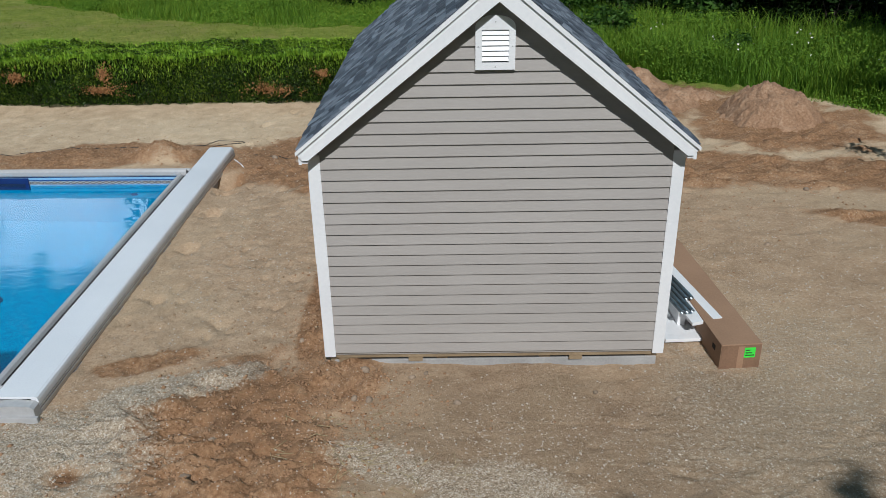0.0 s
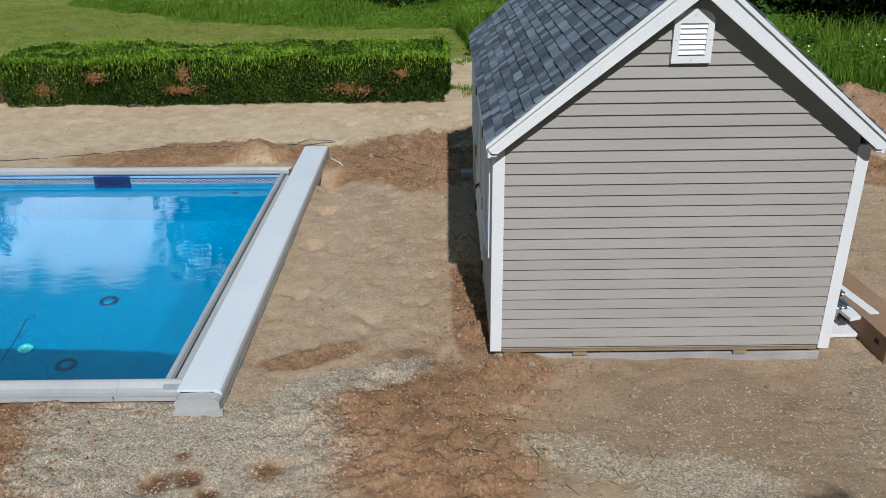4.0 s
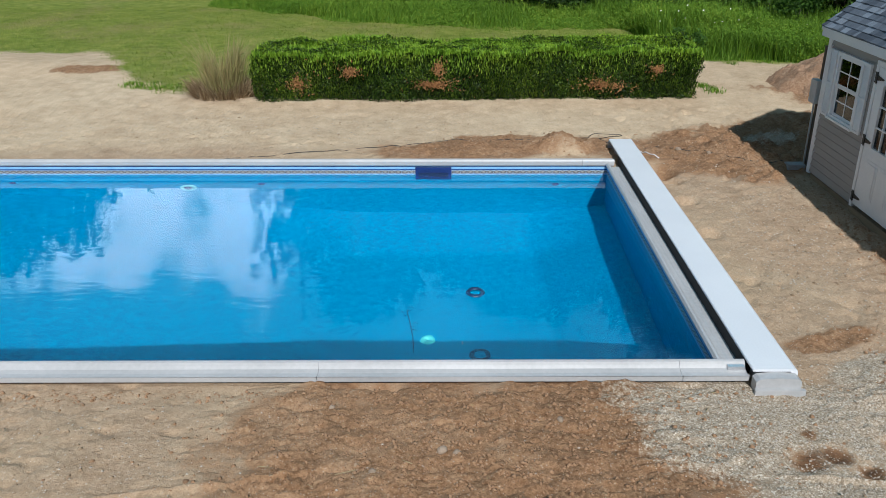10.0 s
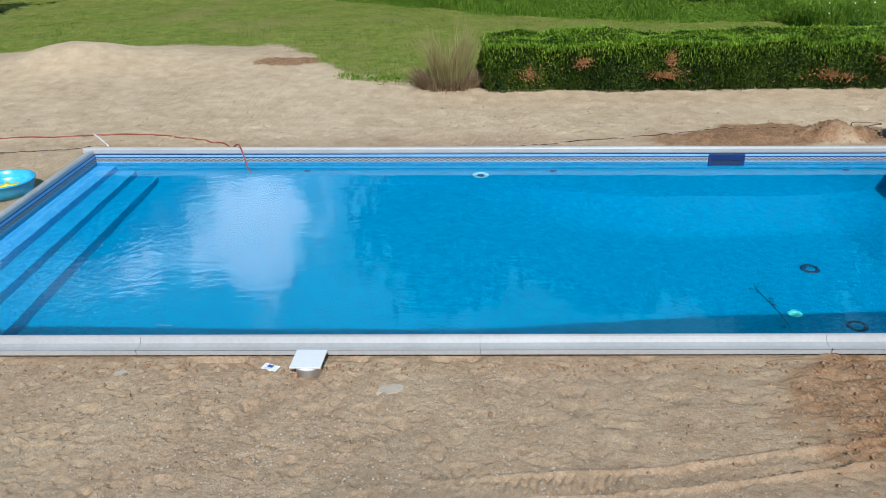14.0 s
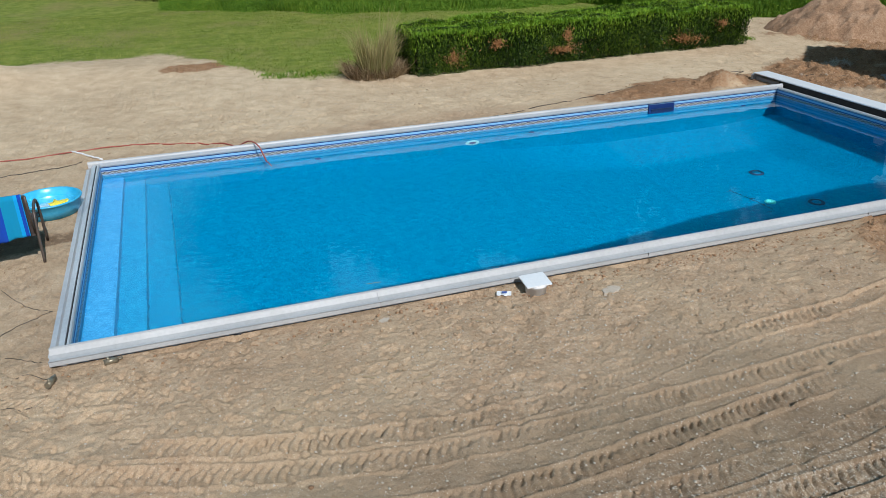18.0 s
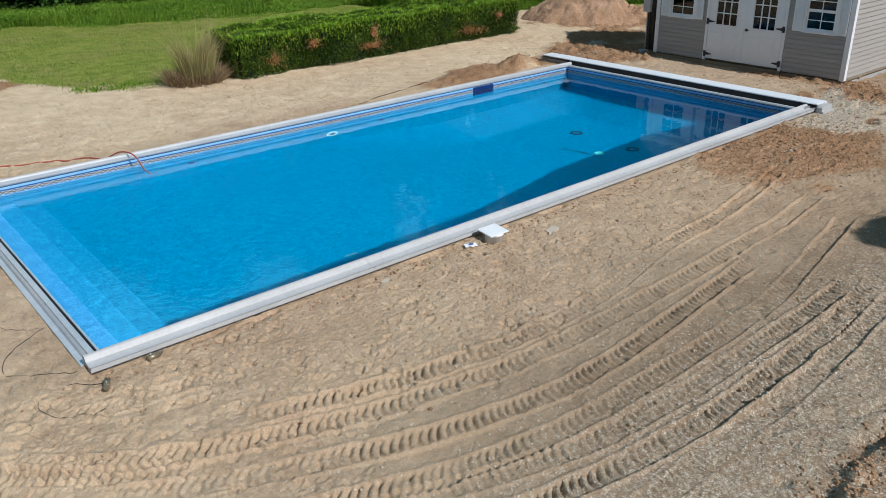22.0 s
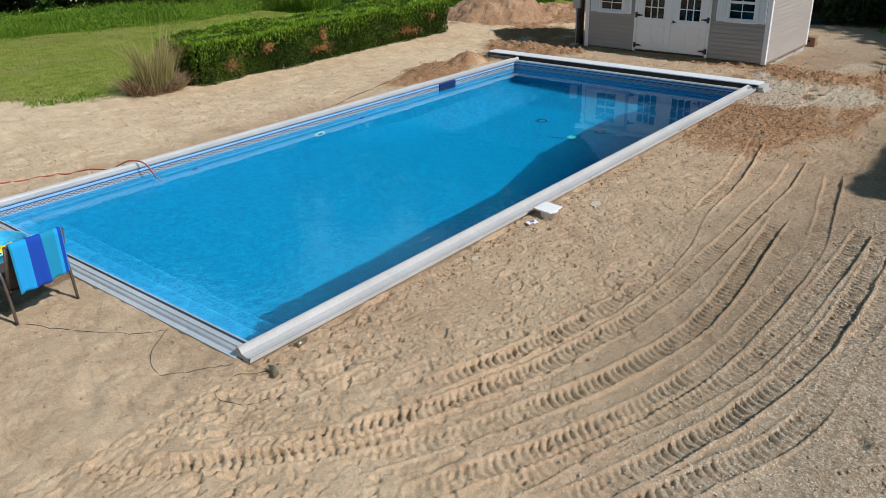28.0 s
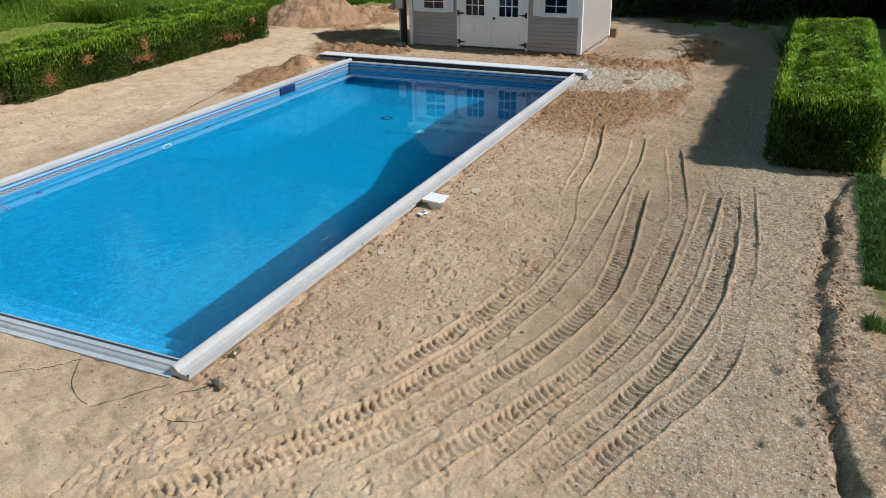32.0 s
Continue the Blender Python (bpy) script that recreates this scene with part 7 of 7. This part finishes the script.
def lounge_chair(cx, cy, w, towel, turn, label, tall, span, skew=0.02):
    """A patio chair with bent-tube arms, seen with its back to the pool's near side; a towel hangs over the back."""
    z = ground_z(cx, cy)
    t = thing("patio_chair", (cx, cy, z), label, "chair", "patio chairs by the pool")
    R = Matrix.Translation((cx, cy, z)) @ Matrix.Rotation(radians(turn), 4, "Z")

    def go(bm):
        bm.transform(R)
        return bm

    for s in (-1, 1):
        x = s * w / 2
        arm = smooth_line([(x, -0.34, 0.0), (x, -0.31, 0.30), (x, -0.24, 0.56), (x, -0.08, 0.63), (x, 0.14, 0.60), (x, 0.26, 0.45), (x, 0.36, 0.0)], 5)
        part("arm_leg", go(bar(arm, 0.017, 8)), M["chair_metal"], t, "dark bronze bent-tube arm and leg")
    seat_bm = bmesh.new()
    prism(seat_bm, [(-0.30, 0.34), (0.30, 0.40), (0.32, 0.38), (0.32, 0.37), (-0.30, 0.325)], "x", -w / 2 + 0.03, w / 2 - 0.03)
    part("seat", go(seat_bm), M["chair_mesh"], t, "dark woven sling seat")
    back_bm = bmesh.new()
    prism(back_bm, [(-0.28, 0.34), (-0.42, tall - 0.02), (-0.405, tall - 0.015), (-0.265, 0.35)], "x", -w / 2 + 0.04, w / 2 - 0.04)
    part("backrest", go(back_bm), M["chair_mesh"], t, "dark woven sling back")
    for s in (-1, 1):
        x = s * (w / 2 - 0.03)
        part("back_post", go(bar([(x, 0.30, 0.39), (x, -0.27, 0.335), (x, -0.42, tall)], 0.015, 8)), M["chair_metal"], t)
    part("top_rail", go(bar([(-w / 2 + 0.03, -0.42, tall), (w / 2 - 0.03, -0.42, tall)], 0.015, 8)), M["chair_metal"], t)
    part("cross_bar", go(bar([(-w / 2, 0.30, 0.34), (w / 2, 0.30, 0.34)], 0.012, 8)), M["chair_metal"], t)
    lw, drop, back = span
    tw = thing("towel", (cx, cy, z), towel[1], "towel", "beach towels on chairs")
    nu, nv = 26, 30
    verts, faces = [], []
    for i in range(nu + 1):
        u = -lw / 2 + lw * i / nu
        for j in range(nv + 1):
            s = -drop + (drop + back) * j / nv
            fold = 0.020 * math.sin(u * 17 + 1.3) * min(1, abs(s) * 2.2) + 0.012 * math.sin(u * 41) * min(1, abs(s) * 2)
            if s < 0:
                y, zz = -0.452 - fold - 0.01 * abs(s), tall + 0.018 + s + 0.03 * math.sin(u * 9) * abs(s) + skew * u * min(1, abs(s) * 4)
            else:
                y, zz = -0.40 + 0.30 * s - 0.1 * fold, tall + 0.018 - 0.95 * s
            r = 0.03
            if abs(s) < r:
                k = s / r
                y, zz = -0.425 + 0.028 * k, tall + 0.018 + 0.012 * (1 - k * k)
            sag = 0.05 * (abs(u) > w / 2) * (abs(u) - w / 2) * 6
            verts.append((u, y, zz - sag))
    for i in range(nu):
        for j in range(nv):
            a = i * (nv + 1) + j
            faces.append((a, a + nv + 1, a + nv + 2, a + 1))
    me = mesh_of("cloth", verts, faces, None, True)
    bm = bmesh.new()
    bm.from_mesh(me)
    bmesh.ops.solidify(bm, geom=bm.faces[:], thickness=0.008)
    bm.transform(R)
    part("cloth", bm, M[towel[0]], tw)
    return t


lounge_chair(-16.05, 2.08, 0.66, ("towel_mixed", "blue and turquoise striped beach towel over a chair back"), 3, "dark bronze patio chair with a striped towel, on sand", 0.84, (0.54, 0.50, 0.30))
lounge_chair(-17.05, 2.12, 0.80, ("towel_wide", "navy and bright blue banded beach towel over a chair back"), 4, "dark bronze patio chair under a banded towel, on sand", 0.86, (0.98, 0.47, 0.30), 0.10)


def small_things():
    z = ground_z(-15.80, 3.52)
    t = thing("paddling_pool", (-15.80, 3.52, z), "round light-blue plastic paddling pool holding a little water", "paddling pool")
    bm = bmesh.new()
    lathe(bm, [(0.0, 0.0), (0.36, 0.0), (0.38, 0.08), (0.39, 0.09), (0.40, 0.18), (0.42, 0.185), (0.425, 0.20), (0.41, 0.21), (0.39, 0.20), (0.38, 0.11), (0.35, 0.02), (0.0, 0.015)], (-15.80, 3.52, z), 40)
    part("tub", bm, M["kid_blue"], t)
    bm = bmesh.new()
    lathe(bm, [(0.0, 0.10), (0.372, 0.10)], (-15.80, 3.52, z), 40)
    ob = part("tub_water", bm, M["tub_water"], t, "shallow clear water")
    ob.visible_shadow = False
    t = thing("toy_boat", (-15.68, 3.45, z + 0.10), "small yellow plastic toy floating in the paddling pool", "toy")
    bm = bmesh.new()
    prism(bm, [(-0.12, 0.03), (-0.08, -0.02), (0.08, -0.02), (0.13, 0.04), (0.02, 0.035), (-0.03, 0.07), (-0.06, 0.035)], "y", -0.035, 0.035)
    bm.transform(pose(-15.68, 3.45, z + 0.115, 0, 0, 20))
    part("hull", bm, M["yellow_plastic"], t)
    bx, by = -17.68, 1.58
    z = ground_z(bx, by)
    t = thing("bucket", (bx, by, z), "dark blue plastic bucket standing upside down on damp soil", "bucket")
    bm = bmesh.new()
    lathe(bm, [(0.158, 0.0), (0.165, 0.006), (0.165, 0.024), (0.153, 0.026), (0.150, 0.05), (0.157, 0.052), (0.156, 0.066), (0.149, 0.07), (0.122, 0.325), (0.112, 0.335), (0.0, 0.335)], (bx, by, z), 36)
    part("body", bm, M["blue_plastic"], t)
    part("handle", bar([(bx - 0.15 * math.cos(a), by - 0.15 * math.sin(a) - 0.012, z + 0.10 - 0.05 * math.sin(a)) for a in (math.pi * k / 10 for k in range(11))], 0.004, 6), M["meter_grey"], t)
    bm = bmesh.new()
    rr = 0.142
    for k in range(4):
        a0, a1 = radians(238 + 9 * k), radians(247 + 9 * k)
        f = [bm.verts.new((bx + (rr + dr) * math.cos(a), by + (rr + dr) * math.sin(a), z + zz)) for a, zz, dr in ((a0, 0.14, 0.002), (a1, 0.14, 0.002), (a1, 0.25, -0.008), (a0, 0.25, -0.008))]
        bm.faces.new(f)
    part("label", bm, M["paper"], t, "plain white label")
    z = ground_z(-16.62, 2.2)
    t = thing("pool_toy", (-16.62, 2.2, z), "small pink toy lying between the chairs", "toy")
    bm = bmesh.new()
    lathe(bm, [(0.0, 0.0), (0.05, 0.01), (0.06, 0.05), (0.035, 0.09), (0.0, 0.10)], (-16.62, 2.2, z), 16)
    part("body", bm, M["pink_plastic"], t)


small_things()


def net_pole():
    """A short dark pole with a bright tip, stuck through the chair."""
    t = thing("pole", (-17.2, 2.55, 0.6), "short dark pole with a silver tip leaning on a chair", "pole")
    part("shaft", bar([(-17.02, 2.40, 0.50), (-17.34, 2.74, 0.86)], 0.013, 8), M["black_iron"], t)
    part("tip", bar([(-17.34, 2.74, 0.86), (-17.40, 2.80, 0.925)], 0.015, 8), M["aluminium"], t, "silver tip")


net_pole()


def ground_line(pts, lift, steps=8):
    """Points of a curve that lies on the ground; a third number is a height of its own."""
    out = []
    for p in smooth_line([(p[0], p[1], p[2] if len(p) > 2 else 0) for p in pts], steps):
        out.append((p.x, p.y, ground_z(p.x, p.y) + lift + 0.01 * noise.noise(Vector((p.x * 3, p.y * 3, 0)))))
    return out


def cable(name, pts, r, mk, label, category, over=None):
    line = ground_line(pts, r * 0.9)
    if over:
        line += smooth_line([line[-1], *over], 6)[1:]
    bm = bar(line, r, 6)
    me = bpy.data.meshes.new(name)
    bm.to_mesh(me)
    bm.free()
    me.materials.append(M[mk])
    return tagged(new(name, me), label, category)


cable("garden_hose", [(-22, 6.1), (-19.5, 6.36), (-17, 6.25), (-15.1, 6.36), (-14.2, 6.2), (-13.5, 5.88), (-13.15, 5.5)], 0.012, "red_rubber", "red garden hose lying over the sand into the pool", "hose",
      over=[(-12.98, 5.24, 0.285), (-12.86, 5.0, 0.26), (-12.78, 4.9, 0.05), (-12.70, 4.82, -0.22)])
cable("power_cord", [(-10.8, 5.27), (-10.29, 5.32), (-9.0, 5.48), (-7.62, 5.76), (-6.4, 6.05), (-5.25, 6.37), (-3.76, 6.42), (-3.0, 6.45), (-2.75, 6.75), (-2.3, 6.7), (-2.75, 6.35), (-2.18, 5.78), (-1.63, 5.9), (-0.77, 5.43), (-0.05, 5.05)], 0.006, "black_rubber", "black power cord snaking across the sand", "cord")
cable("power_cord", [(-20.5, 4.3), (-18.3, 4.76), (-16.67, 5.37), (-15.9, 5.53), (-15.55, 5.75)], 0.006, "black_rubber", "thin black cord lying on the sand", "cord")
cable("thin_wire", [(-16.3, 1.65), (-16.0, 1.0), (-15.75, 0.6), (-15.5, 0.4)], 0.003, "black_rubber", "thin dark wire on the sand beside the pool", "wire")
cable("thin_wire", [(-15.5, 0.42), (-15.85, 0.15), (-16.0, -0.2), (-15.75, -0.45), (-15.5, -0.62)], 0.003, "black_rubber", "thin dark wire on the sand beside the pool", "wire")
cable("thin_wire", [(-15.35, -1.0), (-15.6, -0.8), (-15.9, -0.9), (-15.85, -1.2), (-15.5, -1.35)], 0.003, "black_rubber", "thin dark wire on the sand beside the pool", "wire")
cable("white_pipe", [(-15.75, 6.35), (-15.5, 6.05), (-15.25, 5.72)], 0.016, "white_vinyl", "short white plastic pipe lying on sand", "pipe")
cable("white_pipe", [(-2.24, 5.72), (-2.12, 5.5), (-2.0, 5.32)], 0.008, "white_vinyl", "short white plastic pipe lying on soil", "pipe")
for fx, fy, ang in ((-15.38, -1.05, 70), (-14.90, -0.86, 10)):
    z = ground_z(fx, fy)
    t = thing("bonding_clamp", (fx, fy, z), "small bronze wire clamp lying on sand by the coping", "clamp", "clamps by the coping")
    bm = bmesh.new()
    tube(bm, [(-0.06, 0, 0.03), (0.06, 0, 0.03)], 0.028, 10)
    tube(bm, [(0.06, 0, 0.03), (0.10, 0.01, 0.03)], 0.014, 8)
    bm.transform(pose(fx, fy, z, 0, 0, ang))
    part("barrel", bm, M["bronze_fit"], t)
    bm = bmesh.new()
    tube(bm, [(-0.02, 0, 0.03), (-0.02, 0, 0.075)], 0.012, 8)
    bm.transform(pose(fx, fy, z, 0, 0, ang))
    part("screw", bm, M["bronze_fit"], t)


def straw_bits():
    bm = bmesh.new()
    r = random.Random(31)
    spots = [(0.35, -1.4, 0.3, 40), (0.05, -0.95, 0.25, 16), (0.75, -1.6, 0.3, 24), (-12.5, -1.3, 1.2, 8), (-5, -1.5, 1.5, 8)]
    for cx, cy, s, n in spots:
        for _ in range(n):
            x, y, a, ln = cx + r.gauss(0, s), cy + r.gauss(0, s * 0.6), r.uniform(0, 6.3), r.uniform(0.04, 0.16)
            z = ground_z(x, y) + 0.012
            tube(bm, [(x, y, z), (x + ln * math.cos(a), y + ln * math.sin(a), z + r.uniform(0, 0.02))], 0.003, 4)
    me = bpy.data.meshes.new("straw")
    bm.to_mesh(me)
    bm.free()
    me.materials.append(M["straw"])
    tagged(new("straw", me), "scattered bits of dry straw and roots", "straw", kind="stuff")


straw_bits()


def mortar_splats():
    """Dried grey spills of mortar on the sand."""
    for x, y, rx, ry, turn in ((-10.08, -1.28, 0.14, 0.07, 10), (-12.41, -1.03, 0.07, 0.05, 30)):
        g = random.Random(int(100 * abs(x)))
        rim = [(math.cos(a) * rx * g.uniform(0.6, 1.1), math.sin(a) * ry * g.uniform(0.6, 1.1)) for a in (2 * math.pi * k / 18 for k in range(18))]
        z = max(ground_z(x + u * 0.7, y + v * 0.7) for u, v in rim)
        bm = bmesh.new()
        prism(bm, rim, "z", -0.03, 0.004)
        bm.transform(pose(x, y, z, 0, 0, turn))
        me = bpy.data.meshes.new("mortar_splat")
        bm.to_mesh(me)
        bm.free()
        me.materials.append(M["mortar"])
        tagged(new("mortar_splat", me), "thin pale grey spill of dried mortar on sand", "mortar spill", "mortar spills by the pool")


mortar_splats()


# ---- things about the shed ----
def carton():
    x0, x1, y0, y1, z0, z1 = -0.19, 0.19, -1.08, 1.35, 0.0, 0.27
    cx, cy = 3.70, 1.02
    z = ground_z(cx, cy) - 0.01
    t = thing("long_carton", (cx, cy, z), "long brown cardboard carton with a bright green label, on the ground", "carton")
    m = pose(cx, cy, z, 0, 0, 4)

    def go(bm):
        bm.transform(m)
        return bm

    part("body", go(solid(x0, x1, y0, y1, z0, z1, 0.006)), M["cardboard"], t)
    part("end_flap", go(solid(x0 + 0.006, x1 - 0.006, y0 - 0.005, y0 - 0.001, z0 + 0.006, z1 - 0.01)), M["cardboard_dark"], t)
    part("tape", go(solid(-0.03, 0.03, y0 - 0.006, y0 - 0.0055, z0 + 0.02, z1 - 0.02)), M["cardboard"], t)
    part("back_flap", go(solid(x0 + 0.01, x1 - 0.01, y1 - 0.01, y1 + 0.30, z1 - 0.004, z1 + 0.004)), M["cardboard_dark"], t, "open brown flap")
    part("side_fold", go(solid(x1, x1 + 0.10, y0 + 0.55, y0 + 0.72, z0 + 0.02, z0 + 0.028)), M["cardboard_dark"], t, "torn loose flap")
    lab = part("label", go(solid(0.03, 0.13, y0 - 0.009, y0 - 0.006, 0.13, 0.235)), M["green_label"], t, "bright green label")
    for k in range(3):
        part("print_bar", go(solid(0.04, 0.12 - 0.02 * k, y0 - 0.011, y0 - 0.0095, 0.15 + 0.026 * k, 0.161 + 0.026 * k)), M["ink"], lab)
    part("carry_hole", go(solid(x0 - 0.003, x0 + 0.001, y0 + 0.12, y0 + 0.19, 0.14, 0.19)), M["dark_gap"], t)


carton()


def board_stack():
    z = ground_z(3.3, 0.9)
    for k, (cx, cy, w, ln, zz, a, lab) in enumerate(((3.33, 1.30, 0.36, 1.9, 0.02, 3, "white panel board lying beside the shed"), (3.44, 1.38, 0.30, 2.0, 0.20, 9, "white trim board leaning on a stack beside the shed"))):
        t = thing("trim_board", (cx, cy, z), lab, "board", "white boards by the shed")
        bm = solid(-w / 2, w / 2, -ln / 2, ln / 2, 0, 0.035, 0.004)
        bm.transform(pose(cx, cy, z + zz, 0, -6 * k, a))
        part("panel", bm, M["white_vinyl"], t)
    for x in (3.16, 3.42):
        t = thing("support_block", (x, 0.9, z), "white plastic packing block under boards", "block")
        part("block", solid(x - 0.04, x + 0.04, 0.62, 1.9, z + 0.054, z + 0.20, 0.005), M["white_vinyl"], t)
    for k in range(5):
        x = 3.23 + 0.05 * k
        t = thing("metal_pipe", (x, 0.9, z), "long grey galvanised metal pipe lying on white boards", "pipe", "metal pipes on the boards")
        bm = bmesh.new()
        near = -0.86 + 0.25 * (k > 2)
        rim = [(0.021, near), (0.021, 0.9), (0.016, 0.9), (0.016, near)]
        lathe(bm, [*rim, rim[0]], (0, 0, 0), 14)
        bm.transform(pose(x, 1.35, z + 0.262 + 0.006 * k, 0, 0, 10) @ pose(0, 0, 0, -90, 0, 0))
        bmesh.ops.recalc_face_normals(bm, faces=bm.faces)
        part("tube", bm, M["galv"], t)


board_stack()


def meter_post():
    x, y = 0.15, 5.02
    z = ground_z(x, y)
    t = thing("meter_post", (x, y, z), "dark timber service posts with a grey electrical box by the shed", "post")
    part("post", solid(x - 0.05, x + 0.05, y - 0.05, y + 0.05, z - 0.3, z + 1.75, 0.006), M["dark_timber"], t, "dark timber post")
    part("post", solid(x + 0.16, x + 0.26, y - 0.03, y + 0.07, z - 0.3, z + 1.6, 0.006), M["dark_timber"], t, "dark timber post")
    part("meter_box", solid(x - 0.14, x - 0.051, y - 0.10, y + 0.10, z + 0.95, z + 1.28, 0.01), M["meter_grey"], t, "light grey electrical box")
    part("conduit", bar([(x - 0.09, y, z - 0.05), (x - 0.09, y, z + 0.95)], 0.014, 8), M["meter_grey"], t)
    part("stub", solid(x - 0.35, x - 0.1, y - 0.12, y + 0.05, z - 0.03, z + 0.05, 0.01), M["concrete"], t, "grey concrete footing")


meter_post()


# ---- roof shingles ----
def shingles():
    r = random.Random(17)
    base = [(-0.5, 0, 0.014), (0.5, 0, 0.014), (0.5, 1, 0.003), (-0.5, 1, 0.003), (-0.5, 0, 0), (0.5, 0, 0), (0.5, 1, -0.004), (-0.5, 1, -0.004)]
    quads = [(0, 1, 2, 3), (4, 5, 1, 0), (5, 6, 2, 1), (6, 7, 3, 2), (7, 4, 0, 3)]
    me = mesh_of("shingle_tab", base, quads, M["shingle"])
    rows = 21
    ex = ROOF_RUN / rows
    ang = math.atan(PITCH)
    for s in (0, 1):
        joined_v, joined_f = [], []
        for k in range(rows):
            y = ROOF_S
            y -= r.uniform(0, 0.1)
            while y < ROOF_N - 0.02:
                w = r.choice((0.06, 0.09, 0.12, 0.15))
                a, b = max(y, ROOF_S), min(y + w, ROOF_N)
                if b - a > 0.03:
                    d = k * ex
                    x0 = EAVE_X + d * math.cos(ang) - 0.01
                    z0 = EAVE_Z + d * math.sin(ang)
                    up = Matrix.Rotation(-ang, 4, "Y")
                    m = Matrix.Translation((x0, (a + b) / 2, z0)) @ up @ Matrix(((0, 1, 0, 0), (-1, 0, 0, 0), (0, 0, 1, 0), (0, 0, 0, 1))) @ Matrix.Diagonal((b - a - 0.004, ex + 0.03, r.choice((1.0, 1.0, 1.6)), 1))
                    if s == 0 and y < 1.35:
                        piece("shingle_tab", me, ROOF_DECKS[0], m)
                    else:
                        n0 = len(joined_v)
                        for v in base:
                            q = m @ Vector(v)
                            joined_v.append((SX - q.x if s else q.x, q.y, q.z))
                        joined_f += [tuple(n0 + c for c in (f[::-1] if s else f)) for f in quads]
                y += w
        ob = part_mesh("shingle_cover", mesh_of("shingle_cover", joined_v, joined_f, M["shingle"]), None, ROOF_DECKS[s])
        tagged(ob, kind="stuff")


shingles()
